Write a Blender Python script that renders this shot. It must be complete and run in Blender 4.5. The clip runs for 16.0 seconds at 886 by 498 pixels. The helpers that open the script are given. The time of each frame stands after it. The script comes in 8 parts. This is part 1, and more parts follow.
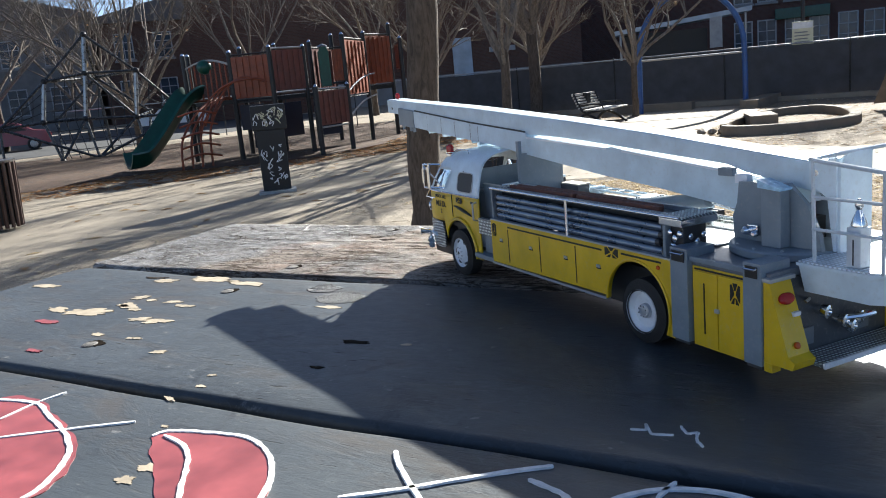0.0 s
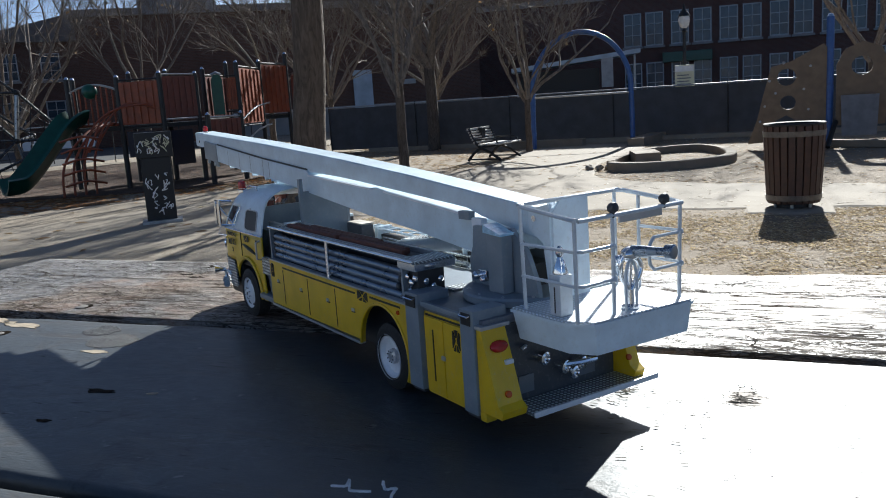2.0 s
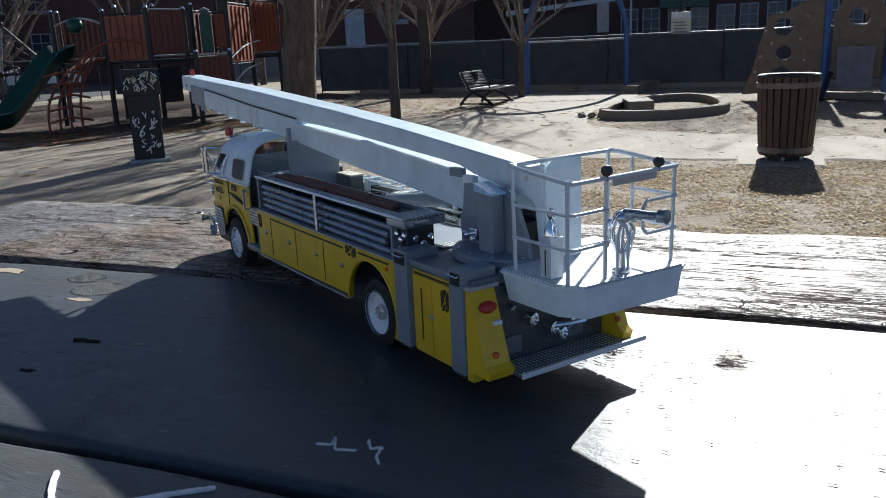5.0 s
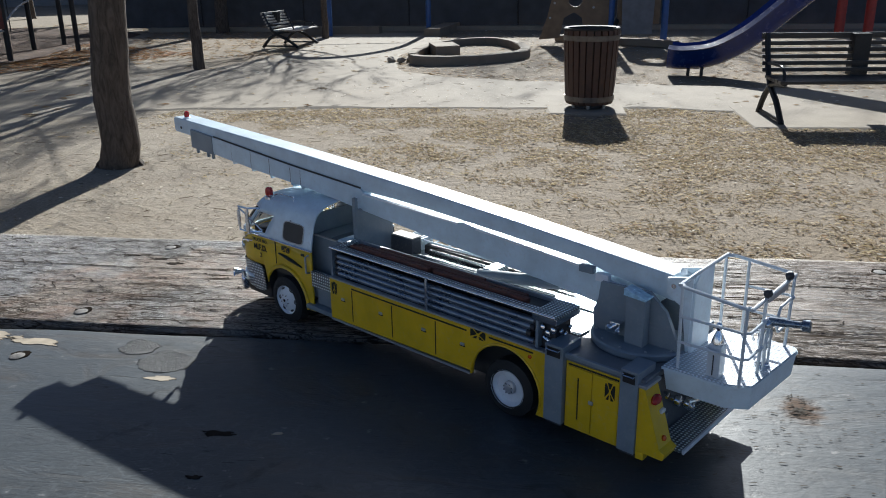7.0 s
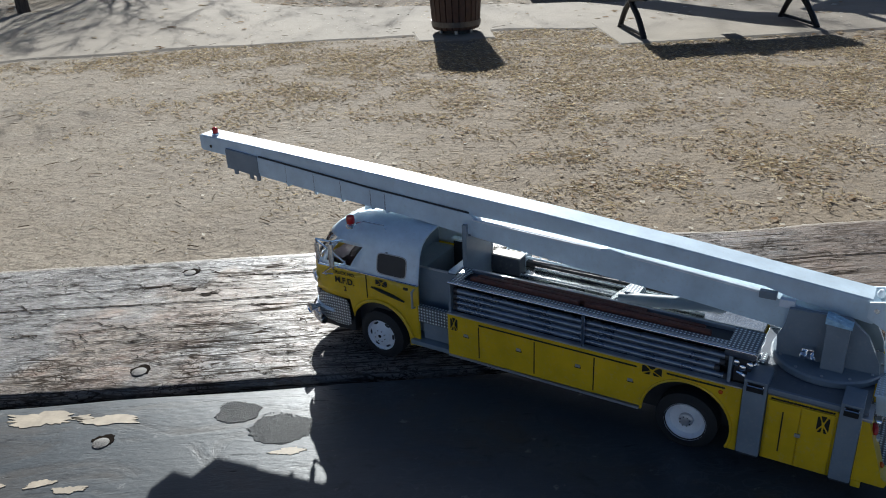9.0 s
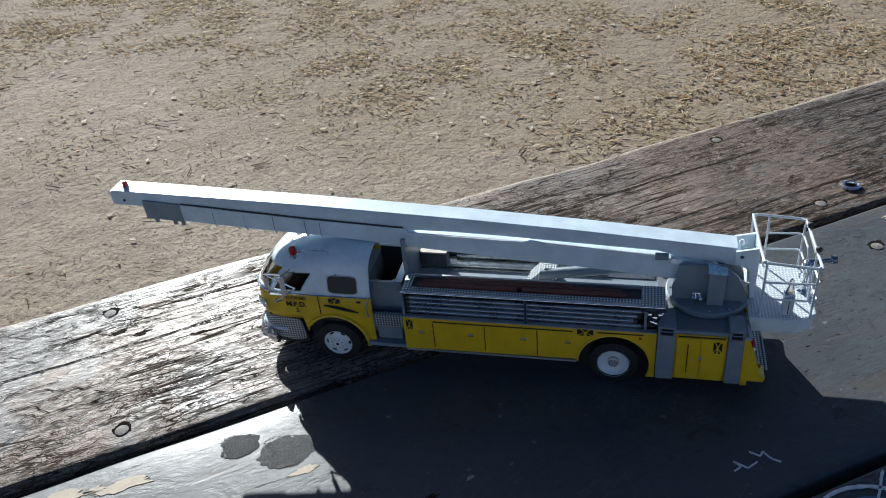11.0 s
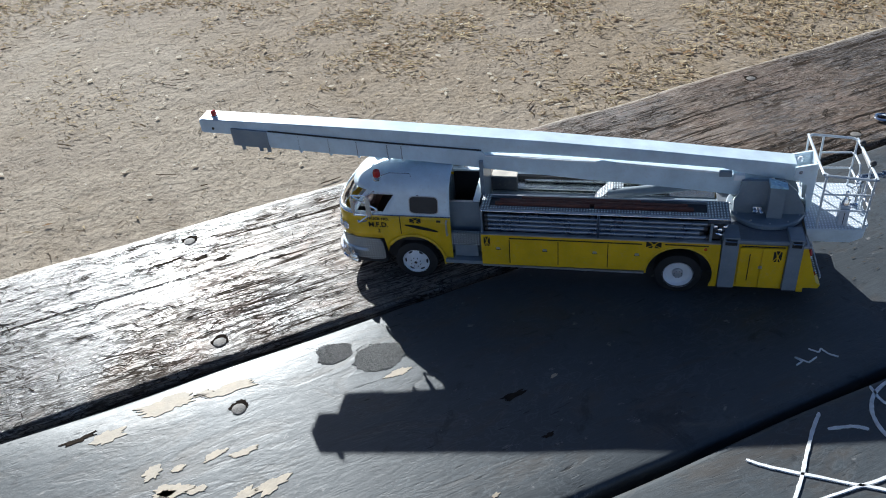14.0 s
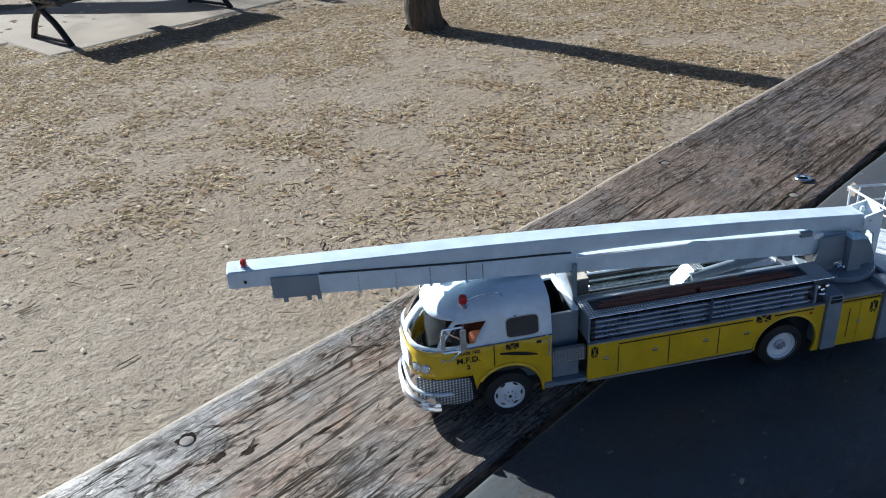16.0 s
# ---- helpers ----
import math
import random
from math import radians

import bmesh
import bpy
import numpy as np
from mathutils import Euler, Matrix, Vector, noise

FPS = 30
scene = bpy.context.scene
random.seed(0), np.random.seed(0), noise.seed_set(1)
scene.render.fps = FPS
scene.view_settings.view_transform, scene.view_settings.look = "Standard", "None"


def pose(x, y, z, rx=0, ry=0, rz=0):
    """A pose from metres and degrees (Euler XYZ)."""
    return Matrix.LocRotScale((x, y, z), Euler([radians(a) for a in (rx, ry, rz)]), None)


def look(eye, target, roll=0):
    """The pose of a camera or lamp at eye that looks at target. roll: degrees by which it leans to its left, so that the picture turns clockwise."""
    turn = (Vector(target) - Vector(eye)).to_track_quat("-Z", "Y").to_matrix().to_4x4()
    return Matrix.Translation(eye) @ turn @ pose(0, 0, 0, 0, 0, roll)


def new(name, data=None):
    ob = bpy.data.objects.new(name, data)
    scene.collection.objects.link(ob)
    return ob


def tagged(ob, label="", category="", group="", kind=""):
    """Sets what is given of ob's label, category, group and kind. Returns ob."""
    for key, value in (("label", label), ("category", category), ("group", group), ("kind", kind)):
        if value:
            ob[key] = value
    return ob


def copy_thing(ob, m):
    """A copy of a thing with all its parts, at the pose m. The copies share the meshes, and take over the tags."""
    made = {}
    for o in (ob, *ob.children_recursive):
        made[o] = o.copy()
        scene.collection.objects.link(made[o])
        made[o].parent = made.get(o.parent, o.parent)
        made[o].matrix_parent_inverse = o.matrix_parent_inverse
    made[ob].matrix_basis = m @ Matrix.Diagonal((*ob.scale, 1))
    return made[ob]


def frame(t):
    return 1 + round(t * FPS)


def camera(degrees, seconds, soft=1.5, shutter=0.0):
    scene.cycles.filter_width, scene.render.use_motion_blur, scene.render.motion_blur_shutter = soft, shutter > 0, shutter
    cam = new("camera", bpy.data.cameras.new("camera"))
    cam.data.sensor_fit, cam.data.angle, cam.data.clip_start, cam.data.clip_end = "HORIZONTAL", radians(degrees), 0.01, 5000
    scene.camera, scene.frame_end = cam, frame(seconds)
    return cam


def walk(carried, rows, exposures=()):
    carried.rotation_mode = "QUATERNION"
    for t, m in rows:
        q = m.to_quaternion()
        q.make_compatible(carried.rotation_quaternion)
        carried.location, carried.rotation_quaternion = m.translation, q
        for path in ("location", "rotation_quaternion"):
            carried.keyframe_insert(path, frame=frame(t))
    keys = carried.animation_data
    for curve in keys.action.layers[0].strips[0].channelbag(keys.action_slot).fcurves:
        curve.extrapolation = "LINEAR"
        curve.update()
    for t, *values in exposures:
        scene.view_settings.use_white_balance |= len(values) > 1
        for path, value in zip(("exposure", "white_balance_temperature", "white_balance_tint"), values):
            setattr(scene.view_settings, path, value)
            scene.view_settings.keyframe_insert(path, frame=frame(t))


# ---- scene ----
cam = camera(56.9, 16.0, soft=1.0)
PATH = [
    (0, (0.529, -0.373, 0.981), (-1.238, 0.467, 0.567), -5.4),
    (0.5, (0.541, -0.365, 0.992), (-1.214, 0.532, 0.65), -4.9),
    (1, (0.541, -0.347, 0.993), (-1.184, 0.604, 0.652), -5.0),
    (1.5, (0.555, -0.308, 0.985), (-1.125, 0.721, 0.64), -4.3),
    (2, (0.562, -0.278, 0.977), (-1.097, 0.781, 0.619), -3.8),
    (2.5, (0.57, -0.261, 0.973), (-1.081, 0.806, 0.606), -3.4),
    (3, (0.572, -0.249, 0.968), (-1.065, 0.836, 0.592), -2.6),
    (3.5, (0.57, -0.236, 0.963), (-1.061, 0.856, 0.578), -2.0),
    (4, (0.57, -0.235, 0.952), (-1.084, 0.816, 0.555), -1.6),
    (4.2, (0.571, -0.237, 0.951), (-1.095, 0.793, 0.549), -1.6),
    (6.3, (0.477, -0.405, 1.099), (-0.912, 0.855, 0.402), -1.6),
    (6.5, (0.461, -0.428, 1.11), (-0.879, 0.889, 0.422), -0.6),
    (7, (0.44, -0.452, 1.102), (-0.837, 0.944, 0.451), -0.9),
    (7.5, (0.445, -0.48, 1.128), (-0.819, 0.923, 0.471), -1.0),
    (8, (0.452, -0.514, 1.165), (-0.802, 0.886, 0.483), -0.5),
    (8.5, (0.362, -0.521, 1.186), (-0.801, 0.92, 0.431), -1.3),
    (9, (0.233, -0.514, 1.166), (-0.732, 1.028, 0.334), -2.6),
    (9.5, (0.187, -0.563, 1.176), (-0.53, 1.095, 0.316), -2.3),
    (9.7, (0.155, -0.616, 1.213), (-0.502, 1.057, 0.335), -3.0),
    (11.8, (0.134, -0.575, 1.325), (-0.275, 0.983, 0.139), -6.3),
    (12, (0.14, -0.576, 1.331), (-0.274, 0.983, 0.148), -6.4),
    (12.5, (0.147, -0.579, 1.338), (-0.272, 0.977, 0.154), -6.8),
    (13, (0.143, -0.587, 1.332), (-0.301, 0.953, 0.137), -7.7),
    (13.5, (0.141, -0.587, 1.309), (-0.339, 0.916, 0.08), -8.2),
    (14, (0.066, -0.671, 1.311), (-0.339, 0.892, 0.131), -6.0),
    (14.5, (-0.077, -0.819, 1.335), (-0.204, 0.888, 0.3), -2.4),
    (15, (-0.156, -0.828, 1.337), (-0.223, 0.881, 0.299), -2.2),
    (15.5, (-0.228, -0.701, 1.303), (-0.033, 0.99, 0.254), -1.7),
    (16, (-0.270, -0.581, 1.258), (0.041, 1.159, 0.323), -3.8),
]
walk(cam, [(t, look(eye, target, roll)) for t, eye, target, roll in PATH],
     [(t, stops, kelvin - 70, 5) for t, stops, kelvin in ((0, 1.75, 6470), (1, 1.70, 6470), (1.5, 1.55, 6320), (2, 1.11, 6220), (2.5, 0.88, 6200), (3.5, 0.77, 6200), (4.2, 0.96, 6180),
                                                      (6.3, 0.89, 6180), (7.5, 0.83, 6180), (8, 0.86, 6180), (8.5, 0.80, 6170), (9, 0.71, 6160), (12, 0.82, 6100), (13.5, 0.90, 6040), (14.5, 1.01, 6000), (16, 1.03, 5960))])

# ---- light ----
T = 0.80                       # height of the table top
SUN_AZ = math.atan2(-0.57, 0.822)   # from +y towards +x
SUN_EL = radians(26.7)
world = bpy.data.worlds.new("sky")
scene.world = world
world.use_nodes = True
wn = world.node_tree.nodes
wl = world.node_tree.links
sky = wn.new("ShaderNodeTexSky")
sky.sky_type = 'NISHITA'
sky.sun_disc = False
sky.sun_elevation = SUN_EL
sky.sun_rotation = SUN_AZ
sky.dust_density = 1.1
sky.air_density = 0.5
sky.ozone_density = 3.0
wn["Background"].inputs["Strength"].default_value = 0.057
wl.new(sky.outputs["Color"], wn["Background"].inputs["Color"])
sun_data = bpy.data.lights.new("sun", 'SUN')
sun_data.energy = 5.0
sun_data.angle = radians(0.55)
sun_data.color = (1.0, 0.965, 0.92)
sun = new("sun", sun_data)
sun_dir = Vector((math.sin(SUN_AZ) * math.cos(SUN_EL), math.cos(SUN_AZ) * math.cos(SUN_EL), math.sin(SUN_EL)))
sun.matrix_world = look(sun_dir * 60, (0, 0, 0))


# ---- materials ----
class Nodes:
    """A small node writer for one material."""

    def __init__(self, name):
        self.m = bpy.data.materials.new(name)
        self.m.use_nodes = True
        self.t = self.m.node_tree
        self.b = self.t.nodes["Principled BSDF"]
        self.co = self.t.nodes.new("ShaderNodeTexCoord")

    def put(self, sock, value):
        if isinstance(value, bpy.types.NodeSocket):
            self.t.links.new(value, sock)
        elif isinstance(value, tuple) and len(value) == 3 and sock.type == 'RGBA':
            sock.default_value = (*value, 1)
        else:
            sock.default_value = value

    def coords(self, scale=(1, 1, 1), space="Object", turn=(0, 0, 0)):
        n = self.t.nodes.new("ShaderNodeMapping")
        self.t.links.new(self.co.outputs[space], n.inputs[0])
        n.inputs["Scale"].default_value = scale
        n.inputs["Rotation"].default_value = turn
        return n.outputs[0]

    def noise(self, vec, scale, detail=4.0, rough=0.55, warp=0.0):
        n = self.t.nodes.new("ShaderNodeTexNoise")
        self.put(n.inputs["Vector"], vec)
        self.put(n.inputs["Scale"], scale)
        self.put(n.inputs["Detail"], detail)
        self.put(n.inputs["Roughness"], rough)
        self.put(n.inputs["Distortion"], warp)
        return n.outputs["Fac"]

    def voronoi(self, vec, scale, feature='F1', out="Distance"):
        n = self.t.nodes.new("ShaderNodeTexVoronoi")
        n.feature = feature
        self.put(n.inputs["Vector"], vec)
        self.put(n.inputs["Scale"], scale)
        return n.outputs[out]

    def ramp(self, fac, *stops):
        n = self.t.nodes.new("ShaderNodeValToRGB")
        self.put(n.inputs[0], fac)
        e = n.color_ramp.elements
        while len(e) < len(stops):
            e.new(0.5)
        for el, (p, c) in zip(e, stops):
            el.position = p
            el.color = (*c, 1) if isinstance(c, tuple) else (c, c, c, 1)
        return n.outputs[0]

    def mix(self, fac, a, b, mode='MIX'):
        n = self.t.nodes.new("ShaderNodeMix")
        n.data_type = 'RGBA'
        n.blend_type = mode
        self.put(n.inputs[0], fac)
        self.put(n.inputs[6], a)
        self.put(n.inputs[7], b)
        return n.outputs[2]

    def math(self, op, a, b=0.0, clamp=False):
        n = self.t.nodes.new("ShaderNodeMath")
        n.operation = op
        n.use_clamp = clamp
        self.put(n.inputs[0], a)
        self.put(n.inputs[1], b)
        return n.outputs[0]

    def xyz(self, vec):
        n = self.t.nodes.new("ShaderNodeSeparateXYZ")
        self.put(n.inputs[0], vec)
        return n.outputs

    def chance(self):
        return self.t.nodes.new("ShaderNodeObjectInfo").outputs["Random"]

    def island(self):
        return self.t.nodes.new("ShaderNodeNewGeometry").outputs["Random Per Island"]

    def bump(self, height, depth, strength=1.0):
        n = self.t.nodes.new("ShaderNodeBump")
        self.put(n.inputs["Height"], height)
        n.inputs["Distance"].default_value = depth
        n.inputs["Strength"].default_value = strength
        self.t.links.new(n.outputs[0], self.b.inputs["Normal"])

    def done(self, base, rough=0.5, metal=0.0, spec=0.5, coat=0.0, coat_rough=0.03):
        self.put(self.b.inputs["Base Color"], base)
        self.put(self.b.inputs["Roughness"], rough)
        self.put(self.b.inputs["Metallic"], metal)
        self.put(self.b.inputs["Specular IOR Level"], spec)
        self.put(self.b.inputs["Coat Weight"], coat)
        self.put(self.b.inputs["Coat Roughness"], coat_rough)
        return self.m


def tint(c, k):
    return tuple(min(1.0, v * k) for v in c)


def plain(name, colour, rough=0.5, metal=0.0, scale=30.0, vary=0.25, bump=0.0, spec=0.5, coat=0.0):
    """Colour with grain at two scales, uneven gloss and fine relief."""
    n = Nodes(name)
    big = n.noise(n.coords(), scale, 3.0)
    fine = n.noise(n.coords(), scale * 9, 5.0)
    c = n.mix(n.ramp(big, (0.3, 0.0), (0.75, 1.0)), tint(colour, 1 - vary), tint(colour, 1 + vary * 0.6))
    c = n.mix(n.math('MULTIPLY', fine, vary * 0.5), c, tint(colour, 0.5))
    r = n.math('ADD', n.math('MULTIPLY', big, 0.25), rough - 0.12, clamp=True)
    if bump:
        n.bump(fine, bump)
    return n.done(c, r, metal, spec, coat)


def plate_steel(name, colour=(0.82, 0.84, 0.87), metal=0.75, low=0.52):
    """Embossed diamond plate at model size; the light caught by the raised diamonds is painted into the colour."""
    n = Nodes(name)
    v = n.coords((1, 1, 1))
    x, y, z = n.xyz(v)
    h = n.math('ADD', n.math('ADD', x, y), z)
    g = n.math('SUBTRACT', n.math('ADD', y, z), x)
    a = n.math('SINE', n.math('MULTIPLY', h, 1200.0))
    b = n.math('SINE', n.math('MULTIPLY', g, 1200.0))
    d = n.math('MULTIPLY', a, b)
    up = n.ramp(d, (0.1, 0.0), (0.55, 1.0))
    n.bump(up, 0.0006, 0.9)
    c = n.mix(up, tint(colour, low), tint(colour, 1.15))
    return n.done(c, n.math('ADD', n.math('MULTIPLY', n.noise(v, 90.0), 0.25), 0.24), metal)


def paint_model(name, colour, rough=0.32):
    """Hand-painted scale-model paint: slight pooling, faint dust."""
    n = Nodes(name)
    v = n.coords()
    pool = n.noise(v, 55.0, 3.0)
    dust = n.noise(v, 420.0, 4.0)
    c = n.mix(n.ramp(pool, (0.3, 0.0), (0.7, 1.0)), tint(colour, 0.86), tint(colour, 1.08))
    c = n.mix(n.ramp(dust, (0.55, 0.0), (0.75, 0.22)), c, (0.45, 0.42, 0.36))
    n.bump(dust, 0.00012, 0.5)
    return n.done(c, n.math('ADD', n.math('MULTIPLY', dust, 0.25), rough - 0.1), 0.0, 0.5, 0.15)


def plank_paint(name, weathered, tintc):
    """Old table boards: grey-black paint over timber, worn to grain, cracks and scratches."""
    n = Nodes(name)
    v = n.coords()

    def lines(along, across, width, warp=0.3, rough=0.5):
        w = n.noise(n.coords((along, across, across)), 1.0, 4.0, rough, warp)
        r = n.math('ABSOLUTE', n.math('SUBTRACT', w, 0.5))
        return n.ramp(r, (width * 0.35, 1.0), (width, 0.0))

    fibre = n.noise(n.coords((10.0, 210.0, 60.0)), 4.0, 6.0, 0.65)
    grain = n.noise(n.coords((14.0, 42.0, 42.0)), 4.0, 8.0, 0.62, 0.9)
    blot = n.noise(v, 5.5, 5.0, 0.6, 0.4)
    here = n.ramp(n.noise(v, 9.0, 4.0, 0.6), (0.40, 0.0), (0.60, 1.0))
    speck = n.noise(n.coords((1.0, 1.6, 1.0)), 60.0, 6.0, 0.65)
    if weathered:
        x, y, z = n.xyz(v)
        long_crack = n.math('MULTIPLY', lines(3.0, 55.0, 0.022, 0.5), n.ramp(n.noise(v, 4.0, 3.0, 0.6), (0.42, 0.15), (0.52, 1.0)))
        crack = lines(11.0, 80.0, 0.036, 1.4)
        hair = lines(28.0, 230.0, 0.046, 0.8)
        worm = lines(48.0, 82.0, 0.034, 2.6)
        there = n.ramp(n.noise(n.coords((6.0, 10.0, 1.0)), 1.0, 4.0, 0.6), (0.42, 0.0), (0.56, 1.0))
        # the end away from the cab is bare, dark, weathered timber
        bare = n.ramp(n.math('ADD', x, n.math('MULTIPLY', n.math('SUBTRACT', blot, 0.5), 0.45)), (0.12, 0.0), (0.30, 1.0))
        wood = n.mix(n.ramp(fibre, (0.3, 0.0), (0.7, 1.0)), (0.135, 0.100, 0.077), (0.47, 0.385, 0.305))
        wood = n.mix(n.ramp(blot, (0.46, 0.0), (0.64, 0.5)), wood, (0.25, 0.235, 0.215))
        wood = n.mix(n.ramp(n.noise(n.coords((13.0, 30.0, 1.0)), 1.0, 5.0, 0.65, 0.6), (0.50, 0.0), (0.66, 0.6)), wood, (0.34, 0.185, 0.115))
        old = n.mix(n.ramp(fibre, (0.3, 0.0), (0.7, 1.0)), (0.060, 0.042, 0.032), (0.235, 0.165, 0.120))
        # old pale paint, made paler for the sun's glare, thickest towards the far edge at the cab's end
        crust_glare = n.math('ADD', n.math('MULTIPLY', n.math('SUBTRACT', y, 0.16), 2.2), n.math('ADD', n.math('MULTIPLY', n.math('ADD', x, 0.26), -1.9), n.math('MULTIPLY', n.math('SUBTRACT', blot, 0.5), 2.4)))
        crust_glare = n.ramp(crust_glare, (0.0, 0.0), (0.20, 1.0))
        wood = n.mix(n.math('MULTIPLY', crust_glare, 0.72), wood, n.mix(n.ramp(speck, (0.40, 0.0), (0.54, 1.0)), (0.19, 0.19, 0.19), (0.47, 0.465, 0.45)))
        wood = n.mix(n.math('MULTIPLY', bare, 0.85), wood, old)
        left = n.ramp(n.math('ADD', n.math('MULTIPLY', grain, 0.6), n.math('MULTIPLY', blot, 0.5)), (0.50, 0.0), (0.58, 1.0))
        c = n.mix(n.math('MULTIPLY', left, n.math('ADD', 0.38, n.math('MULTIPLY', bare, 0.22))), wood, tintc)
        c = n.mix(n.ramp(speck, (0.56, 0.0), (0.66, 0.5)), c, (0.44, 0.39, 0.33))
        cut = n.math('MAXIMUM', long_crack, n.math('MULTIPLY', crack, n.math('ADD', n.math('MULTIPLY', here, 0.6), 0.4)))
        cut = n.math('MAXIMUM', cut, n.math('MULTIPLY', n.math('MULTIPLY', hair, there), 0.85))
        cut = n.math('MAXIMUM', cut, n.math('MULTIPLY', worm, n.math('ADD', n.math('MULTIPLY', here, 0.75), 0.2)))
        curl = lines(110.0, 220.0, 0.055, 1.6)
        deep = n.math('MAXIMUM', cut, n.math('MULTIPLY', curl, n.math('SUBTRACT', 0.75, n.math('MULTIPLY', there, 0.5))))
        c = n.mix(n.math('MULTIPLY', curl, 0.22), c, (0.06, 0.045, 0.035))
        rim = n.ramp(n.math('ADD', y, n.math('MULTIPLY', n.math('SUBTRACT', grain, 0.5), 0.008)), (0.2490, 0.0), (0.2515, 1.0))
        cut = n.math('MULTIPLY', cut, n.math('SUBTRACT', 1.0, n.math('MULTIPLY', rim, 0.8)))
        c = n.mix(n.math('MULTIPLY', rim, 0.85), c, (0.47, 0.40, 0.315))
        c = n.mix(n.math('MULTIPLY', cut, 0.92), c, (0.030, 0.023, 0.018))
        hgt = n.math('ADD', n.math('MULTIPLY', fibre, 0.07), n.math('ADD', n.math('MULTIPLY', grain, 0.11), n.math('MULTIPLY', speck, 0.07)))
        hgt = n.math('SUBTRACT', n.math('MULTIPLY', hgt, n.math('ADD', n.math('MULTIPLY', bare, 1.2), 1.0)), n.math('MULTIPLY', deep, 0.45))
        hgt = n.math('ADD', hgt, n.math('MULTIPLY', n.noise(n.coords((55.0, 95.0, 60.0)), 1.0, 5.0, 0.6, 1.4), 0.17))
        n.bump(hgt, 0.0015, 1.0)
        rough = n.math('ADD', n.math('MULTIPLY', cut, 0.45), n.math('ADD', n.math('MULTIPLY', fibre, 0.20), 0.26))
        rough = n.math('SUBTRACT', n.math('ADD', rough, n.math('MULTIPLY', bare, 0.10)), n.math('MULTIPLY', crust_glare, 0.10), clamp=True)
        spec = n.math('MULTIPLY', n.math('ADD', n.math('SUBTRACT', 0.52, n.math('MULTIPLY', bare, 0.10)), n.math('MULTIPLY', crust_glare, 0.48)), n.math('SUBTRACT', 1.0, cut))
        return n.done(c, rough, 0.0, spec)
    worm = lines(34.0, 55.0, 0.030, 1.8)
    dash = n.ramp(n.noise(n.coords((38.0, 230.0, 60.0)), 1.0, 3.0, 0.5), (0.66, 0.0), (0.71, 0.55))
    dash = n.math('MULTIPLY', dash, here)
    c = n.mix(n.ramp(blot, (0.3, 0.0), (0.7, 1.0)), tint(tintc, 0.85), tint(tintc, 1.4))
    c = n.mix(n.ramp(fibre, (0.35, 0.0), (0.8, 0.35)), c, tint(tintc, 2.0))
    scuff = n.noise(n.coords((9.0, 24.0, 9.0), turn=(0, 0, 0.5)), 1.0, 6.0, 0.68, 0.8)
    c = n.mix(n.ramp(scuff, (0.50, 0.0), (0.66, 0.6)), c, (0.078, 0.066, 0.055))
    c = n.mix(n.ramp(n.noise(v, 22.0, 6.0, 0.7, 1.2), (0.58, 0.0), (0.66, 0.5)), c, (0.020, 0.021, 0.024))
    c = n.mix(n.math('MULTIPLY', n.math('MULTIPLY', worm, here), 0.25), c, tint(tintc, 2.6))
    c = n.mix(n.ramp(speck, (0.64, 0.0), (0.70, 0.45)), c, (0.30, 0.29, 0.28))
    # a brown knot worn through the paint
    x, y, z = n.xyz(v)
    wob = n.math('MULTIPLY', n.math('SUBTRACT', n.noise(n.coords((60.0, 160.0, 60.0)), 1.0, 4.0, 0.6), 0.5), 0.016)
    kx, ky = n.math('MULTIPLY', n.math('SUBTRACT', x, 0.288), 0.9), n.math('MULTIPLY', n.math('ADD', y, 0.0750), 0.65)
    kd = n.math('ADD', n.math('SQRT', n.math('ADD', n.math('MULTIPLY', kx, kx), n.math('MULTIPLY', ky, ky))), wob)
    knot = n.ramp(kd, (0.008, 1.0), (0.015, 0.0))
    c = n.mix(n.math('MULTIPLY', knot, 0.85), c, (0.13, 0.085, 0.058))
    dash = n.math('MAXIMUM', dash, n.math('MULTIPLY', knot, n.ramp(n.noise(n.coords((90.0, 300.0, 60.0)), 1.0, 3.0, 0.6), (0.54, 0.0), (0.60, 1.0))))
    c = n.mix(dash, c, (0.024, 0.023, 0.022))
    hgt = n.math('ADD', n.math('MULTIPLY', grain, 0.22), n.math('ADD', n.math('MULTIPLY', speck, 0.20), n.math('MULTIPLY', fibre, 0.10)))
    hgt = n.math('SUBTRACT', hgt, n.math('MULTIPLY', dash, 0.35))
    hgt = n.math('ADD', hgt, n.math('MULTIPLY', n.ramp(scuff, (0.50, 0.0), (0.60, 1.0)), -0.12))
    n.bump(hgt, 0.0012, 1.0)
    rough = n.math('ADD', n.math('MULTIPLY', speck, 0.28), n.math('ADD', n.math('MULTIPLY', dash, 0.4), 0.31))
    return n.done(c, rough, 0.0, n.math('MULTIPLY', 0.27, n.math('SUBTRACT', 1.0, n.math('MAXIMUM', dash, n.math('MULTIPLY', knot, 0.9)))), n.math('MULTIPLY', 0.14, n.math('SUBTRACT', 1.0, n.math('MAXIMUM', dash, knot))), 0.20)


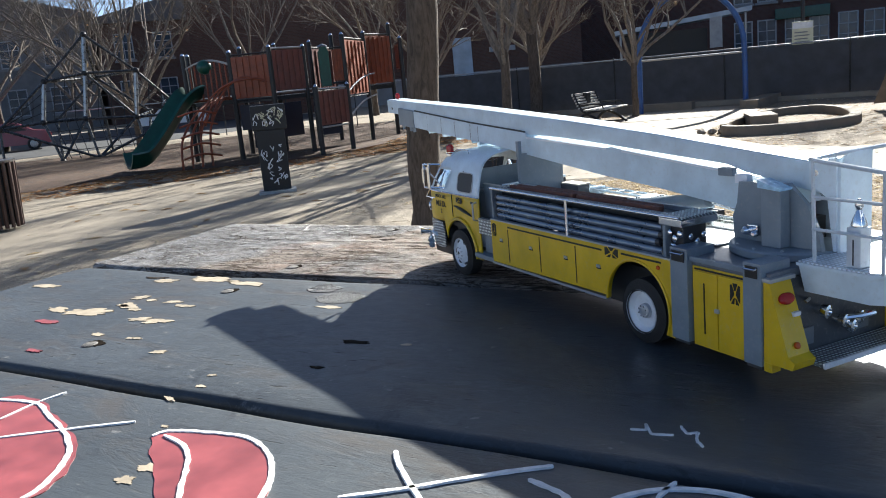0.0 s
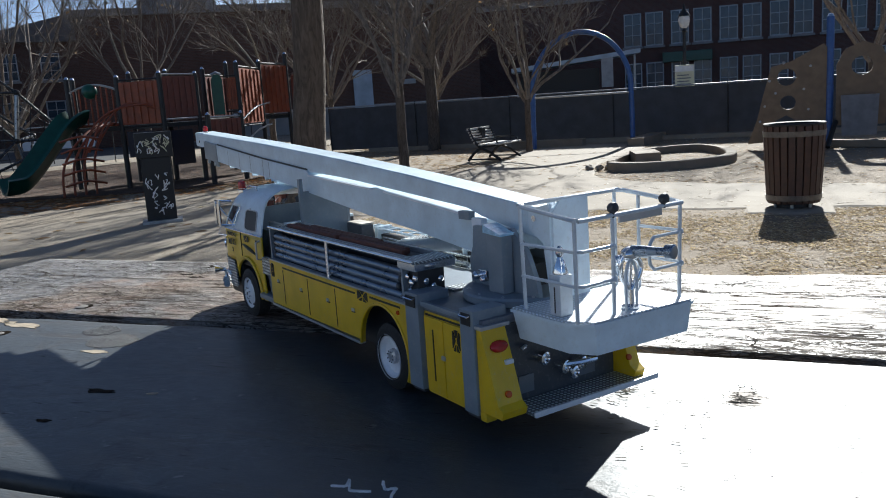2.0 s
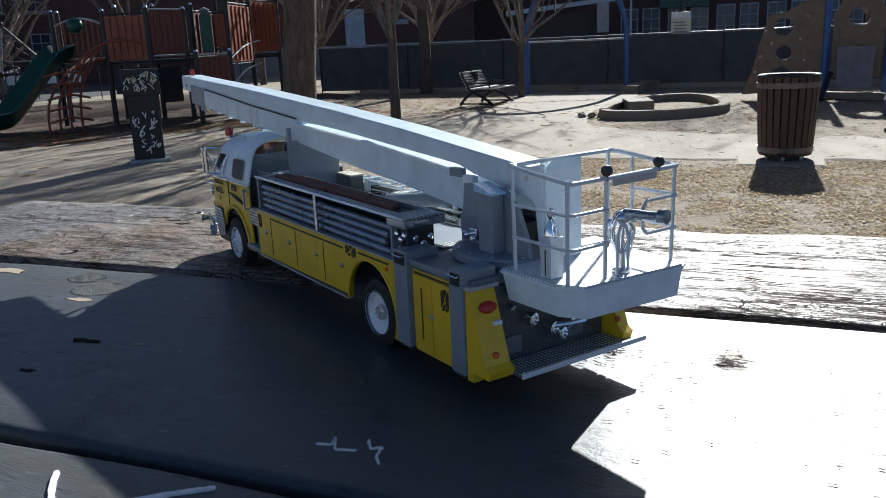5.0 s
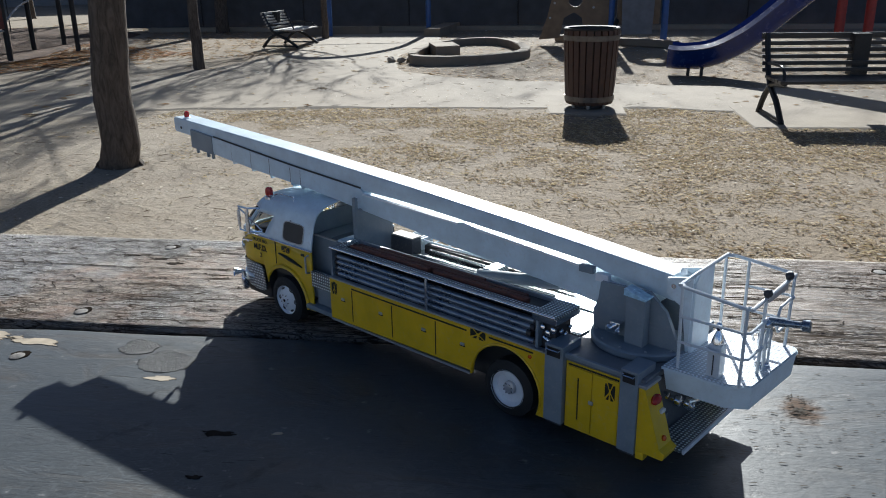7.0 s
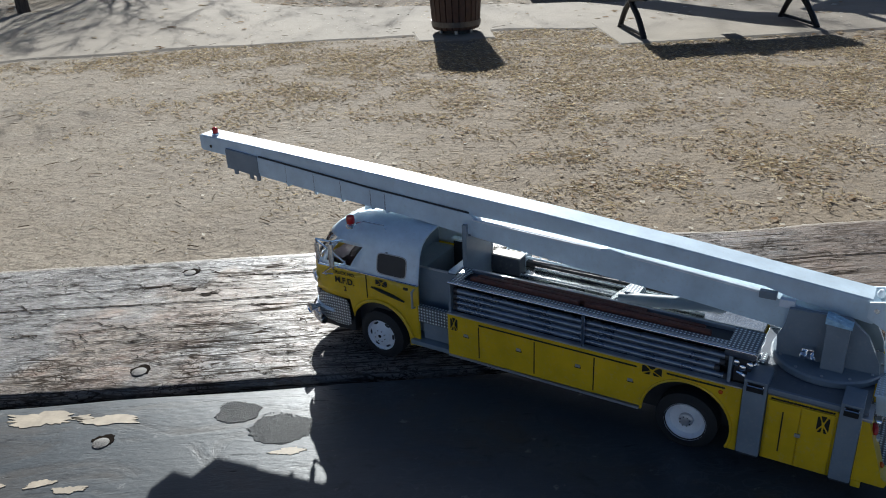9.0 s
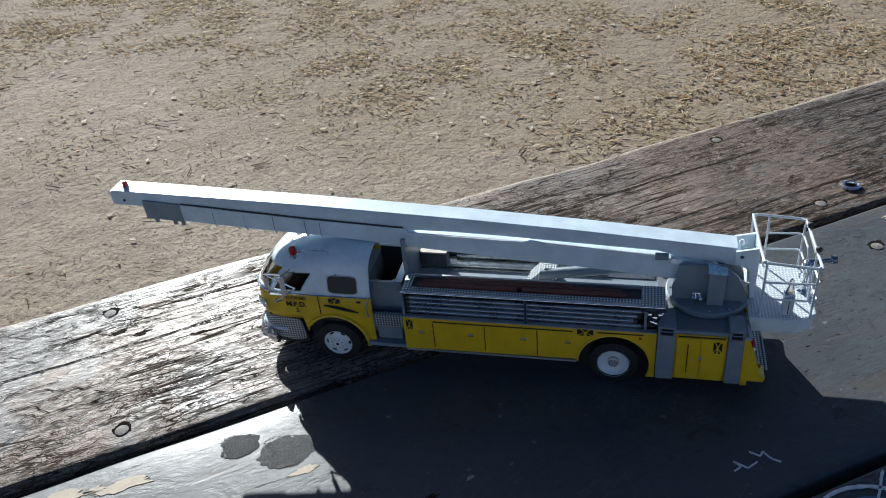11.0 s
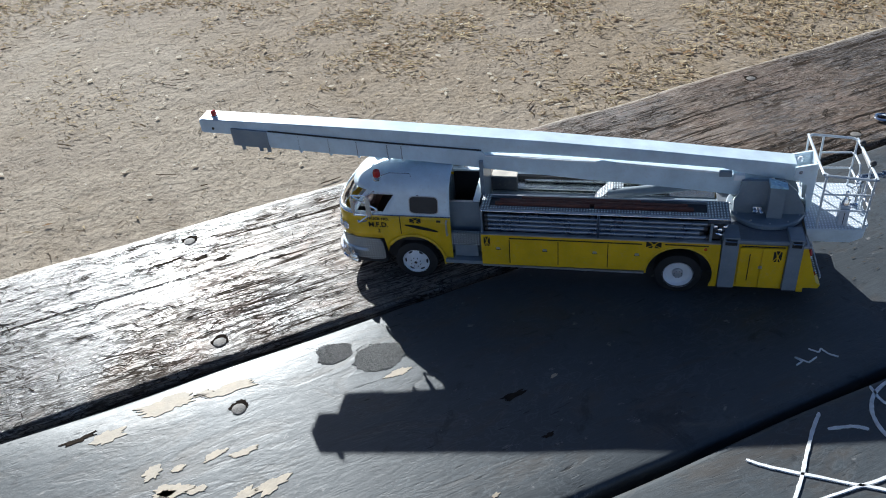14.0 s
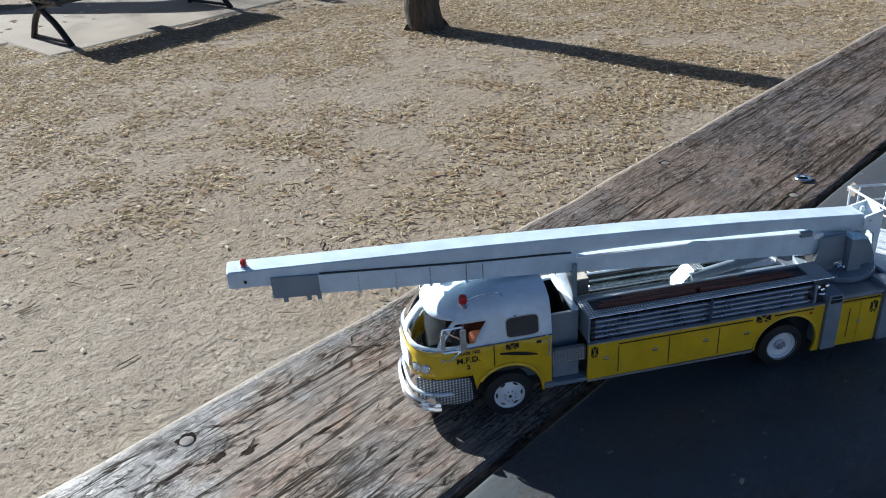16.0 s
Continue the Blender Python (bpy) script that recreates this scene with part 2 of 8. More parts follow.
def earth(name):
    """Trodden sandy soil with grass-straw patches and crumbs."""
    n = Nodes(name)
    v = n.coords()
    patch = n.noise(v, 0.55, 5.0, 0.6, 0.3)
    mid = n.noise(v, 5.0, 5.0, 0.6)
    crumb = n.noise(v, 55.0, 6.0, 0.65)
    pit = n.voronoi(v, 38.0)
    c = n.mix(n.ramp(patch, (0.38, 0.0), (0.62, 1.0)), (0.308, 0.264, 0.206), (0.262, 0.214, 0.157))
    c = n.mix(n.ramp(mid, (0.35, 0.0), (0.7, 0.6)), c, (0.350, 0.304, 0.242))
    # dead turf, browner, beyond a stretch of bare trodden soil
    x, y, z = n.xyz(v)
    turf = n.math('ADD', n.math('ADD', y, n.math('MULTIPLY', x, 0.42)), n.math('MULTIPLY', n.math('SUBTRACT', n.noise(v, 1.3, 5.0, 0.62, 0.4), 0.5), 3.2))
    c = n.mix(n.ramp(n.math('MULTIPLY', turf, 0.2), (0.22, 0.0), (0.42, 0.62)), c, (0.205, 0.150, 0.093))
    c = n.mix(n.ramp(crumb, (0.37, 0.62), (0.50, 0.0)), c, (0.165, 0.130, 0.095))
    c = n.mix(n.ramp(n.noise(v, 95.0, 5.0, 0.7), (0.36, 0.4), (0.46, 0.0)), c, (0.13, 0.105, 0.078))
    c = n.mix(n.ramp(n.noise(n.coords((1.0, 1.0, 1.0)), 2.3, 6.0, 0.62, 0.6), (0.46, 0.0), (0.62, 0.6)), c, (0.235, 0.195, 0.152))
    c = n.mix(n.ramp(n.noise(v, 190.0, 4.0, 0.6), (0.56, 0.0), (0.68, 0.4)), c, (0.50, 0.44, 0.355))
    smudge = n.noise(n.coords((6.0, 15.0, 1.0), turn=(0, 0, 0.4)), 1.0, 6.0, 0.62, 0.9)
    c = n.mix(n.ramp(smudge, (0.33, 0.40), (0.43, 0.0)), c, (0.185, 0.148, 0.110))
    h = n.math('ADD', n.math('MULTIPLY', crumb, 0.62), n.math('ADD', n.math('MULTIPLY', mid, 0.8), n.math('MULTIPLY', pit, 0.15)))
    h = n.math('ADD', h, n.math('MULTIPLY', n.noise(v, 130.0, 5.0, 0.65), 0.08))
    h = n.math('ADD', h, n.math('MULTIPLY', n.noise(v, 13.0, 4.0, 0.55, 0.2), 1.15))
    n.bump(h, 0.0105, 1.0)
    return n.done(c, 0.93, 0.0, 0.2)


def concrete(name, colour):
    n = Nodes(name)
    v = n.coords()
    a = n.noise(v, 0.9, 5.0, 0.6)
    b = n.noise(v, 40.0, 6.0, 0.6)
    st = n.noise(v, 3.5, 4.0, 0.6, 0.5)
    c = n.mix(n.ramp(a, (0.3, 0.0), (0.7, 1.0)), tint(colour, 0.82), tint(colour, 1.1))
    c = n.mix(n.ramp(st, (0.5, 0.0), (0.72, 0.45)), c, tint(colour, 0.55))
    c = n.mix(n.math('MULTIPLY', b, 0.35), c, tint(colour, 0.7))
    n.bump(b, 0.004, 0.7)
    return n.done(c, 0.88, 0.0, 0.25)


def bark(name, colour):
    n = Nodes(name)
    v = n.coords((14.0, 14.0, 3.0))
    a = n.noise(v, 2.2, 7.0, 0.65, 1.2)
    b = n.noise(n.coords(), 2.5, 4.0)
    c = n.mix(n.ramp(a, (0.36, 0.0), (0.62, 1.0)), tint(colour, 0.4), tint(colour, 1.2))
    c = n.mix(n.math('MULTIPLY', b, 0.5), c, tint(colour, 0.75))
    n.bump(a, 0.012, 1.0)
    return n.done(c, 0.9, 0.0, 0.2)


def brick(name, colour, mortar):
    """Far brickwork, seen too small to tell its bricks apart."""
    n = Nodes(name)
    v = n.coords()
    x, y, z = n.xyz(v)
    t = n.t.nodes.new("ShaderNodeTexBrick")
    comb = n.t.nodes.new("ShaderNodeCombineXYZ")
    n.put(comb.inputs[0], n.math('ADD', x, y))
    n.put(comb.inputs[1], z)
    n.put(t.inputs["Vector"], comb.outputs[0])
    n.put(t.inputs["Color1"], tint(colour, 0.8))
    n.put(t.inputs["Color2"], tint(colour, 1.2))
    n.put(t.inputs["Mortar"], mortar)
    n.put(t.inputs["Scale"], 4.4)
    t.inputs["Mortar Size"].default_value = 0.03
    c = n.mix(n.ramp(n.noise(v, 0.35, 5.0), (0.35, 0.0), (0.7, 0.5)), t.outputs["Color"], tint(colour, 0.55))
    return n.done(c, 0.9, 0.0, 0.2)


def glass(name, colour=(0.9, 0.95, 0.95), rough=0.02):
    n = Nodes(name)
    n.put(n.b.inputs["Transmission Weight"], 1.0)
    n.put(n.b.inputs["IOR"], 1.12)
    return n.done(colour, rough)


def leafy(name, *colours):
    """Dry leaves or straw: each piece its own tone."""
    n = Nodes(name)
    stops = [(i / max(1, len(colours) - 1), c) for i, c in enumerate(colours)]
    c = n.ramp(n.island(), *stops)
    c = n.mix(n.math('MULTIPLY', n.noise(n.coords(), 60.0), 0.3), c, tint(colours[0], 0.8))
    n.done(c, 0.8, 0.0, 0.3)
    thin = n.t.nodes.new("ShaderNodeBsdfTranslucent")
    n.put(thin.inputs["Color"], c)
    both = n.t.nodes.new("ShaderNodeMixShader")
    both.inputs[0].default_value = 0.45
    n.t.links.new(n.b.outputs[0], both.inputs[1])
    n.t.links.new(thin.outputs[0], both.inputs[2])
    n.t.links.new(both.outputs[0], n.t.nodes["Material Output"].inputs["Surface"])
    return n.m


M_YELLOW = paint_model("yellow_paint", (0.72, 0.475, 0.012))
M_WHITE = paint_model("white_paint", (0.70, 0.80, 0.87), 0.3)
M_BOOM = paint_model("boom_white", (0.60, 0.71, 0.79), 0.34)
M_RAIL = paint_model("rail_grey", (0.60, 0.645, 0.69), 0.28)
M_GREY = paint_model("grey_paint", (0.205, 0.250, 0.295), 0.36)
M_DECK = paint_model("deck_grey", (0.15, 0.165, 0.19), 0.34)
M_TAN = plain("tan_wood", (0.52, 0.47, 0.40), 0.6, 0.0, 60, 0.3)
M_REAR = paint_model("rear_dark_grey", (0.075, 0.08, 0.09), 0.36)
M_PIPE = plain("steel_pipe", (0.23, 0.275, 0.34), 0.28, 0.75, 60, 0.25)
M_TRAY = plain("bright_metal_sheet", (0.50, 0.53, 0.52), 0.17, 0.95, 45, 0.3, 0.0003)
M_SILVER = plain("silver_paint", (0.50, 0.51, 0.53), 0.34, 0.55, 60, 0.15)
M_DARK = plain("dark_grey", (0.035, 0.036, 0.04), 0.5, 0.0, 80, 0.3)
M_BLACK = plain("black_decal", (0.012, 0.012, 0.013), 0.45, 0.0, 120, 0.2)
M_CHROME = plain("chrome", (0.82, 0.83, 0.85), 0.14, 1.0, 90, 0.06)
M_PLATE = plate_steel("diamond_plate", (0.80, 0.87, 0.96), 0.6, 0.26)
M_PLATE_WHITE = plate_steel("white_diamond_plate", (0.72, 0.78, 0.84), 0.1, 0.72)
M_RUBBER = plain("rubber", (0.018, 0.018, 0.019), 0.72, 0.0, 160, 0.3, 0.0003)
M_HUB = paint_model("wheel_white", (0.78, 0.81, 0.85), 0.3)
M_RED = plain("red_lens", (0.45, 0.012, 0.014), 0.15, 0.0, 120, 0.2, 0.0, 0.6)
M_ORANGE = plain("orange_lens", (0.62, 0.10, 0.012), 0.2, 0.0, 120, 0.2)
M_HOSE = plain("brown_hose", (0.18, 0.058, 0.035), 0.62, 0.0, 200, 0.35, 0.0004)
M_SEAT = plain("seat_brown", (0.34, 0.105, 0.045), 0.5, 0.0, 120, 0.3)
M_CLEAR = glass("window_plastic", (0.90, 0.92, 0.93), 0.03)
# the blue is the sky's reflection, put into the panel's colour
M_SKY_PANEL = plain("control_panel", (0.42, 0.68, 0.95), 0.22, 0.0, 300, 0.35, 0.0, 0.8)
M_PLANK_W = plank_paint("plank_weathered", True, (0.078, 0.082, 0.088))
M_PLANK_P = plank_paint("plank_painted", False, (0.050, 0.056, 0.061))
M_TIMBER = plank_paint("timber_leg", True, (0.10, 0.08, 0.06))
M_CHALK = plain("white_marker", (0.78, 0.79, 0.80), 0.6, 0.0, 200, 0.2)
M_REDPAINT = plain("red_marker", (0.31, 0.075, 0.078), 0.36, 0.0, 35, 0.4)
M_BLUECHALK = plain("blue_marker", (0.10, 0.22, 0.34), 0.6, 0.0, 80, 0.3)
M_BOLT = plain("galvanised_bolt", (0.19, 0.175, 0.16), 0.62, 0.0, 150, 0.5, 0.0006, 0.35)
M_CHIP = plain("bare_wood_chip", (0.42, 0.345, 0.25), 0.6, 0.0, 60, 0.35, 0.00015)
M_EARTH = earth("earth")
M_PATH = concrete("path_concrete", (0.315, 0.268, 0.210))
M_KERB = concrete("kerb_stone", (0.25, 0.205, 0.155))
M_MULCH = plain("mulch", (0.115, 0.066, 0.040), 0.95, 0.0, 6, 0.6, 0.03)
M_BARK = bark("tree_bark", (0.125, 0.100, 0.080))
M_BARK2 = bark("twig_bark", (0.215, 0.185, 0.160))


# ---- mesh helpers ----
def link_mesh(name, bm, mat, parent=None, label="", smooth=True):
    me = bpy.data.meshes.new(name)
    bmesh.ops.recalc_face_normals(bm, faces=bm.faces)
    bm.to_mesh(me)
    bm.free()
    me.materials.append(mat)
    if smooth:
        me.shade_smooth()
        me.set_sharp_from_angle(angle=radians(38))
    ob = new(name, me)
    if smooth and len(me.polygons) < 500:
        wm = ob.modifiers.new("weighted_normals", 'WEIGHTED_NORMAL')
        wm.keep_sharp = True
    ob.parent = parent
    if label:
        tagged(ob, label)
    return ob


def part(name, bm, material, parent, label="", smooth=True):
    """One bmesh as one mesh object under a thing or a part."""
    return link_mesh(name, bm, material, parent, label, smooth)


def thing(name, x, y, z, turn, label, category, group="", kind=""):
    e = new(name)
    e.empty_display_size = 0.1
    e.matrix_world = pose(x, y, z, 0, 0, turn)
    return tagged(e, label, category, group, kind)


def add_box(bm, x0, x1, y0, y1, z0, z1, bevel=0.0, seg=2):
    r = bmesh.ops.create_cube(bm, size=1.0)
    vs = r["verts"]
    for v in vs:
        v.co = Vector(((x0 + x1) / 2 + v.co.x * (x1 - x0), (y0 + y1) / 2 + v.co.y * (y1 - y0), (z0 + z1) / 2 + v.co.z * (z1 - z0)))
    if bevel > 0:
        es = list({e for v in vs for e in v.link_edges})
        bmesh.ops.bevel(bm, geom=es, offset=bevel, segments=seg, affect='EDGES', profile=0.6, clamp_overlap=True)
    return bm


def boxm(*a, **k):
    return add_box(bmesh.new(), *a, **k)


def add_prism(bm, pts, lo, hi, axis='y'):
    """A closed outline pushed from lo to hi along an axis. Points are (x, z), (x, y) or (y, z)."""
    def at(p, w):
        return {'y': (p[0], w, p[1]), 'z': (p[0], p[1], w), 'x': (w, p[0], p[1])}[axis]
    a = [bm.verts.new(at(p, lo)) for p in pts]
    b = [bm.verts.new(at(p, hi)) for p in pts]
    n = len(pts)
    bm.faces.new(a)
    bm.faces.new(b[::-1])
    for i in range(n):
        bm.faces.new((a[i], b[i], b[(i + 1) % n], a[(i + 1) % n]))
    return bm


def prismm(*a, **k):
    return add_prism(bmesh.new(), *a, **k)


def add_rod(bm, p0, p1, r0, r1=None, seg=12, caps=True):
    p0, p1 = Vector(p0), Vector(p1)
    r1 = r0 if r1 is None else r1
    q = (p1 - p0).to_track_quat('Z', 'Y')
    rings = []
    for p, r in ((p0, r0), (p1, r1)):
        rings.append([bm.verts.new(p + q @ Vector((r * math.cos(2 * math.pi * i / seg), r * math.sin(2 * math.pi * i / seg), 0))) for i in range(seg)])
    for i in range(seg):
        bm.faces.new((rings[0][i], rings[0][(i + 1) % seg], rings[1][(i + 1) % seg], rings[1][i]))
    if caps:
        bm.faces.new(rings[0][::-1])
        bm.faces.new(rings[1])
    return bm


def add_tube(bm, pts, r, seg=8, closed=False):
    """A round tube along a line of points; r may be one radius or one for each point."""
    pts = [Vector(p) for p in pts]
    n = len(pts)
    rs = r if isinstance(r, (list, tuple)) else [r] * n
    rings = []
    side = None
    for i, p in enumerate(pts):
        a = pts[i - 1] if (i > 0 or closed) else p
        b = pts[(i + 1) % n] if (i < n - 1 or closed) else p
        d = (b - a).normalized()
        if side is None:
            side = d.orthogonal().normalized()
        side = (side - d * side.dot(d)).normalized()
        up = d.cross(side)
        rings.append([bm.verts.new(p + rs[i] * (side * math.cos(2 * math.pi * k / seg) + up * math.sin(2 * math.pi * k / seg))) for k in range(seg)])
    for i in range(n if closed else n - 1):
        a, b = rings[i], rings[(i + 1) % n]
        for k in range(seg):
            bm.faces.new((a[k], a[(k + 1) % seg], b[(k + 1) % seg], b[k]))
    if not closed:
        bm.faces.new(rings[0][::-1])
        bm.faces.new(rings[-1])
    return bm


def tubem(*a, **k):
    return add_tube(bmesh.new(), *a, **k)


def rodm(*a, **k):
    return add_rod(bmesh.new(), *a, **k)


def add_lathe(bm, profile, centre, axis=(0, 0, 1), seg=24, caps=True):
    """(radius, height) pairs turned round an axis through centre."""
    q = Vector(axis).to_track_quat('Z', 'Y')
    c = Vector(centre)
    rings = []
    for r, h in profile:
        rings.append([bm.verts.new(c + q @ Vector((max(r, 1e-5) * math.cos(2 * math.pi * i / seg), max(r, 1e-5) * math.sin(2 * math.pi * i / seg), h))) for i in range(seg)])
    for a, b in zip(rings, rings[1:]):
        for i in range(seg):
            bm.faces.new((a[i], a[(i + 1) % seg], b[(i + 1) % seg], b[i]))
    if caps:
        bm.faces.new(rings[0][::-1])
        bm.faces.new(rings[-1])
    return bm


def lathem(*a, **k):
    return add_lathe(bmesh.new(), *a, **k)


def smooth_loop(pts, steps=6, closed=False):
    """A Catmull-Rom line through points."""
    pts = [Vector(p) for p in pts]
    n = len(pts)
    out = []
    for i in range(n if closed else n - 1):
        p0 = pts[(i - 1) % n] if (closed or i > 0) else pts[0]
        p1, p2 = pts[i], pts[(i + 1) % n]
        p3 = pts[(i + 2) % n] if (closed or i + 2 < n) else pts[-1]
        for s in range(steps):
            t = s / steps
            out.append(0.5 * ((2 * p1) + (p2 - p0) * t + (2 * p0 - 5 * p1 + 4 * p2 - p3) * t * t + (3 * p1 - p0 - 3 * p2 + p3) * t ** 3))
    if not closed:
        out.append(pts[-1])
    return out


# ---- ground ----
def turn_way(pts):
    """+1 for an outline that runs anticlockwise, -1 for a clockwise one."""
    area = sum(p[0] * q[1] - q[0] * p[1] for p, q in zip(pts, pts[1:] + pts[:1]))
    return 1.0 if area > 0 else -1.0


def sheet(name, outline, z, thick, mat, label, category, kind="structure", wobble=0.0, steps=5):
    """A flat slab with a curved, slightly uneven outline, standing just proud of the soil."""
    pts = smooth_loop([(x, y, 0) for x, y in outline], steps, True)
    pts = [(p.x + wobble * noise.noise(p * 2.3), p.y + wobble * noise.noise(p * 2.3 + Vector((7, 3, 1)))) for p in pts]
    bm = bmesh.new()
    rows = []
    for grow, h in ((0.0, z), (0.05, z - 0.016), (0.06, z - thick)):
        row = []
        for i, p in enumerate(pts):
            d = Vector(pts[(i + 1) % len(pts)]) - Vector(pts[i - 1])
            side = Vector((d.y, -d.x)).normalized() * turn_way(pts)
            row.append(bm.verts.new((p[0] + side.x * grow, p[1] + side.y * grow, h)))
        rows.append(row)
    bm.faces.new(rows[0])
    for a, b in zip(rows, rows[1:]):
        for i in range(len(pts)):
            bm.faces.new((a[i], b[i], b[(i + 1) % len(pts)], a[(i + 1) % len(pts)]))
    ob = link_mesh(name, bm, mat, smooth=False)
    return tagged(ob, label, category, kind=kind)


def build_ground():
    bm = bmesh.new()
    near = np.linspace(-14, 14, 141)
    xs = np.concatenate([[-1500, -400, -120, -60, -30, -20], near - 2.0, [20, 40, 120, 400, 1500]])
    ys = np.concatenate([[-1500, -400, -100, -40, -20], near + 1.0, [22, 40, 80, 200, 600, 1500]])
    grid = []
    for y in ys:
        row = []
        for x in xs:
            z = 0.0
            if abs(x) < 25 and abs(y) < 25:
                z = 0.006 * noise.noise(Vector((x * 0.9, y * 0.9, 0))) + 0.003 * noise.noise(Vector((x * 3.1, y * 3.1, 4)))
            row.append(bm.verts.new((x, y, z - 0.006)))
        grid.append(row)
    for a, b in zip(grid, grid[1:]):
        for i in range(len(a) - 1):
            bm.faces.new((a[i], a[i + 1], b[i + 1], b[i]))
    ob = link_mesh("ground", bm, M_EARTH)
    return tagged(ob, "trodden sandy brown soil with straw-dry grass", "ground", kind="structure")


ground = build_ground()

PATH_MAIN = [(-9.2, -6.0), (-5.9, -6.0), (-5.85, -0.8), (-5.85, 1.0), (-6.3, 1.9), (-6.1, 2.9), (-5.3, 3.72), (-4.1, 4.62), (-3.0, 5.42),
             (-2.0, 6.05), (-0.4, 6.9), (3.0, 8.6), (8.0, 11.0), (8.0, 12.8), (2.2, 9.6), (-1.6, 7.65), (-3.3, 6.88), (-4.4, 6.38), (-5.6, 6.1),
             (-6.5, 6.35), (-7.6, 7.5), (-8.3, 9.0), (-9.8, 10.4), (-11.2, 9.4), (-9.6, 7.6), (-8.7, 6.1), (-8.2, 4.4), (-8.7, 3.0), (-8.6, 1.2), (-8.4, -0.8)]
path = sheet("path", PATH_MAIN, 0.006, 0.06, M_PATH, "pale worn concrete footpath through the soil", "path", wobble=0.12, steps=12)


# ---- table ----
PHI = math.atan2(0.558, 0.830)


def plank_mesh(x0, x1, y0, y1, z0, z1, seed):
    """A thick board with worn, uneven edges and slight cupping."""
    bm = bmesh.new()
    nx, prof = 160, []
    w = y1 - y0
    r = 0.006
    for k in range(6):
        a = math.pi / 2 * k / 5
        prof.append((y0 + r - r * math.sin(a), z1 - r + r * math.cos(a)))
    prof = [(y0, z0)] + prof[::-1] + [(y0 + w * f, z1) for f in (0.08, 0.2, 0.35, 0.5, 0.65, 0.8, 0.92)]
    for k in range(6):
        a = math.pi / 2 * k / 5
        prof.append((y1 - r + r * math.sin(a), z1 - r + r * math.cos(a)))
    prof.append((y1, z0))
    rings = []
    for i in range(nx + 1):
        x = x0 + (x1 - x0) * i / nx
        ring = []
        for y, z in prof:
            edge = min(y - y0, y1 - y)
            nz = 0.0003 * noise.noise(Vector((x * 2.5, y * 9, seed))) + 0.0002 * noise.noise(Vector((x * 9, y * 40, seed + 5)))
            worn = max(0.0, noise.noise(Vector((x * 6.0, seed * 3.0, round(y / w))))) * 0.005 if edge < 0.012 else 0.0
            dy = 0.0022 * noise.noise(Vector((x * 7, seed, 2.0 + (y > (y0 + y1) / 2))))
            ring.append(bm.verts.new((x, y + (dy if edge < 0.02 else 0), z + (nz - 0.0004 - worn if z > z1 - 0.01 else 0))))
        rings.append(ring)
    for a, b in zip(rings, rings[1:]):
        for k in range(len(prof) - 1):
            bm.faces.new((a[k], a[k + 1], b[k + 1], b[k]))
        bm.faces.new((a[-1], a[0], b[0], b[-1]))
    bm.faces.new(rings[0])
    bm.faces.new(rings[-1][::-1])
    return bm


table = thing("picnic_table", 0, 0, 0, math.degrees(PHI), "heavy weathered timber table with peeling grey paint on soil", "table")
part("plank", plank_mesh(-0.622, 1.80, 0.009, 0.258, T - 0.065, T, 1.3), M_PLANK_W, table, "weathered bare wooden board with cracked grain")
part("plank", plank_mesh(-0.615, 1.81, -0.268, 0.001, T - 0.065, T, 4.1), M_PLANK_P, table, "board with dark grey peeling paint")
part("plank", plank_mesh(-0.610, 1.80, -0.540, -0.276, T - 0.065, T, 7.7), M_PLANK_P, table, "dark grey painted board with marker drawings")
for lx in (-0.33, 0.44, 1.45):
    part("cross_beam", boxm(lx - 0.05, lx + 0.05, -0.50, 0.22, T - 0.165, T - 0.066, bevel=0.004), M_TIMBER, table)
    for ly in (-0.36, 0.08):
        part("leg", boxm(lx - 0.06, lx + 0.06, ly - 0.06, ly + 0.06, -0.05, T - 0.166, bevel=0.006), M_TIMBER, table)


# ---- the model fire truck (front towards -x, driver's side towards -y) ----
truck = thing("model_fire_truck", 0, 0, T, 0, "yellow and white model fire truck with grey boom on a table", "model truck")


def lerp_table(rows, z):
    for a, b in zip(rows, rows[1:]):
        if z <= b[0]:
            k = (z - a[0]) / (b[0] - a[0])
            return [p + (q - p) * max(0.0, k) for p, q in zip(a[1:], b[1:])]
    return list(rows[-1][1:])


CAB = [(0.010, 0.0420, -0.2030), (0.024, 0.0425, -0.2045), (0.045, 0.0430, -0.2060), (0.074, 0.0425, -0.2050), (0.080, 0.0418, -0.2025),
       (0.088, 0.0402, -0.1970), (0.097, 0.0380, -0.1895), (0.104, 0.0346, -0.1815), (0.1085, 0.0294, -0.1715), (0.1122, 0.019, -0.1560), (0.1132, 0.008, -0.1400)]
CAB_REAR, NOSE = -0.087, 0.045


def cab_at(s, z):
    """The cab's skin: s runs 0..1 along the near side, 1..3 round the nose, 3..4 back along the far side."""
    hw, xf = lerp_table(CAB, z)
    c = xf + NOSE
    if s <= 1:
        return Vector((CAB_REAR + (c - CAB_REAR) * s, -hw, z))
    if s >= 3:
        return Vector((c + (CAB_REAR - c) * (s - 3), hw, z))
    a = math.pi / 2 * (s - 2)
    k = 2 / 3.1
    return Vector((c - NOSE * abs(math.cos(a)) ** k, hw * math.copysign(abs(math.sin(a)) ** k, a), z))


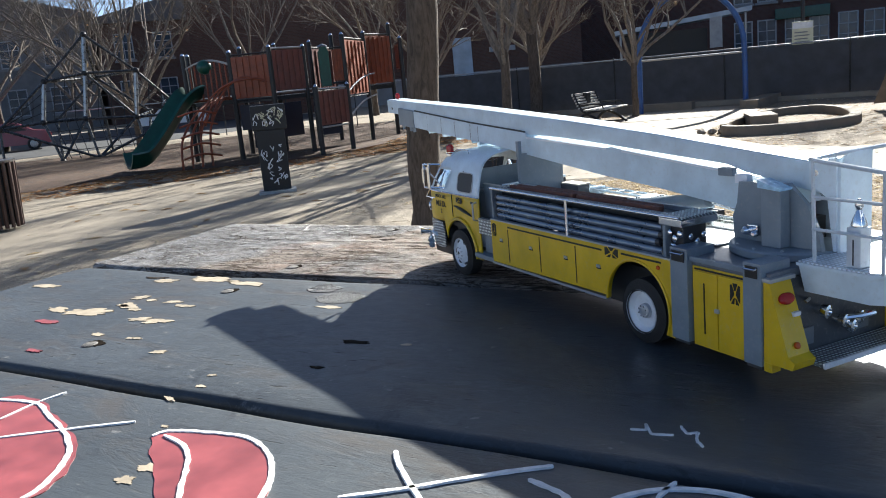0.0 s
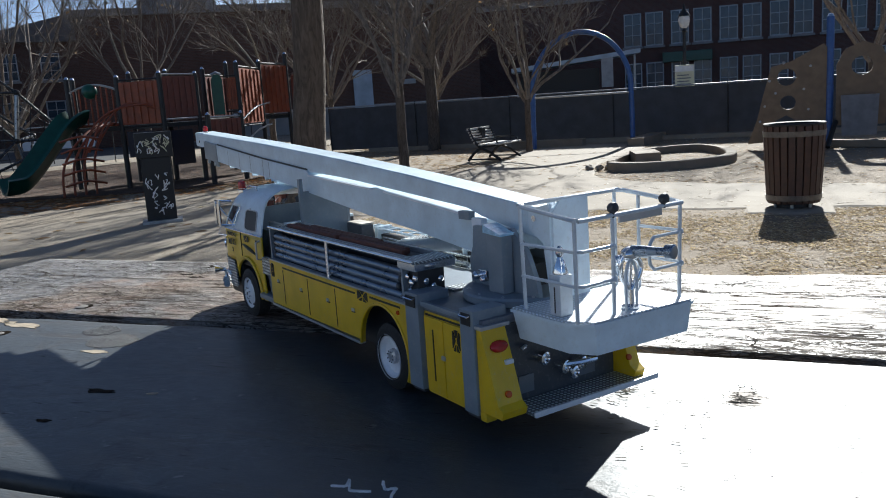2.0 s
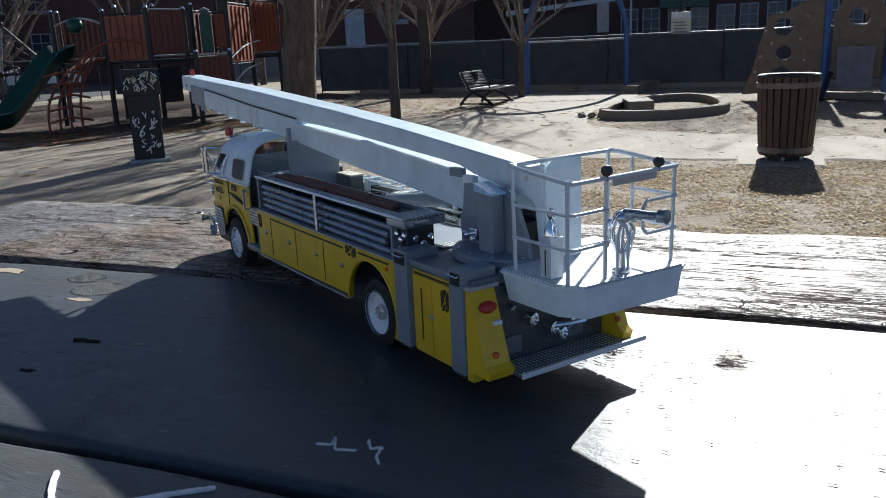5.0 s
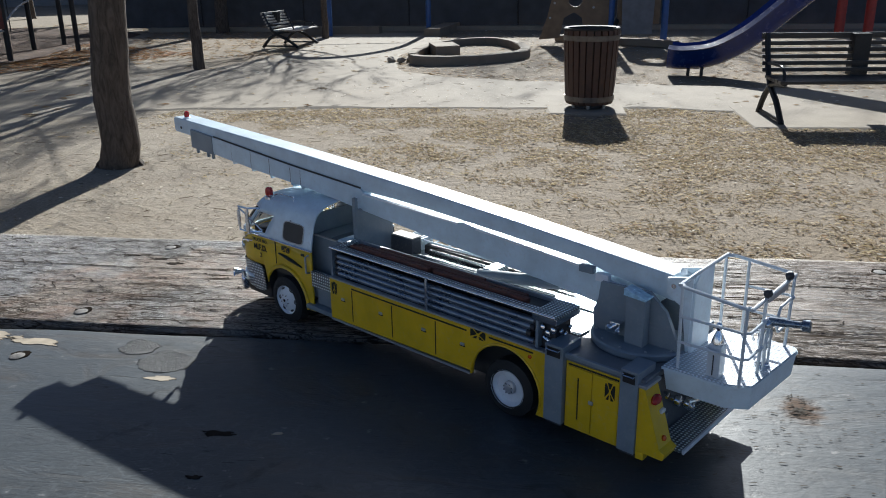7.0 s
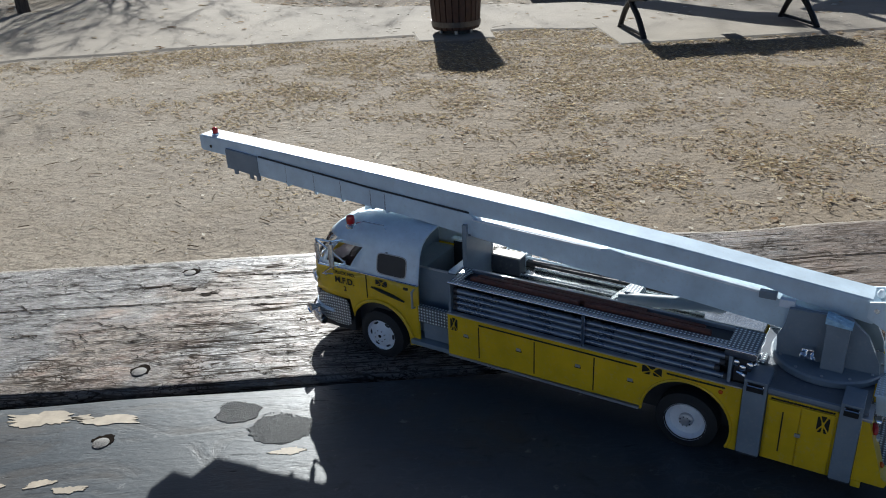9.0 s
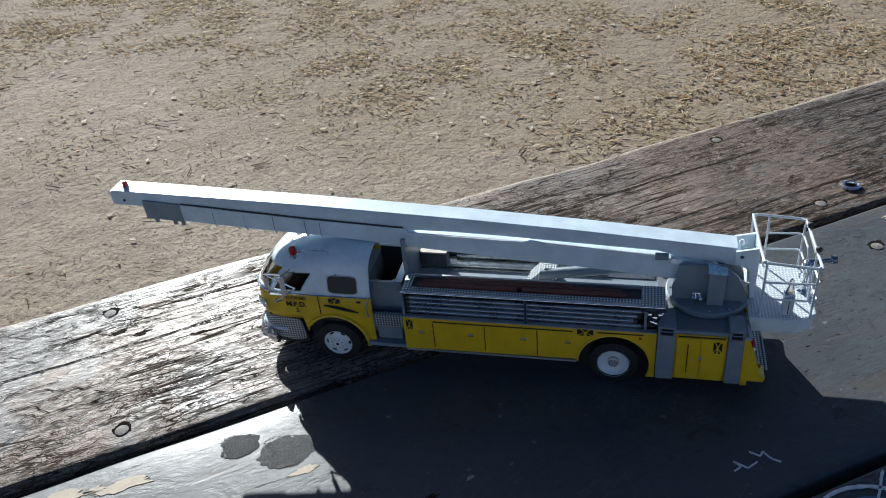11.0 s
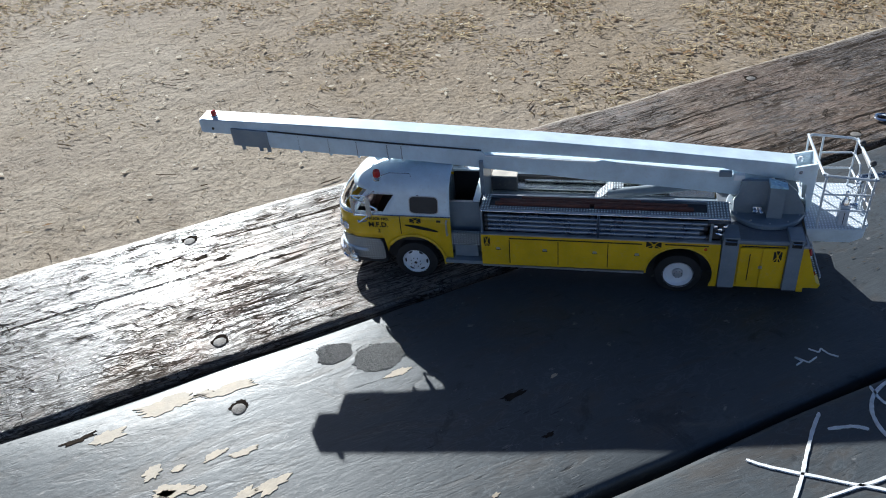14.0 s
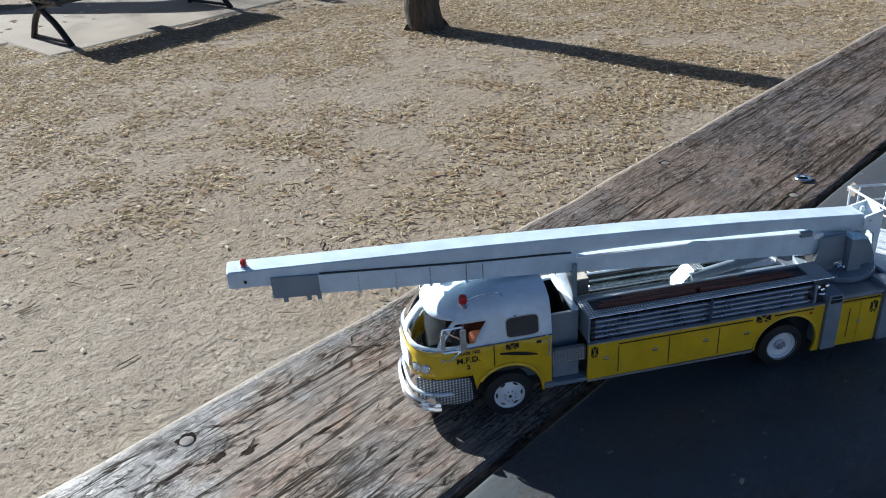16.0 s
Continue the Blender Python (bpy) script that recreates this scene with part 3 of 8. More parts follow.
def cab_out(s, z, off):
    p = cab_at(s, z)
    du = cab_at(min(4, s + 0.02), z) - cab_at(max(0, s - 0.02), z)
    dv = cab_at(s, z + 0.001) - cab_at(s, z - 0.001)
    n = dv.cross(du)
    if n.length < 1e-9:
        n = Vector((0, 0, 1))
    n.normalize()
    if n.dot(p - Vector((-0.13, 0, 0.06))) < 0:
        n = -n
    return p + n * off


def skin_patch(s0, s1, z0, z1, off, corner=0.25, thick=0.0):
    """A rounded panel that follows the cab's skin."""
    bm = bmesh.new()
    n = 40
    out = []
    for i in range(n):
        a = 2 * math.pi * i / n
        e = 2 / (2 + 6 * (1 - corner))
        x = math.copysign(abs(math.cos(a)) ** e, math.cos(a))
        y = math.copysign(abs(math.sin(a)) ** e, math.sin(a))
        out.append((x, y))
    rings = []
    for k in (1.0, 0.75, 0.5, 0.25):
        rings.append([bm.verts.new(cab_out((s0 + s1) / 2 + k * x * (s1 - s0) / 2, (z0 + z1) / 2 + k * y * (z1 - z0) / 2, off)) for x, y in out])
    for a, b in zip(rings, rings[1:]):
        for i in range(n):
            bm.faces.new((a[i], a[(i + 1) % n], b[(i + 1) % n], b[i]))
    bm.faces.new(rings[-1])
    base = [bm.verts.new(cab_out((s0 + s1) / 2 + x * (s1 - s0) / 2, (z0 + z1) / 2 + y * (z1 - z0) / 2, -0.0004)) for x, y in out]
    for i in range(n):
        bm.faces.new((rings[0][i], base[i], base[(i + 1) % n], rings[0][(i + 1) % n]))
    return bm


def solid(ob, t, off=0.0):
    m = ob.modifiers.new("thickness", 'SOLIDIFY')
    m.thickness = t
    m.offset = off
    return ob


ARCH_F, ARCH_R = (-0.125, 0.022, 0.0295), (0.1272, 0.025, 0.0305)


def cab_lower():
    bm = bmesh.new()
    ss = [i / 40 for i in range(41)] + [1 + i / 14 for i in range(1, 29)] + [3 + i / 40 for i in range(1, 41)]
    cols = []
    for s in ss:
        x = cab_at(s, 0.06).x
        if x > -0.1545:
            d = abs(x - ARCH_F[0])
            lo = 0.0195 if d >= ARCH_F[2] else ARCH_F[1] + math.sqrt(ARCH_F[2] ** 2 - d * d)
            if x < ARCH_F[0] - ARCH_F[2] + 0.001:
                lo = 0.047
        else:
            lo = 0.047
        cols.append([bm.verts.new(cab_at(s, lo + (0.0745 - lo) * k / 5)) for k in range(6)])
    for a, b in zip(cols, cols[1:]):
        for k in range(5):
            bm.faces.new((a[k], a[k + 1], b[k + 1], b[k]))
    return bm


cab_low = solid(part("cab_lower", cab_lower(), M_YELLOW, truck, "yellow painted lower cab"), 0.0012, -1)


def cab_upper():
    bm = bmesh.new()
    ss = [0, 0.06, 0.12, 0.2, 0.3, 0.4, 0.5, 0.6, 0.66, 0.70, 0.8, 0.92, 1.0, 1.06, 1.13, 1.2, 1.27, 1.36, 1.5, 1.65, 1.8, 1.9, 1.965]
    ss = ss + [2.035] + [4 - s for s in ss[::-1]][1:]
    zs = [0.0745, 0.0775, 0.082, 0.087, 0.092, 0.0955, 0.0985, 0.1018, 0.1045, 0.107, 0.1092, 0.1115, 0.1132]
    rows = [[bm.verts.new(cab_at(s, z)) for s in ss] for z in zs]
    for j in range(len(zs) - 1):
        for i in range(len(ss) - 1):
            s, z = (ss[i] + ss[i + 1]) / 2, (zs[j] + zs[j + 1]) / 2
            m = min(s, 4 - s)
            if 0.0775 < z < 0.0985 and 1.27 < m and abs(s - 2) > 0.035:
                continue
            if 0.0775 < z < 0.0955 and 0.92 < m < 1.2:
                continue
            bm.faces.new((rows[j][i], rows[j][i + 1], rows[j + 1][i + 1], rows[j + 1][i]))
    top = rows[-1]
    n = len(top)
    for i in range(n // 2 - 1):
        bm.faces.new((top[i], top[i + 1], top[n - 2 - i], top[n - 1 - i]))
    return bm


cab_up = solid(part("cab_upper", cab_upper(), M_WHITE, truck, "white painted cab roof and pillars"), 0.0013, -1)
for s0, s1 in ((1.255, 1.985), (2.015, 2.745)):
    part("windscreen", skin_patch(s0, s1, 0.0772, 0.0988, -0.0006, 0.1), M_CLEAR, cab_up)
for far in (0, 1):
    f = (lambda a: 4 - a) if far else (lambda a: a)
    part("vent_window", skin_patch(*sorted((f(0.91), f(1.21))), 0.0772, 0.0958, -0.0006, 0.1), M_CLEAR, cab_up)
    rim = []
    for k in range(40):
        a = 2 * math.pi * k / 40
        rim.append((-0.1120 + 0.0140 * math.copysign(abs(math.cos(a)) ** 0.36, math.cos(a)), 0.0862 + 0.0086 * math.copysign(abs(math.sin(a)) ** 0.36, math.sin(a))))
    bm = bmesh.new()
    rows = [[bm.verts.new((x, (1 if far else -1) * (lerp_table(CAB, z)[0] + o), z)) for x, z in rim] for o in (-0.001, 0.0005)]
    for k in range(40):
        bm.faces.new((rows[0][k], rows[0][(k + 1) % 40], rows[1][(k + 1) % 40], rows[1][k]))
    for j in range(19):
        bm.faces.new((rows[1][j], rows[1][j + 1], rows[1][38 - j], rows[1][39 - j]))
    part("side_window", bm, M_DARK, cab_up, "dark tinted window with rounded corners", False)
    part("window_seal", tubem([(x, (1 if far else -1) * (lerp_table(CAB, z)[0] + 0.0005), z) for x, z in rim], 0.0005, 6, True), M_SILVER, cab_up)
    part("waist_trim", tubem([cab_out(f(s), 0.0745, 0.0004) for s in np.linspace(0, 2, 40)], 0.0007, 6), M_CHROME, cab_up)
    part("step_panel", skin_patch(*sorted((f(0.955), f(1.66))), 0.0205, 0.0465, 0.0008, 0.05), M_PLATE, cab_low, "silver diamond-plate panel")
    # arch lip
    y = 0.0432 if far else -0.0432
    arc = [(ARCH_F[0] + 0.0302 * math.cos(a), y, ARCH_F[1] + 0.0302 * math.sin(a)) for a in np.linspace(-0.06, 2.5, 24)]
    part("wheel_arch", tubem(arc, 0.0016, 8), M_YELLOW, cab_low)
    # door outline, handle and stripe
    sg = 1 if far else -1
    part("door_seam", boxm(-0.1372, -0.1366, sg * 0.0425, sg * 0.0433, 0.053, 0.074), M_BLACK, cab_low)
    part("door_handle", tubem([(-0.0905, sg * 0.043, 0.055), (-0.0905, sg * 0.0465, 0.056), (-0.0905, sg * 0.0465, 0.070), (-0.0905, sg * 0.043, 0.071)], 0.0009, 8), M_SILVER, cab_low)
    part("small_vent", boxm(-0.1005, -0.0965, sg * 0.0425, sg * 0.0434, 0.0685, 0.0705), M_BLACK, cab_low)
    sw = [(-0.132 + 0.032 * k / 10, sg * 0.0436, 0.0640 - 0.0062 * (k / 10) ** 1.3) for k in range(11)]
    part("stripe", tubem(sw, [0.0006 + 0.0009 * math.sin(math.pi * k / 10) for k in range(11)], 6), M_BLACK, cab_low)
    # mirrors
    mb = bmesh.new()
    for dz in (0.078, 0.100):
        add_tube(mb, [(-0.1590, sg * 0.0405, dz), (-0.1640, sg * 0.0505, dz + 0.001), (-0.1800, sg * 0.0490, dz)], 0.0009, 6)
    add_tube(mb, [(-0.1800, sg * 0.0490, 0.078), (-0.1800, sg * 0.0490, 0.100)], 0.0009, 6)
    add_tube(mb, [(-0.1640, sg * 0.0505, 0.077), (-0.1640, sg * 0.0505, 0.102)], 0.0010, 6)
    add_tube(mb, [(-0.1590, sg * 0.0405, 0.079), (-0.1800, sg * 0.0490, 0.099)], 0.0007, 6)
    add_tube(mb, [(-0.1640, sg * 0.0505, 0.079), (-0.176, sg * 0.0500, 0.070), (-0.170, sg * 0.0440, 0.068)], 0.0007, 6)
    mir = part("mirror_bracket", mb, M_CHROME, truck, "chrome mirror frame")
    part("mirror", boxm(-0.1665, -0.1615, *sorted((sg * 0.0507, sg * 0.0521)), 0.0790, 0.0990, bevel=0.0006), M_CHROME, mir)
    part("mirror", boxm(-0.1820, -0.1780, *sorted((sg * 0.0485, sg * 0.0499)), 0.0820, 0.0960, bevel=0.0006), M_CHROME, mir)
    # headlamps and signal
    for ds in (0.0, 0.17):
        s = f(1.42 + ds)
        p, q = cab_out(s, 0.0575, 0.0003), cab_out(s, 0.0575, 0.004)
        hl = part("headlight", lathem([(0.0044, 0), (0.0046, 0.0014), (0.0038, 0.0021), (0.0036, 0.0014)], p, q - p, 20), M_CHROME, truck, "round chrome headlight")
        part("lens", lathem([(0.0036, 0.0012), (0.003, 0.0022), (0.0012, 0.0027)], p, q - p, 16), M_HUB, hl)
    p, q = cab_out(f(1.16), 0.066, 0.0), cab_out(f(1.16), 0.066, 0.003)
    part("signal_lamp", lathem([(0.0016, 0), (0.0017, 0.0012), (0.0008, 0.0022)], p, q - p, 12), M_CHROME, truck)

part("grille", skin_patch(1.78, 2.22, 0.0505, 0.0665, 0.0012, 0.15), M_SILVER, truck, "silver ribbed grille")
for k in range(5):
    zz = 0.053 + 0.0028 * k
    part("grille_bar", tubem([cab_out(s, zz, 0.0017) for s in np.linspace(1.8, 2.2, 9)], 0.0005, 6), M_CHROME, truck)
bar = bmesh.new()
for k, (zz, r) in enumerate(((0.0205, 0.0042), (0.0245, 0.0042))):
    add_tube(bar, [cab_out(s, zz, 0.0048) for s in np.linspace(1.24, 2.76, 40)], r * 0.75, 8)
bumper = part("front_bumper", bar, M_CHROME, truck, "curved chrome front bumper")
part("bumper_apron", tubem([cab_out(s, 0.032, 0.001) for s in np.linspace(1.1, 2.9, 40)], 0.0016, 8), M_WHITE, bumper)
for sg in (-1, 1):
    p0, p1 = cab_out(2 + sg * 0.68, 0.0335, 0.004), cab_out(2 + sg * 0.68, 0.0345, 0.014)
    horn = part("siren_horn", lathem([(0.0018, 0), (0.0022, 0.004), (0.0042, 0.009), (0.0046, 0.0095), (0.0036, 0.0085)], p0, p1 - p0, 16), M_CHROME, bumper)
    part("horn_stem", rodm(p0, (p0.x, p0.y, 0.024), 0.0016, seg=8), M_CHROME, horn)

part("front_frame", boxm(-0.1930, -0.1560, -0.0380, 0.0380, 0.0120, 0.0470, bevel=0.004), M_DARK, truck, "dark frame behind the bumper")
# beacon, wiper rail on the roof
bc = part("roof_beacon", lathem([(0.0042, 0), (0.0042, 0.0022), (0.003, 0.003), (0.003, 0.0036)], (-0.158, -0.0295, 0.1068), (0, 0, 1), 20), M_CHROME, cab_up)
part("lens", lathem([(0.0034, 0.0036), (0.0036, 0.0075), (0.0030, 0.0098), (0.0010, 0.0108)], (-0.158, -0.0295, 0.1068), (0, 0, 1), 20), M_RED, bc, "red beacon lens")
part("roof_rail", tubem([(-0.154, -0.0275, 0.1100), (-0.146, -0.0275, 0.1130), (-0.126, -0.0275, 0.1130), (-0.125, -0.0275, 0.1095)], 0.0006, 6), M_CHROME, cab_up)
part("roof_light", boxm(-0.170, -0.163, 0.006, 0.020, 0.1070, 0.1150, bevel=0.0016), M_WHITE, cab_up)

# inside the cab
part("dash", boxm(-0.190, -0.170, -0.034, 0.034, 0.060, 0.0775, bevel=0.003), M_DARK, truck)
for sy in (-0.020, 0.020):
    st = part("seat", boxm(-0.150, -0.128, sy - 0.012, sy + 0.012, 0.050, 0.066, bevel=0.003), M_SEAT, truck, "brown seat")
    part("seat_back", boxm(-0.130, -0.124, sy - 0.012, sy + 0.012, 0.060, 0.092, bevel=0.003), M_SEAT, st)
wheel_pts = [(-0.166 + 0.003 * math.sin(a), -0.020 + 0.007 * math.cos(a), 0.080 + 0.006 * math.sin(a)) for a in np.linspace(0, 2 * math.pi, 17)[:-1]]
part("steering_wheel", tubem(wheel_pts, 0.0007, 6, True), M_BLACK, truck)
part("door_lining", boxm(-0.1860, -0.1195, 0.0378, 0.0392, 0.0480, 0.0760), M_SEAT, truck, "brown door lining")
part("cab_floor", boxm(-0.190, -0.089, -0.040, 0.040, 0.044, 0.048), M_DARK, truck)
part("cab_bulkhead", boxm(-0.1185, -0.1165, -0.0385, 0.0385, 0.046, 0.096), M_GREY, truck, "grey cab back wall")

# open crew space behind the cab
part("crew_floor", boxm(-0.0945, -0.057, -0.046, 0.046, 0.0225, 0.0265, bevel=0.0006), M_GREY, truck)
part("crew_riser", boxm(-0.0865, -0.058, -0.0440, -0.040, 0.0440, 0.0580), M_PLATE, truck, "diamond-plate riser")
part("crew_riser", boxm(-0.0865, -0.058, 0.040, 0.0440, 0.0440, 0.0580), M_PLATE, truck, "diamond-plate riser")
crew = part("engine_box", boxm(-0.1160, -0.0960, -0.031, 0.031, 0.027, 0.0780, bevel=0.001), M_GREY, truck, "grey open-topped box behind the cab")
# far and rear walls and the floor are darkened as shade inside the box
for x0, x1, y0, y1 in ((-0.0959, -0.0600, -0.0310, -0.0288), (-0.0959, -0.0600, 0.0288, 0.0310), (-0.0622, -0.0600, -0.0287, 0.0287)):
    part("box_wall", boxm(x0, x1, y0, y1, 0.027, 0.0850, bevel=0.0004), M_GREY if y1 < 0 else M_DARK, crew)
part("box_floor", boxm(-0.0959, -0.0623, -0.0287, 0.0287, 0.050, 0.052), M_BLACK, crew)
part("box_rim", boxm(-0.0959, -0.0600, 0.0252, 0.0312, 0.0851, 0.0872, bevel=0.0004), M_WHITE, crew, "white rim of the open box")
part("box_rim", boxm(-0.0658, -0.0596, -0.0300, 0.0251, 0.0851, 0.0872, bevel=0.0004), M_WHITE, crew, "white rim of the open box")
part("box_rim", boxm(-0.0959, -0.0660, -0.0314, -0.0290, 0.0851, 0.0860, bevel=0.0003), M_SILVER, crew)
part("stowed_tool", tubem([(-0.088, 0.004, 0.056), (-0.078, 0.008, 0.058), (-0.070, 0.006, 0.056)], 0.0018, 8), M_HUB, crew)
for sy in (-1, 1):
    part("crew_seat", boxm(-0.0855, -0.062, sy * 0.0355 - 0.0042, sy * 0.0355 + 0.0042, 0.027, 0.052, bevel=0.001), M_GREY, truck)
# chassis
part("chassis", boxm(-0.185, 0.228, -0.030, 0.030, 0.016, 0.045, bevel=0.001), M_DARK, truck)
for ax in (-0.125, 0.125):
    part("axle", rodm((ax, -0.042, 0.021), (ax, 0.042, 0.021), 0.003, seg=12), M_DARK, truck)


# wheels
def make_wheel(front):
    w = 0.0125 if front else 0.0135
    r = 0.0212
    prof = [(0.0135, 0.0005), (0.0150, 0.0), (0.0185, 0.0006), (0.0203, 0.0020)]
    for k in range(5):
        z = 0.0020 + (w - 0.004) * k / 4
        prof += [(r, z), (r, z + 0.0012), (r - 0.0006, z + 0.0014)]
    prof += [(0.0203, w - 0.002), (0.0185, w - 0.0006), (0.0135, w)]
    tyre = part("wheel", lathem(prof, (0, 0, 0), (0, 1, 0), 40, False), M_RUBBER, truck, "black rubber tyre with white rim")
    if front:
        rim = part("rim", lathem([(0.0137, 0.0003), (0.0139, 0.0012), (0.0128, 0.0016), (0.0122, 0.0030), (0.0105, 0.0020), (0.0075, 0.0012), (0.0060, 0.0), (0.0040, -0.0012), (0.0015, -0.0016)], (0, 0, 0), (0, 1, 0), 36, False), M_HUB, tyre, "white wheel rim")
        holes = 6
        rad, dep = 0.0108, 0.0018
    else:
        rim = part("rim", lathem([(0.0143, -0.0004), (0.0145, 0.0010), (0.0133, 0.0012), (0.0127, 0.0024), (0.0112, 0.0040), (0.0070, 0.0044), (0.0040, 0.0044)], (0, 0, 0), (0, 1, 0), 36, False), M_HUB, tyre, "deep white wheel rim")
        part("hub", lathem([(0.0050, 0.0045), (0.0048, 0.0022), (0.0036, 0.0014), (0.0008, 0.0011)], (0, 0, 0), (0, 1, 0), 20), M_SILVER, rim, "silver wheel hub")
        holes = 0
        rad, dep = 0.0090, 0.0066
    for k in range(holes):
        a = 2 * math.pi * k / holes
        c = (rad * math.cos(a), dep - 0.0004, rad * math.sin(a))
        bm = lathem([(0.0006, 0.0), (0.0010, 0.0006), (0.0010, 0.0012)], (0, 0, 0), (0, 1, 0), 12)
        for v in bm.verts:
            v.co.x *= 2.5
            v.co = Matrix.Rotation(-a + math.pi / 2, 3, 'Y') @ v.co + Vector(c)
        part("rim_slot", bm, M_DARK, rim)
    for k in range(8):
        a = 2 * math.pi * (k + 0.5) / 8
        rr = 0.0050 if front else 0.0036
        d = -0.0012 if front else 0.0010
        part("wheel_nut", lathem([(0.0006, -0.0012), (0.0007, 0.0), (0.0007, 0.0012)], (rr * math.cos(a), d + 0.0008, rr * math.sin(a)), (0, 1, 0), 6), M_CHROME, rim)
    return tyre


def place_wheels(first, x, y):
    first.matrix_basis = pose(x, -y, 0.0212)
    copy_thing(first, pose(x, y, 0.0212, 0, 0, 180))


place_wheels(make_wheel(True), -0.125, 0.0450)
place_wheels(make_wheel(False), 0.127, 0.0455)
for sy in (-1, 1):
    part("inner_tyre", lathem([(0.010, 0.0), (0.0185, 0.0), (0.0210, 0.0025), (0.0210, 0.0100), (0.0185, 0.0125), (0.010, 0.0125)], (0.125, sy * 0.0245 - 0.00625, 0.0212), (0, 1, 0), 32), M_RUBBER, truck)


# body sides
def side_outline():
    cx, cz, r = ARCH_R
    pts = [(-0.057, 0.0255), (-0.057, 0.0605), (0.1615, 0.0605), (0.1615, 0.0125)]
    a0 = math.asin((0.0125 - cz) / r)
    arc = [(cx + r * math.cos(a), cz + r * math.sin(a)) for a in np.linspace(a0, math.pi, 26)]
    return pts + arc + [(cx - r, 0.0268)]


def mark_x(bm, x, z, w, h, y, sg):
    """A black emblem: blocks left and right, wedges above and below a pale cross."""
    ya, yb = sorted((y, y + sg * 0.0004))
    for k in (-1, 1):
        add_prism(bm, [(x + k * w, z - h * 0.78), (x + k * w, z + h * 0.95), (x + k * w * 0.70, z + h), (x + k * w * 0.34, z + h * 0.42), (x + k * w * 0.20, z + h * 0.02), (x + k * w * 0.48, z - h * 0.28)], ya, yb)
        add_prism(bm, [(x + k * w * 0.22, z - h), (x + k * w * 0.78, z - h), (x + k * w * 0.40, z - h * 0.52), (x + k * w * 0.12, z - h * 0.30)], ya, yb)
    add_prism(bm, [(x - w * 0.46, z + h * 1.15), (x + w * 0.46, z + h * 1.15), (x + w * 0.10, z + h * 0.42), (x - w * 0.10, z + h * 0.42)], ya, yb)


for sg in (-1, 1):
    yo, yi = sg * 0.0485, sg * 0.0455
    side = part("body_side", prismm(side_outline(), *sorted((yo, yi))), M_YELLOW, truck, "yellow compartment side panel")
    cx, cz, r = ARCH_R
    part("wheel_arch", tubem([(cx + r * math.cos(a), sg * 0.0486, cz + r * math.sin(a)) for a in np.linspace(-0.4, math.pi, 26)], 0.0010, 8), M_YELLOW, side)
    part("edge_rail", boxm(-0.057, 0.0955, *sorted((sg * 0.0450, sg * 0.0490)), 0.0235, 0.0253), M_SILVER, side)
    part("top_rail", boxm(-0.057, 0.1615, *sorted((sg * 0.0440, sg * 0.0492)), 0.0607, 0.0618, bevel=0.0003), M_SILVER, side)
    for x in (-0.030, 0.0160, 0.0620):
        part("door_seam", boxm(x - 0.0004, x + 0.0004, *sorted((yo, yo + sg * 0.00025)), 0.0285, 0.0555), M_BLACK, side)
    for x in (-0.041, 0.0035, 0.050, 0.0885):
        h = part("latch", boxm(x - 0.0019, x + 0.0019, *sorted((yo, yo + sg * 0.0009)), 0.0445, 0.0466, bevel=0.0003), M_SILVER, side, "small silver latch")
        part("latch_shadow", boxm(x - 0.0024, x + 0.0024, *sorted((yo, yo + sg * 0.0003)), 0.0436, 0.0445), M_BLACK, h)
    for a, b, z in ((-0.030, 0.0925, 0.0567), (0.113, 0.151, 0.0574)):
        part("pinstripe", boxm(a, b, *sorted((yo, yo + sg * 0.0003)), z, z + 0.0012), M_BLACK, side)
    em = bmesh.new()
    mark_x(em, 0.103, 0.0568, 0.0068, 0.0032, yo, sg)
    part("emblem", em, M_BLACK, side)
    em = bmesh.new()
    mark_x(em, -0.0515, 0.0525, 0.0030, 0.0050, yo, sg)
    part("emblem", em, M_BLACK, side)
    part("marker_lamp", lathem([(0.0014, 0), (0.0014, 0.0007), (0.0008, 0.0012)], (0.1485, yo, 0.0545), (0, sg, 0), 12), M_ORANGE, side)
    # grey stanchions and rear locker
    for x0, x1 in ((0.1622, 0.1765), (0.2182, 0.2305)):
        post = part("stanchion", boxm(x0, x1, *sorted((sg * 0.030, sg * 0.0515)), 0.0145, 0.0705, bevel=0.0007), M_GREY, truck, "grey stabiliser post")
        part("grab_recess", boxm(x0 + 0.002, x1 - 0.002, *sorted((sg * 0.0516, sg * 0.0522)), 0.0625, 0.0690, bevel=0.0004), M_BLACK, post)
        part("grab_bar", tubem([(x0 + 0.0025, sg * 0.0522, 0.0680), (x0 + 0.0025, sg * 0.0535, 0.0675), (x1 - 0.0025, sg * 0.0535, 0.0675), (x1 - 0.0025, sg * 0.0522, 0.0680)], 0.0006, 6), M_CHROME, post)
        part("foot", boxm(x0 + 0.001, x1 - 0.001, *sorted((sg * 0.032, sg * 0.050)), 0.0125, 0.0145), M_DARK, post)
    lock = part("rear_locker", boxm(0.1768, 0.2180, *sorted((sg * 0.030, sg * 0.0478)), 0.0130, 0.0610, bevel=0.0006), M_YELLOW, truck, "yellow rear locker with two doors")
    for a, b in ((0.1782, 0.1970), (0.1976, 0.2166)):
        d = part("locker_door", boxm(a, b, *sorted((sg * 0.0476, sg * 0.0490)), 0.0145, 0.0585, bevel=0.0005), M_YELLOW, lock)
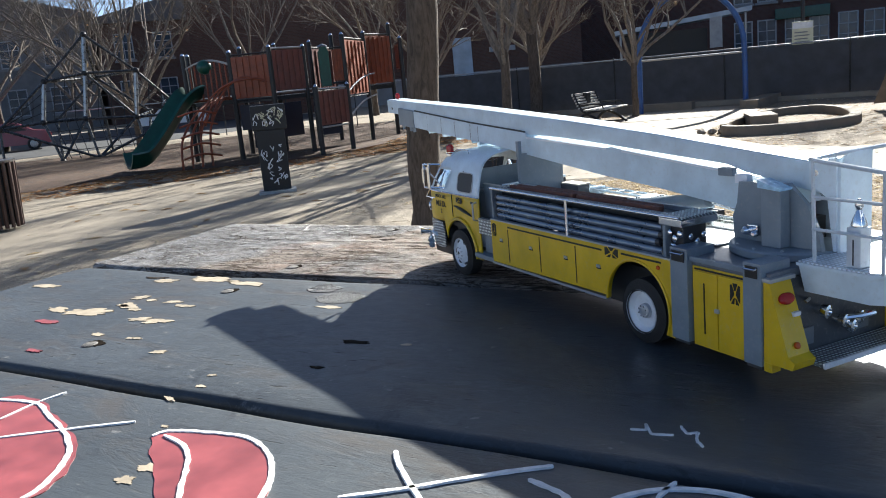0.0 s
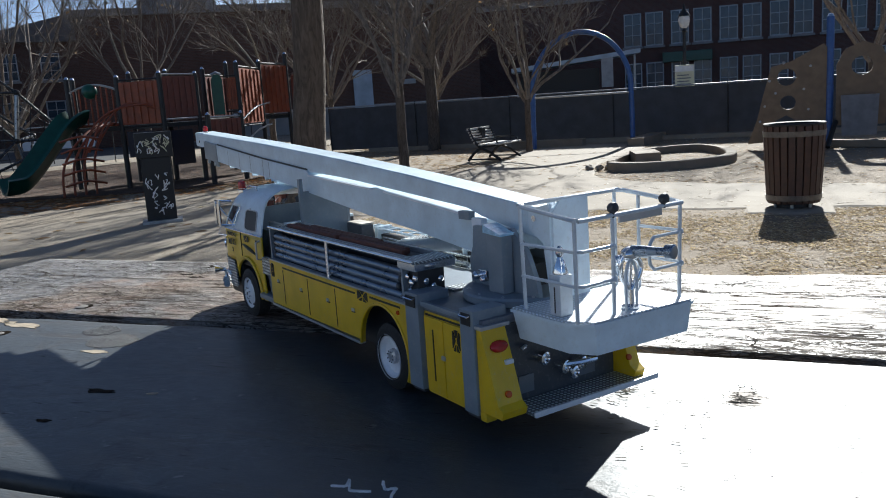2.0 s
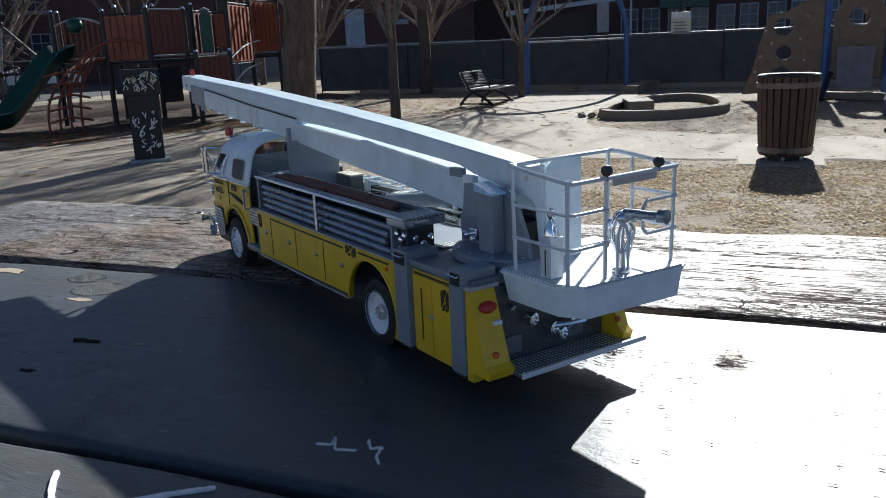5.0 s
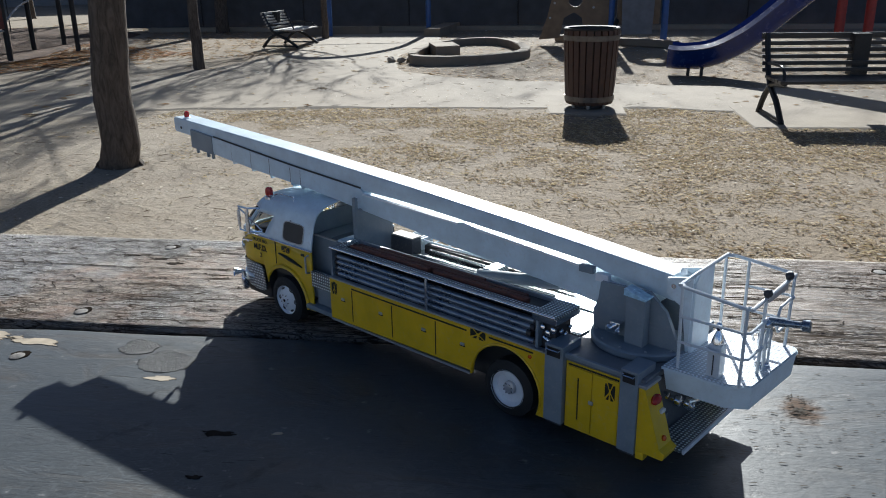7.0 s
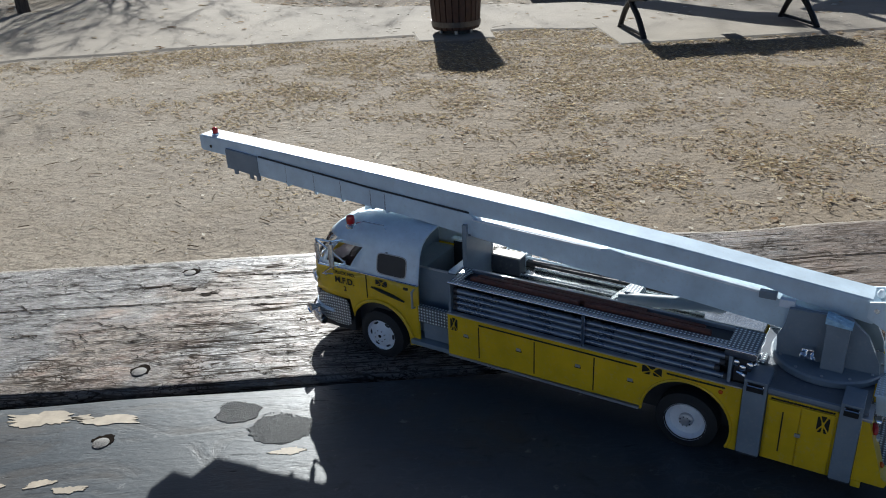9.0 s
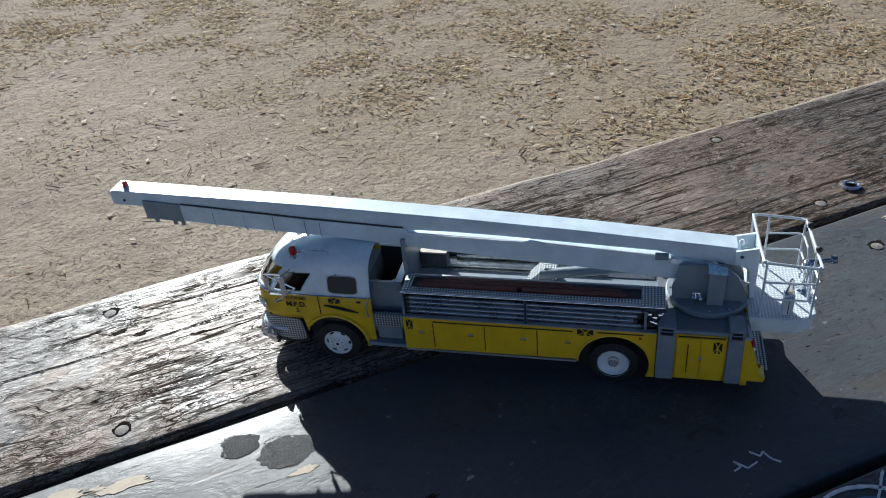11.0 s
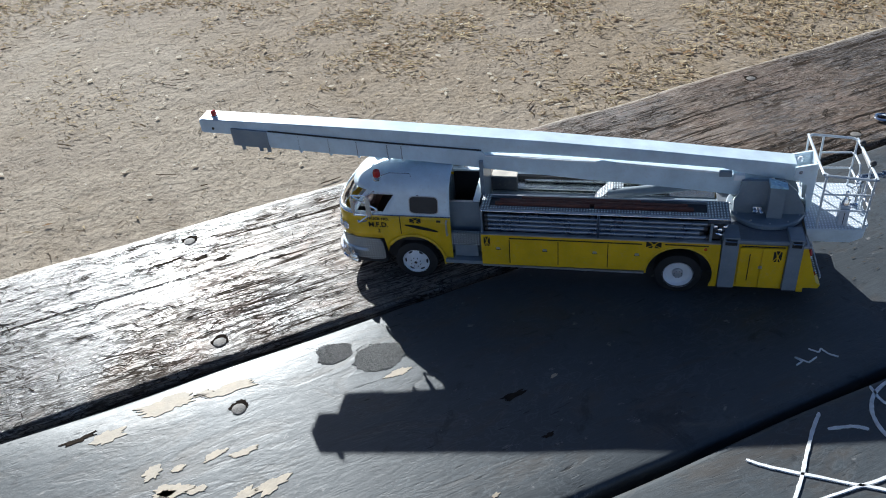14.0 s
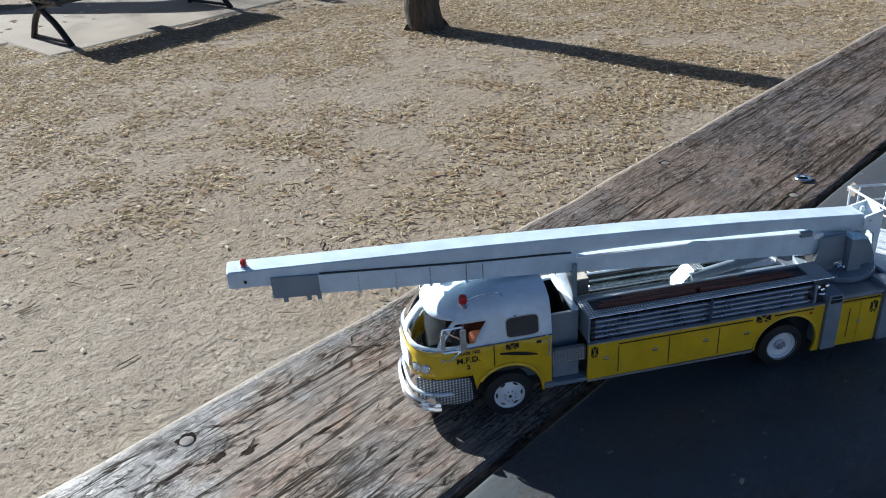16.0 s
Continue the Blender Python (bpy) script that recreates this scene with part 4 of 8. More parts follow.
    part("latch", boxm(0.1955, 0.1990, *sorted((sg * 0.0490, sg * 0.0500)), 0.0365, 0.0390, bevel=0.0003), M_SILVER, lock)
    part("door_rib", boxm(0.1868, 0.1876, *sorted((sg * 0.0490, sg * 0.0494)), 0.0220, 0.0520), M_BLACK, lock)
    part("locker_stripe", boxm(0.1790, 0.2160, *sorted((sg * 0.0478, sg * 0.0483)), 0.0590, 0.0600), M_BLACK, lock)
    em = bmesh.new()
    mark_x(em, 0.2105, 0.0500, 0.0035, 0.0055, sg * 0.0490, sg)
    part("emblem", em, M_BLACK, lock)
    # tail fender with lamps
    tail = part("tail_fender", prismm([(0.2308, 0.0190), (0.2308, 0.0610), (0.2345, 0.0610), (0.2465, 0.0240), (0.2505, 0.0215), (0.2490, 0.0175), (0.2308, 0.0175)], *((-0.0500, -0.0345) if sg < 0 else (0.0425, 0.0500))), M_YELLOW, truck, "yellow sloped tail fender")

    def on_tail(h, y):
        k = (0.0610 - h) / 0.037
        return (0.2345 + 0.0120 * k, y, h)
    nrm = Vector((0.037, 0, 0.0120))
    bm = lathem([(0.0052, 0), (0.0054, 0.0012), (0.0040, 0.0024), (0.0012, 0.0028)], on_tail(0.0520, sg * 0.0415), nrm, 20)
    for v in bm.verts:
        dz = (v.co.z - 0.0520) * 0.42
        v.co.z -= dz
        v.co.x += dz * 0.324
    part("tail_lamp", bm, M_RED, tail, "oval red tail lamp")
    part("reflector", boxm(0.2390, 0.2418, *sorted((sg * 0.0350, sg * 0.0400)), 0.0425, 0.0448, bevel=0.0004), M_HUB, tail)
    part("reverse_lamp", lathem([(0.0018, 0), (0.0018, 0.0012), (0.0010, 0.0018)], on_tail(0.0285, sg * 0.0425), nrm, 14), M_ORANGE, tail)
    part("tail_bracket", boxm(0.2310, 0.2365, *sorted((sg * 0.0440, sg * 0.0505)), 0.0125, 0.0176, bevel=0.0006), M_YELLOW, tail)
    part("tail_cap", boxm(0.2300, 0.2360, *sorted((sg * (0.0322 if sg < 0 else 0.0420), sg * 0.0508)), 0.0611, 0.0632, bevel=0.0005), M_SILVER, tail)

# deck and rear
deck = part("deck", boxm(0.1620, 0.2335, -0.0475, 0.0475, 0.0610, 0.0655, bevel=0.0006), M_DECK, truck, "grey rear deck")
for sg in (-1, 1):
    part("deck_lip", boxm(0.1660, 0.2260, *sorted((sg * 0.0470, sg * 0.0495)), 0.0635, 0.0665, bevel=0.0005), M_GREY, deck)
    if sg < 0:
        part("tread_plate", boxm(0.1580, 0.1690, -0.0215, -0.0080, 0.0656, 0.0668), M_PLATE, deck)
    part("deck_strip", boxm(0.1640, 0.1760, *sorted((sg * 0.0330, sg * 0.0350)), 0.0656, 0.0666), M_HUB, deck)
part("rear_panel", boxm(0.2308, 0.2335, -0.0344, 0.0424, 0.0125, 0.0605), M_REAR, truck, "grey rear panel")
step = part("tail_step", boxm(0.2340, 0.2530, -0.0328, 0.0560, 0.0160, 0.0178, bevel=0.0004), M_PLATE, truck, "silver diamond-plate tail step")
part("step_edge", boxm(0.2532, 0.2548, -0.0328, 0.0560, 0.0156, 0.0186, bevel=0.0004), M_HUB, step)
for y0, y1 in ((-0.027, -0.017), (0.016, 0.027)):
    part("tread_plate", boxm(0.2337, 0.2346, y0, y1, 0.0215, 0.031), M_PLATE, truck)
fit_bm = bmesh.new()
for y, z in ((0.0, 0.0320), (0.0065, 0.0275), (0.0125, 0.0315), (-0.014, 0.0400)):
    add_lathe(fit_bm, [(0.0024, 0), (0.0026, 0.003), (0.0038, 0.004), (0.0038, 0.0070), (0.0026, 0.0076), (0.0020, 0.0060)], (0.2335, y, z), (1, 0.2, -0.1), 14)
add_tube(fit_bm, [(0.240, 0.001, 0.033), (0.244, 0.008, 0.0335), (0.243, 0.020, 0.0325)], 0.0016, 8)
part("hose_coupling", fit_bm, M_CHROME, truck, "chrome hose couplings")
part("tail_pipe", tubem([(0.2338, -0.022, 0.0475), (0.237, -0.0235, 0.0480), (0.2375, -0.027, 0.0470)], 0.0011, 8), M_CHROME, truck)

# hose and ladder racks along both sides
for sg in (-1,):
    yo, yi = sg * 0.0460, sg * 0.0180
    rack = part("hose_rack", boxm(-0.0555, 0.1500, *sorted((sg * 0.0205, sg * 0.0365)), 0.0618, 0.0835), M_DARK, truck, "dark rack with stacked silver hoses")
    for k in range(4):
        z = 0.0647 + 0.0049 * k
        x1 = 0.148 - 0.003 * ((k * 2) % 3)
        for yy in (0.0428,):
            hose = part("suction_pipe", rodm((-0.0500, sg * yy, z), (x1, sg * yy, z - 0.0008), 0.0024, seg=12), M_PIPE, rack)
        part("pipe_end", lathem([(0.0024, 0), (0.0027, 0.002), (0.0020, 0.0035)], (x1, sg * 0.0428, z - 0.0008), (1, 0, 0), 12), M_DARK, rack)
        part("pipe_end", lathem([(0.0024, 0), (0.0027, 0.002), (0.0020, 0.0035)], (-0.0500, sg * 0.0428, z), (-1, 0, 0), 12), M_DARK, rack)
    part("rack_end", boxm(-0.0570, -0.0550, *sorted((sg * 0.0185, sg * 0.0462)), 0.0618, 0.0855), M_GREY, rack)
    part("rack_end", boxm(0.1508, 0.1530, *sorted((sg * 0.0185, sg * 0.0462)), 0.0618, 0.0855), M_GREY, rack)
    for x0, x1 in ((-0.0570, -0.0490), (0.1480, 0.1670)):
        part("end_plate", boxm(x0, x1, *sorted((yo, yi)), 0.0856, 0.0870, bevel=0.0003), M_PLATE, rack, "silver diamond plate")
    part("end_lip", boxm(0.1478, 0.1672, *sorted((sg * 0.0178, sg * 0.0464)), 0.0812, 0.0855, bevel=0.0004), M_CHROME, rack, "chrome edge under the end plate")
    gear = part("gear_box", boxm(0.1535, 0.1640, *sorted((sg * 0.0240, sg * 0.0425)), 0.0618, 0.0811, bevel=0.0008), M_DARK, rack)
    for k in range(3):
        part("valve", lathem([(0.0012, 0), (0.0022, 0.001), (0.0022, 0.0022), (0.0010, 0.0030)], (0.1550 + 0.0042 * k, sg * 0.0425, 0.0765 - 0.0030 * (k % 2)), (0, sg, 0), 12), M_CHROME, gear)
        part("valve", lathem([(0.0010, 0), (0.0019, 0.001), (0.0019, 0.0022), (0.0010, 0.0030)], (0.1640, sg * (0.028 + 0.005 * k), 0.0745 - 0.0035 * (k % 2)), (1, 0, 0), 12), M_CHROME, gear)
    part("valve_pipe", tubem(smooth_loop([(0.1560, sg * 0.0440, 0.0700), (0.1610, sg * 0.0452, 0.0690), (0.1655, sg * 0.0430, 0.0655), (0.1660, sg * 0.0400, 0.0640)], 5), 0.0011, 8), M_CHROME, gear)
    part("top_edge", boxm(-0.0490, 0.1480, *sorted((sg * 0.0430, sg * 0.0462)), 0.0853, 0.0868, bevel=0.0003), M_SILVER, rack)
    part("inner_edge", boxm(-0.0490, 0.1480, *sorted((sg * 0.0180, sg * 0.0205)), 0.0835, 0.0872, bevel=0.0003), M_SILVER, rack)
    part("tread_strip", boxm(-0.0490, 0.1480, *sorted((sg * 0.0368, sg * 0.0429)), 0.0847, 0.0866), M_PLATE, rack, "narrow diamond-plate strip")
    part("hose_tray", boxm(-0.0490, 0.1480, *sorted((sg * 0.0206, sg * 0.0367)), 0.0836, 0.0846), M_DARK, rack)
    for j, (yy, xa, xb) in enumerate(((0.0338, -0.044, 0.044), (0.0292, -0.040, 0.047), (0.0336, 0.048, 0.136), (0.0288, 0.046, 0.131), (0.0246, -0.02, 0.09))):
        part("folded_hose", boxm(xa, xb, *sorted((sg * (yy - 0.0021), sg * (yy + 0.0021))), 0.0847, 0.0889, bevel=0.0012), M_HOSE, rack, "dark brown flat hose")
    part("rail", rodm((-0.0565, sg * 0.0468, 0.0868), (0.1665, sg * 0.0468, 0.0866), 0.0010, seg=10), M_CHROME, rack, "chrome handrail")
    part("rail_strut", rodm((0.0525, sg * 0.0475, 0.0612), (0.0525, sg * 0.0475, 0.0872), 0.0013, seg=10), M_CHROME, rack, "chrome rail strut")

# middle well: ladder, sloped tread plate, grey box behind the crew space
part("well_floor", boxm(-0.0570, 0.1620, -0.0205, 0.0205, 0.0618, 0.0650), M_GREY, truck)
part("inner_wall", boxm(-0.0550, 0.1500, -0.0204, -0.0182, 0.0652, 0.0834), M_SILVER, truck)
far = part("far_tray", boxm(-0.0555, 0.1600, 0.0206, 0.0478, 0.0618, 0.0662, bevel=0.0005), M_TRAY, truck, "bright metal open tray")
part("ladder_bed", boxm(-0.0555, 0.1040, 0.0427, 0.0508, 0.0663, 0.0705, bevel=0.0004), M_DARK, far, "dark bed under the ladder")
for k, y in enumerate((0.0240, 0.0385)):
    part("stowed_pipe", rodm((-0.030 + 0.006 * k, y, 0.0678 + 0.0006 * k), (0.118 + 0.009 * k, y, 0.0678 + 0.0003 * k), 0.0015, seg=10), M_TRAY, far)
lad = bmesh.new()
for yy in (0.0415, 0.0520):
    add_tube(lad, [(-0.0555, yy, 0.0752), (0.102, yy, 0.0735)], 0.0011, 6)
ladder = part("ladder", lad, M_WHITE, truck, "white ladder with thin rungs")
for k in range(10):
    part("rung", rodm((-0.0553 + 0.0163 * k, 0.0415, 0.0750 - 0.0001 * k), (-0.0553 + 0.0163 * k, 0.0520, 0.0750 - 0.0001 * k), 0.0008, seg=8), M_WHITE, ladder)
for x in (-0.040, -0.036, 0.090):
    part("ladder_clip", boxm(x, x + 0.0016, 0.0395, 0.0535, 0.0664, 0.0768), M_WHITE, ladder)
part("tread_wedge", prismm([(0.0470, 0.0655), (0.0635, 0.0825), (0.0735, 0.0825), (0.0745, 0.0655)], 0.006, 0.0235), M_PLATE, truck, "sloped diamond-plate step")
box = part("stowed_box", boxm(-0.0562, -0.0305, 0.0225, 0.0340, 0.0663, 0.0805, bevel=0.0006), M_REAR, truck, "dark grey stowed box with a pale lid")
part("lid", boxm(-0.0560, -0.0303, 0.0228, 0.0350, 0.0806, 0.0820, bevel=0.0005), M_TAN, box, "pale tan wooden lid")

# turntable, tower, control box
disc = part("turntable", lathem([(0.0345, 0.0), (0.0352, 0.0008), (0.0352, 0.0040), (0.0340, 0.0050), (0.0010, 0.0050)], (0.2035, 0.004, 0.0657), (0, 0, 1), 56), M_GREY, truck, "round grey turntable")
for k in range(12):
    a = 2 * math.pi * k / 12
    part("turntable_bolt", lathem([(0.0009, 0), (0.0009, 0.0006), (0.0005, 0.0009)], (0.2035 + 0.0315 * math.cos(a), 0.004 + 0.0315 * math.sin(a), 0.0707), (0, 0, 1), 8), M_SILVER, disc)
tower = None
for yy in (-0.0095, 0.0215):
    bm = prismm([(0.1735, 0.0708), (0.1725, 0.0840), (0.1760, 0.0920), (0.1775, 0.1045), (0.2130, 0.1060), (0.2250, 0.0955), (0.2330, 0.0790), (0.2345, 0.0708)], yy - 0.0015, yy + 0.0015)
    tower = part("tower_plate", bm, M_GREY, truck, "grey boom tower side plate")
    part("pivot_pin", lathem([(0.0036, -0.0022), (0.0036, 0.0022), (0.0020, 0.0030)], (0.2060, yy, 0.0985), (0, -1, 0), 20), M_SILVER, tower)
part("tower_core", boxm(0.1790, 0.2120, -0.0078, 0.0198, 0.0708, 0.0835), M_DARK, truck)
cb = part("control_box", boxm(0.2010, 0.2145, -0.0190, -0.0115, 0.0708, 0.1040, bevel=0.0007), M_GREY, truck, "grey boom control box")
part("control_panel", prismm([(0.2000, 0.1040), (0.2155, 0.1030), (0.2155, 0.1042), (0.2000, 0.1084)], -0.0205, -0.0105), M_SKY_PANEL, cb, "pale blue control panel")
gb = bmesh.new()
add_box(gb, 0.1885, 0.1965, -0.0170, -0.0112, 0.0750, 0.0815, bevel=0.0008)
add_lathe(gb, [(0.0022, 0), (0.0024, 0.0035), (0.0012, 0.0050)], (0.1905, -0.0170, 0.0785), (0, -1, 0), 14)
add_lathe(gb, [(0.0016, 0), (0.0018, 0.003), (0.0008, 0.0040)], (0.1955, -0.0170, 0.0770), (0.3, -1, 0), 12)
part("turntable_motor", gb, M_CHROME, truck, "small chrome motor")


# booms: they swing slightly off the truck's line
def swung(bm):
    for v in bm.verts:
        v.co.y += -0.003 + 0.0215 * (v.co.x + 0.335)
    return bm


def boom_box(pts, hw, bevel=0.0008):
    bm = prismm(pts, -hw, hw)
    bmesh.ops.bevel(bm, geom=list(bm.edges), offset=bevel, segments=2, affect='EDGES', profile=0.6)
    return swung(bm)


SEAM = ((-0.302, -0.267, -0.15, -0.058, -0.055, 0.048, 0.053, 0.066, 0.158, 0.173), (0.1495, 0.1465, 0.1350, 0.1278, 0.1246, 0.1190, 0.1196, 0.1180, 0.1098, 0.1050))
BELLY = ((-0.302, -0.20, -0.12, -0.05, 0.04, 0.10, 0.174), (0.1330, 0.1232, 0.1172, 0.1090, 0.0990, 0.0940, 0.0855))


def seam_z(x):
    return float(np.interp(x, *SEAM))


def belly_z(x):
    return float(np.interp(x, *BELLY))


# the upper boom has a full near flank; below, towards the far side, an unseen hollow is added along the middle so sun
# reaches the ledge
CROWN = ((-0.336, -0.15, 0.0, 0.10, 0.223, 0.227), (0.1598, 0.1488, 0.1380, 0.1295, 0.1170, 0.1105))
KEEL = ((-0.336, -0.15, -0.05, -0.016, 0.02, 0.16, 0.175, 0.2245, 0.227), (0.1455, 0.1320, 0.1262, 0.1252, 0.1232, 0.1127, 0.1085, 0.1002, 0.1025))
HOLLOW = ((-0.0625, -0.0615, 0.02, 0.1625, 0.1635), (0.0, 0.0090, 0.0075, 0.0058, 0.0))
bm = bmesh.new()
rings = []
for x in sorted(set(CROWN[0] + KEEL[0] + HOLLOW[0])):
    top, low, up = (float(np.interp(x, *c)) for c in (CROWN, KEEL, HOLLOW))
    up = max(up, 0.0002)
    cut = min(0.0035, up * 0.5)
    rings.append([bm.verts.new((x, y, z)) for y, z in ((-0.0100, low), (-0.0100, top - 0.0008), (-0.0092, top), (0.0092, top), (0.0100, top - 0.0008), (0.0100, low + up + cut), (0.0045, low + up), (-0.0082, low + up), (-0.0082, low))])
for a, b in zip(rings, rings[1:]):
    for i in range(9):
        bm.faces.new((a[i], a[(i + 1) % 9], b[(i + 1) % 9], b[i]))
bm.faces.new(rings[0])
bm.faces.new(rings[-1][::-1])
bmesh.ops.recalc_face_normals(bm, faces=bm.faces)
upper = part("upper_boom", swung(bm), M_BOOM, truck, "long pale grey upper boom", False)
lower_line = [(x, z) for x, z in zip(*SEAM)] + [(0.2050, 0.1010), (0.2100, 0.0920)] + [(x, z) for x, z in zip(*BELLY)][::-1]
lower = part("lower_boom", boom_box(lower_line, 0.0118, 0.0004), M_BOOM, truck, "pale grey lower boom", False)
shoe = part("boom_shoe", swung(prismm([(-0.3055, 0.1325), (-0.3055, 0.1505), (-0.2690, 0.1470), (-0.2690, 0.1290)], -0.0124, 0.0124)), M_GREY, lower, "grey boom end bracket")
for x in (-0.298, -0.280, -0.272):
    part("shoe_tab", swung(boxm(x, x + 0.0035, -0.0122, -0.0105, 0.1275 - 0.1 * (x + 0.298), 0.1325)), M_GREY, shoe)
for x in (-0.238, -0.208, -0.180, -0.150, -0.136):
    rib = part("boom_rib", swung(boxm(x - 0.0004, x + 0.0004, -0.0118, -0.0113, belly_z(x) + 0.0005, seam_z(x) - 0.001)), M_BLACK, lower)
    zb = belly_z(x)
    part("boom_tab", swung(prismm([(x - 0.0022, zb + 0.0012), (x + 0.0022, zb + 0.0012), (x + 0.0012, zb - 0.0030), (x - 0.0002, zb - 0.0030)], -0.0108, 0.0108)), M_BOOM, lower)
for xa, xb in ((-0.0548, 0.048), (0.066, 0.158)):
    # sloped strip along the lower boom, whitened to look sunlit
    za, zb = seam_z(xa) - 0.0004, seam_z(xb) - 0.0004
    bm = bmesh.new()
    rows = [[bm.verts.new((x, y, z + dz)) for y, dz in ((-0.0118, -0.0012), (-0.0130, -0.0010), (-0.0131, 0.0002), (-0.0100, 0.0006), (-0.0100, -0.0012))] for x, z in ((xa, za), (xb, zb))]
    for i in range(5):
        bm.faces.new((rows[0][i], rows[0][(i + 1) % 5], rows[1][(i + 1) % 5], rows[1][i]))
    bm.faces.new(rows[0])
    bm.faces.new(rows[1][::-1])
    part("boom_ledge", swung(bm), M_HUB, lower, "bright white boom ledge", False)
part("slide_block", swung(boxm(0.1575, 0.1685, -0.0150, -0.0105, 0.1062, 0.1112, bevel=0.0005)), M_GREY, lower)
part("slide_block", swung(boxm(0.1705, 0.180, -0.0150, -0.0105, 0.1025, 0.1080, bevel=0.0005)), M_HUB, lower)
part("tip_hole", swung(lathem([(0.0014, 0), (0.0014, 0.0003)], (-0.3245, -0.0105, 0.1500), (0, -1, 0), 14)), M_BLACK, upper)
part("tip_plate", swung(boxm(-0.3375, -0.3360, -0.0100, 0.0100, 0.1462, 0.1590, bevel=0.0004)), M_BOOM, upper)
tb = part("tip_beacon", swung(lathem([(0.0032, 0), (0.0032, 0.0014), (0.0022, 0.0022)], (-0.3240, -0.0030, 0.1586), (0, 0, 1), 18)), M_CHROME, upper)
part("lens", swung(lathem([(0.0024, 0.0020), (0.0026, 0.0052), (0.0020, 0.0070), (0.0008, 0.0076)], (-0.3240, -0.0030, 0.1586), (0, 0, 1), 18)), M_RED, tb, "red beacon lens")
# dark strip painted in for the shadow line where the booms meet
part("boom_seam", swung(prismm([(x, seam_z(x) + 0.0013) for x in (-0.268, -0.2, -0.15, -0.1, -0.059)] + [(x, seam_z(x) - 0.0002) for x in (-0.059, -0.1, -0.15, -0.2, -0.268)], -0.0112, -0.0104)), M_DARK, upper)
ram = part("lift_ram", swung(rodm((0.060, 0.0, 0.0760), (0.135, 0.0, 0.0870), 0.0048, seg=18)), M_GREY, truck, "grey hydraulic lift cylinder")
part("ram_rod", swung(rodm((0.135, 0.0, 0.0870), (0.178, 0.0, 0.0800), 0.0022, seg=14)), M_CHROME, ram)
# boom rest behind the cab
rest = part("boom_rest", boxm(-0.0602, -0.0565, -0.0170, -0.0140, 0.0620, 0.1215), M_GREY, truck, "grey boom rest post")
part("rest_panel", boxm(-0.0600, -0.0567, -0.0139, 0.0235, 0.0620, 0.1110), M_GREY, rest, "grey bulkhead panel")
part("rest_arm", boxm(-0.0602, -0.0565, 0.0236, 0.0262, 0.0620, 0.1215), M_GREY, rest)

# bucket
PLAN = [(0.2345, -0.0295), (0.2742, -0.0285), (0.2868, -0.0205), (0.2895, 0.0435), (0.2868, 0.0475), (0.2365, 0.0480)]
FLOOR = 0.0690


def grown(k):
    cx, cy = sum(p[0] for p in PLAN) / 6, sum(p[1] for p in PLAN) / 6
    return [(cx + (x - cx) * k, cy + (y - cy) * k) for x, y in PLAN]


bm = bmesh.new()
tub = [[bm.verts.new((*p, z)) for p in grown(k)] for k, z in ((0.90, FLOOR - 0.0165), (0.93, FLOOR - 0.0162), (0.985, FLOOR - 0.0020), (1.012, FLOOR - 0.0018), (1.012, FLOOR - 0.0004))]
for lo, hi in zip(tub, tub[1:]):
    for i in range(6):
        bm.faces.new((lo[i], lo[(i + 1) % 6], hi[(i + 1) % 6], hi[i]))
bm.faces.new(tub[0][::-1])
bm.faces.new(tub[-1])
bucket = part("bucket", bm, M_WHITE, truck, "white rescue bucket with grey rail")
part("bucket_floor", prismm(grown(0.99), FLOOR - 0.0003, FLOOR + 0.0006, 'z'), M_PLATE_WHITE, bucket, "white diamond-plate bucket floor")
RAIL = [Vector((0.2400, -0.0272, 0.1226)), Vector((0.2838, -0.0268, 0.1182)), Vector((0.2815, 0.0470, 0.1182)), Vector((0.2382, 0.0455, 0.1226))]


def rail_loop(drop):
    """The rail's round-cornered frame, drop metres under its top."""
    pts = []
    for i, p in enumerate(RAIL):
        for q, w in ((RAIL[i - 1], (0.0058, 0.0022)), (RAIL[(i + 1) % 4], (0.0022, 0.0058))):
            for u in w:
                pts.append(p + (q - p).normalized() * u + ((RAIL[(i + 2) % 4] - p).normalized() * 0.0014 if u < 0.003 else Vector((0, 0, 0))) - Vector((0, 0, drop)))
    return pts


def on_rail(i, k, z):
    p = RAIL[i].lerp(RAIL[(i + 1) % 4], k)
    return Vector((p.x, p.y, z))


def foot_of(p):
    return Vector((p.x + (0.2620 - p.x) * 0.03, p.y + (0.009 - p.y) * 0.02, FLOOR))


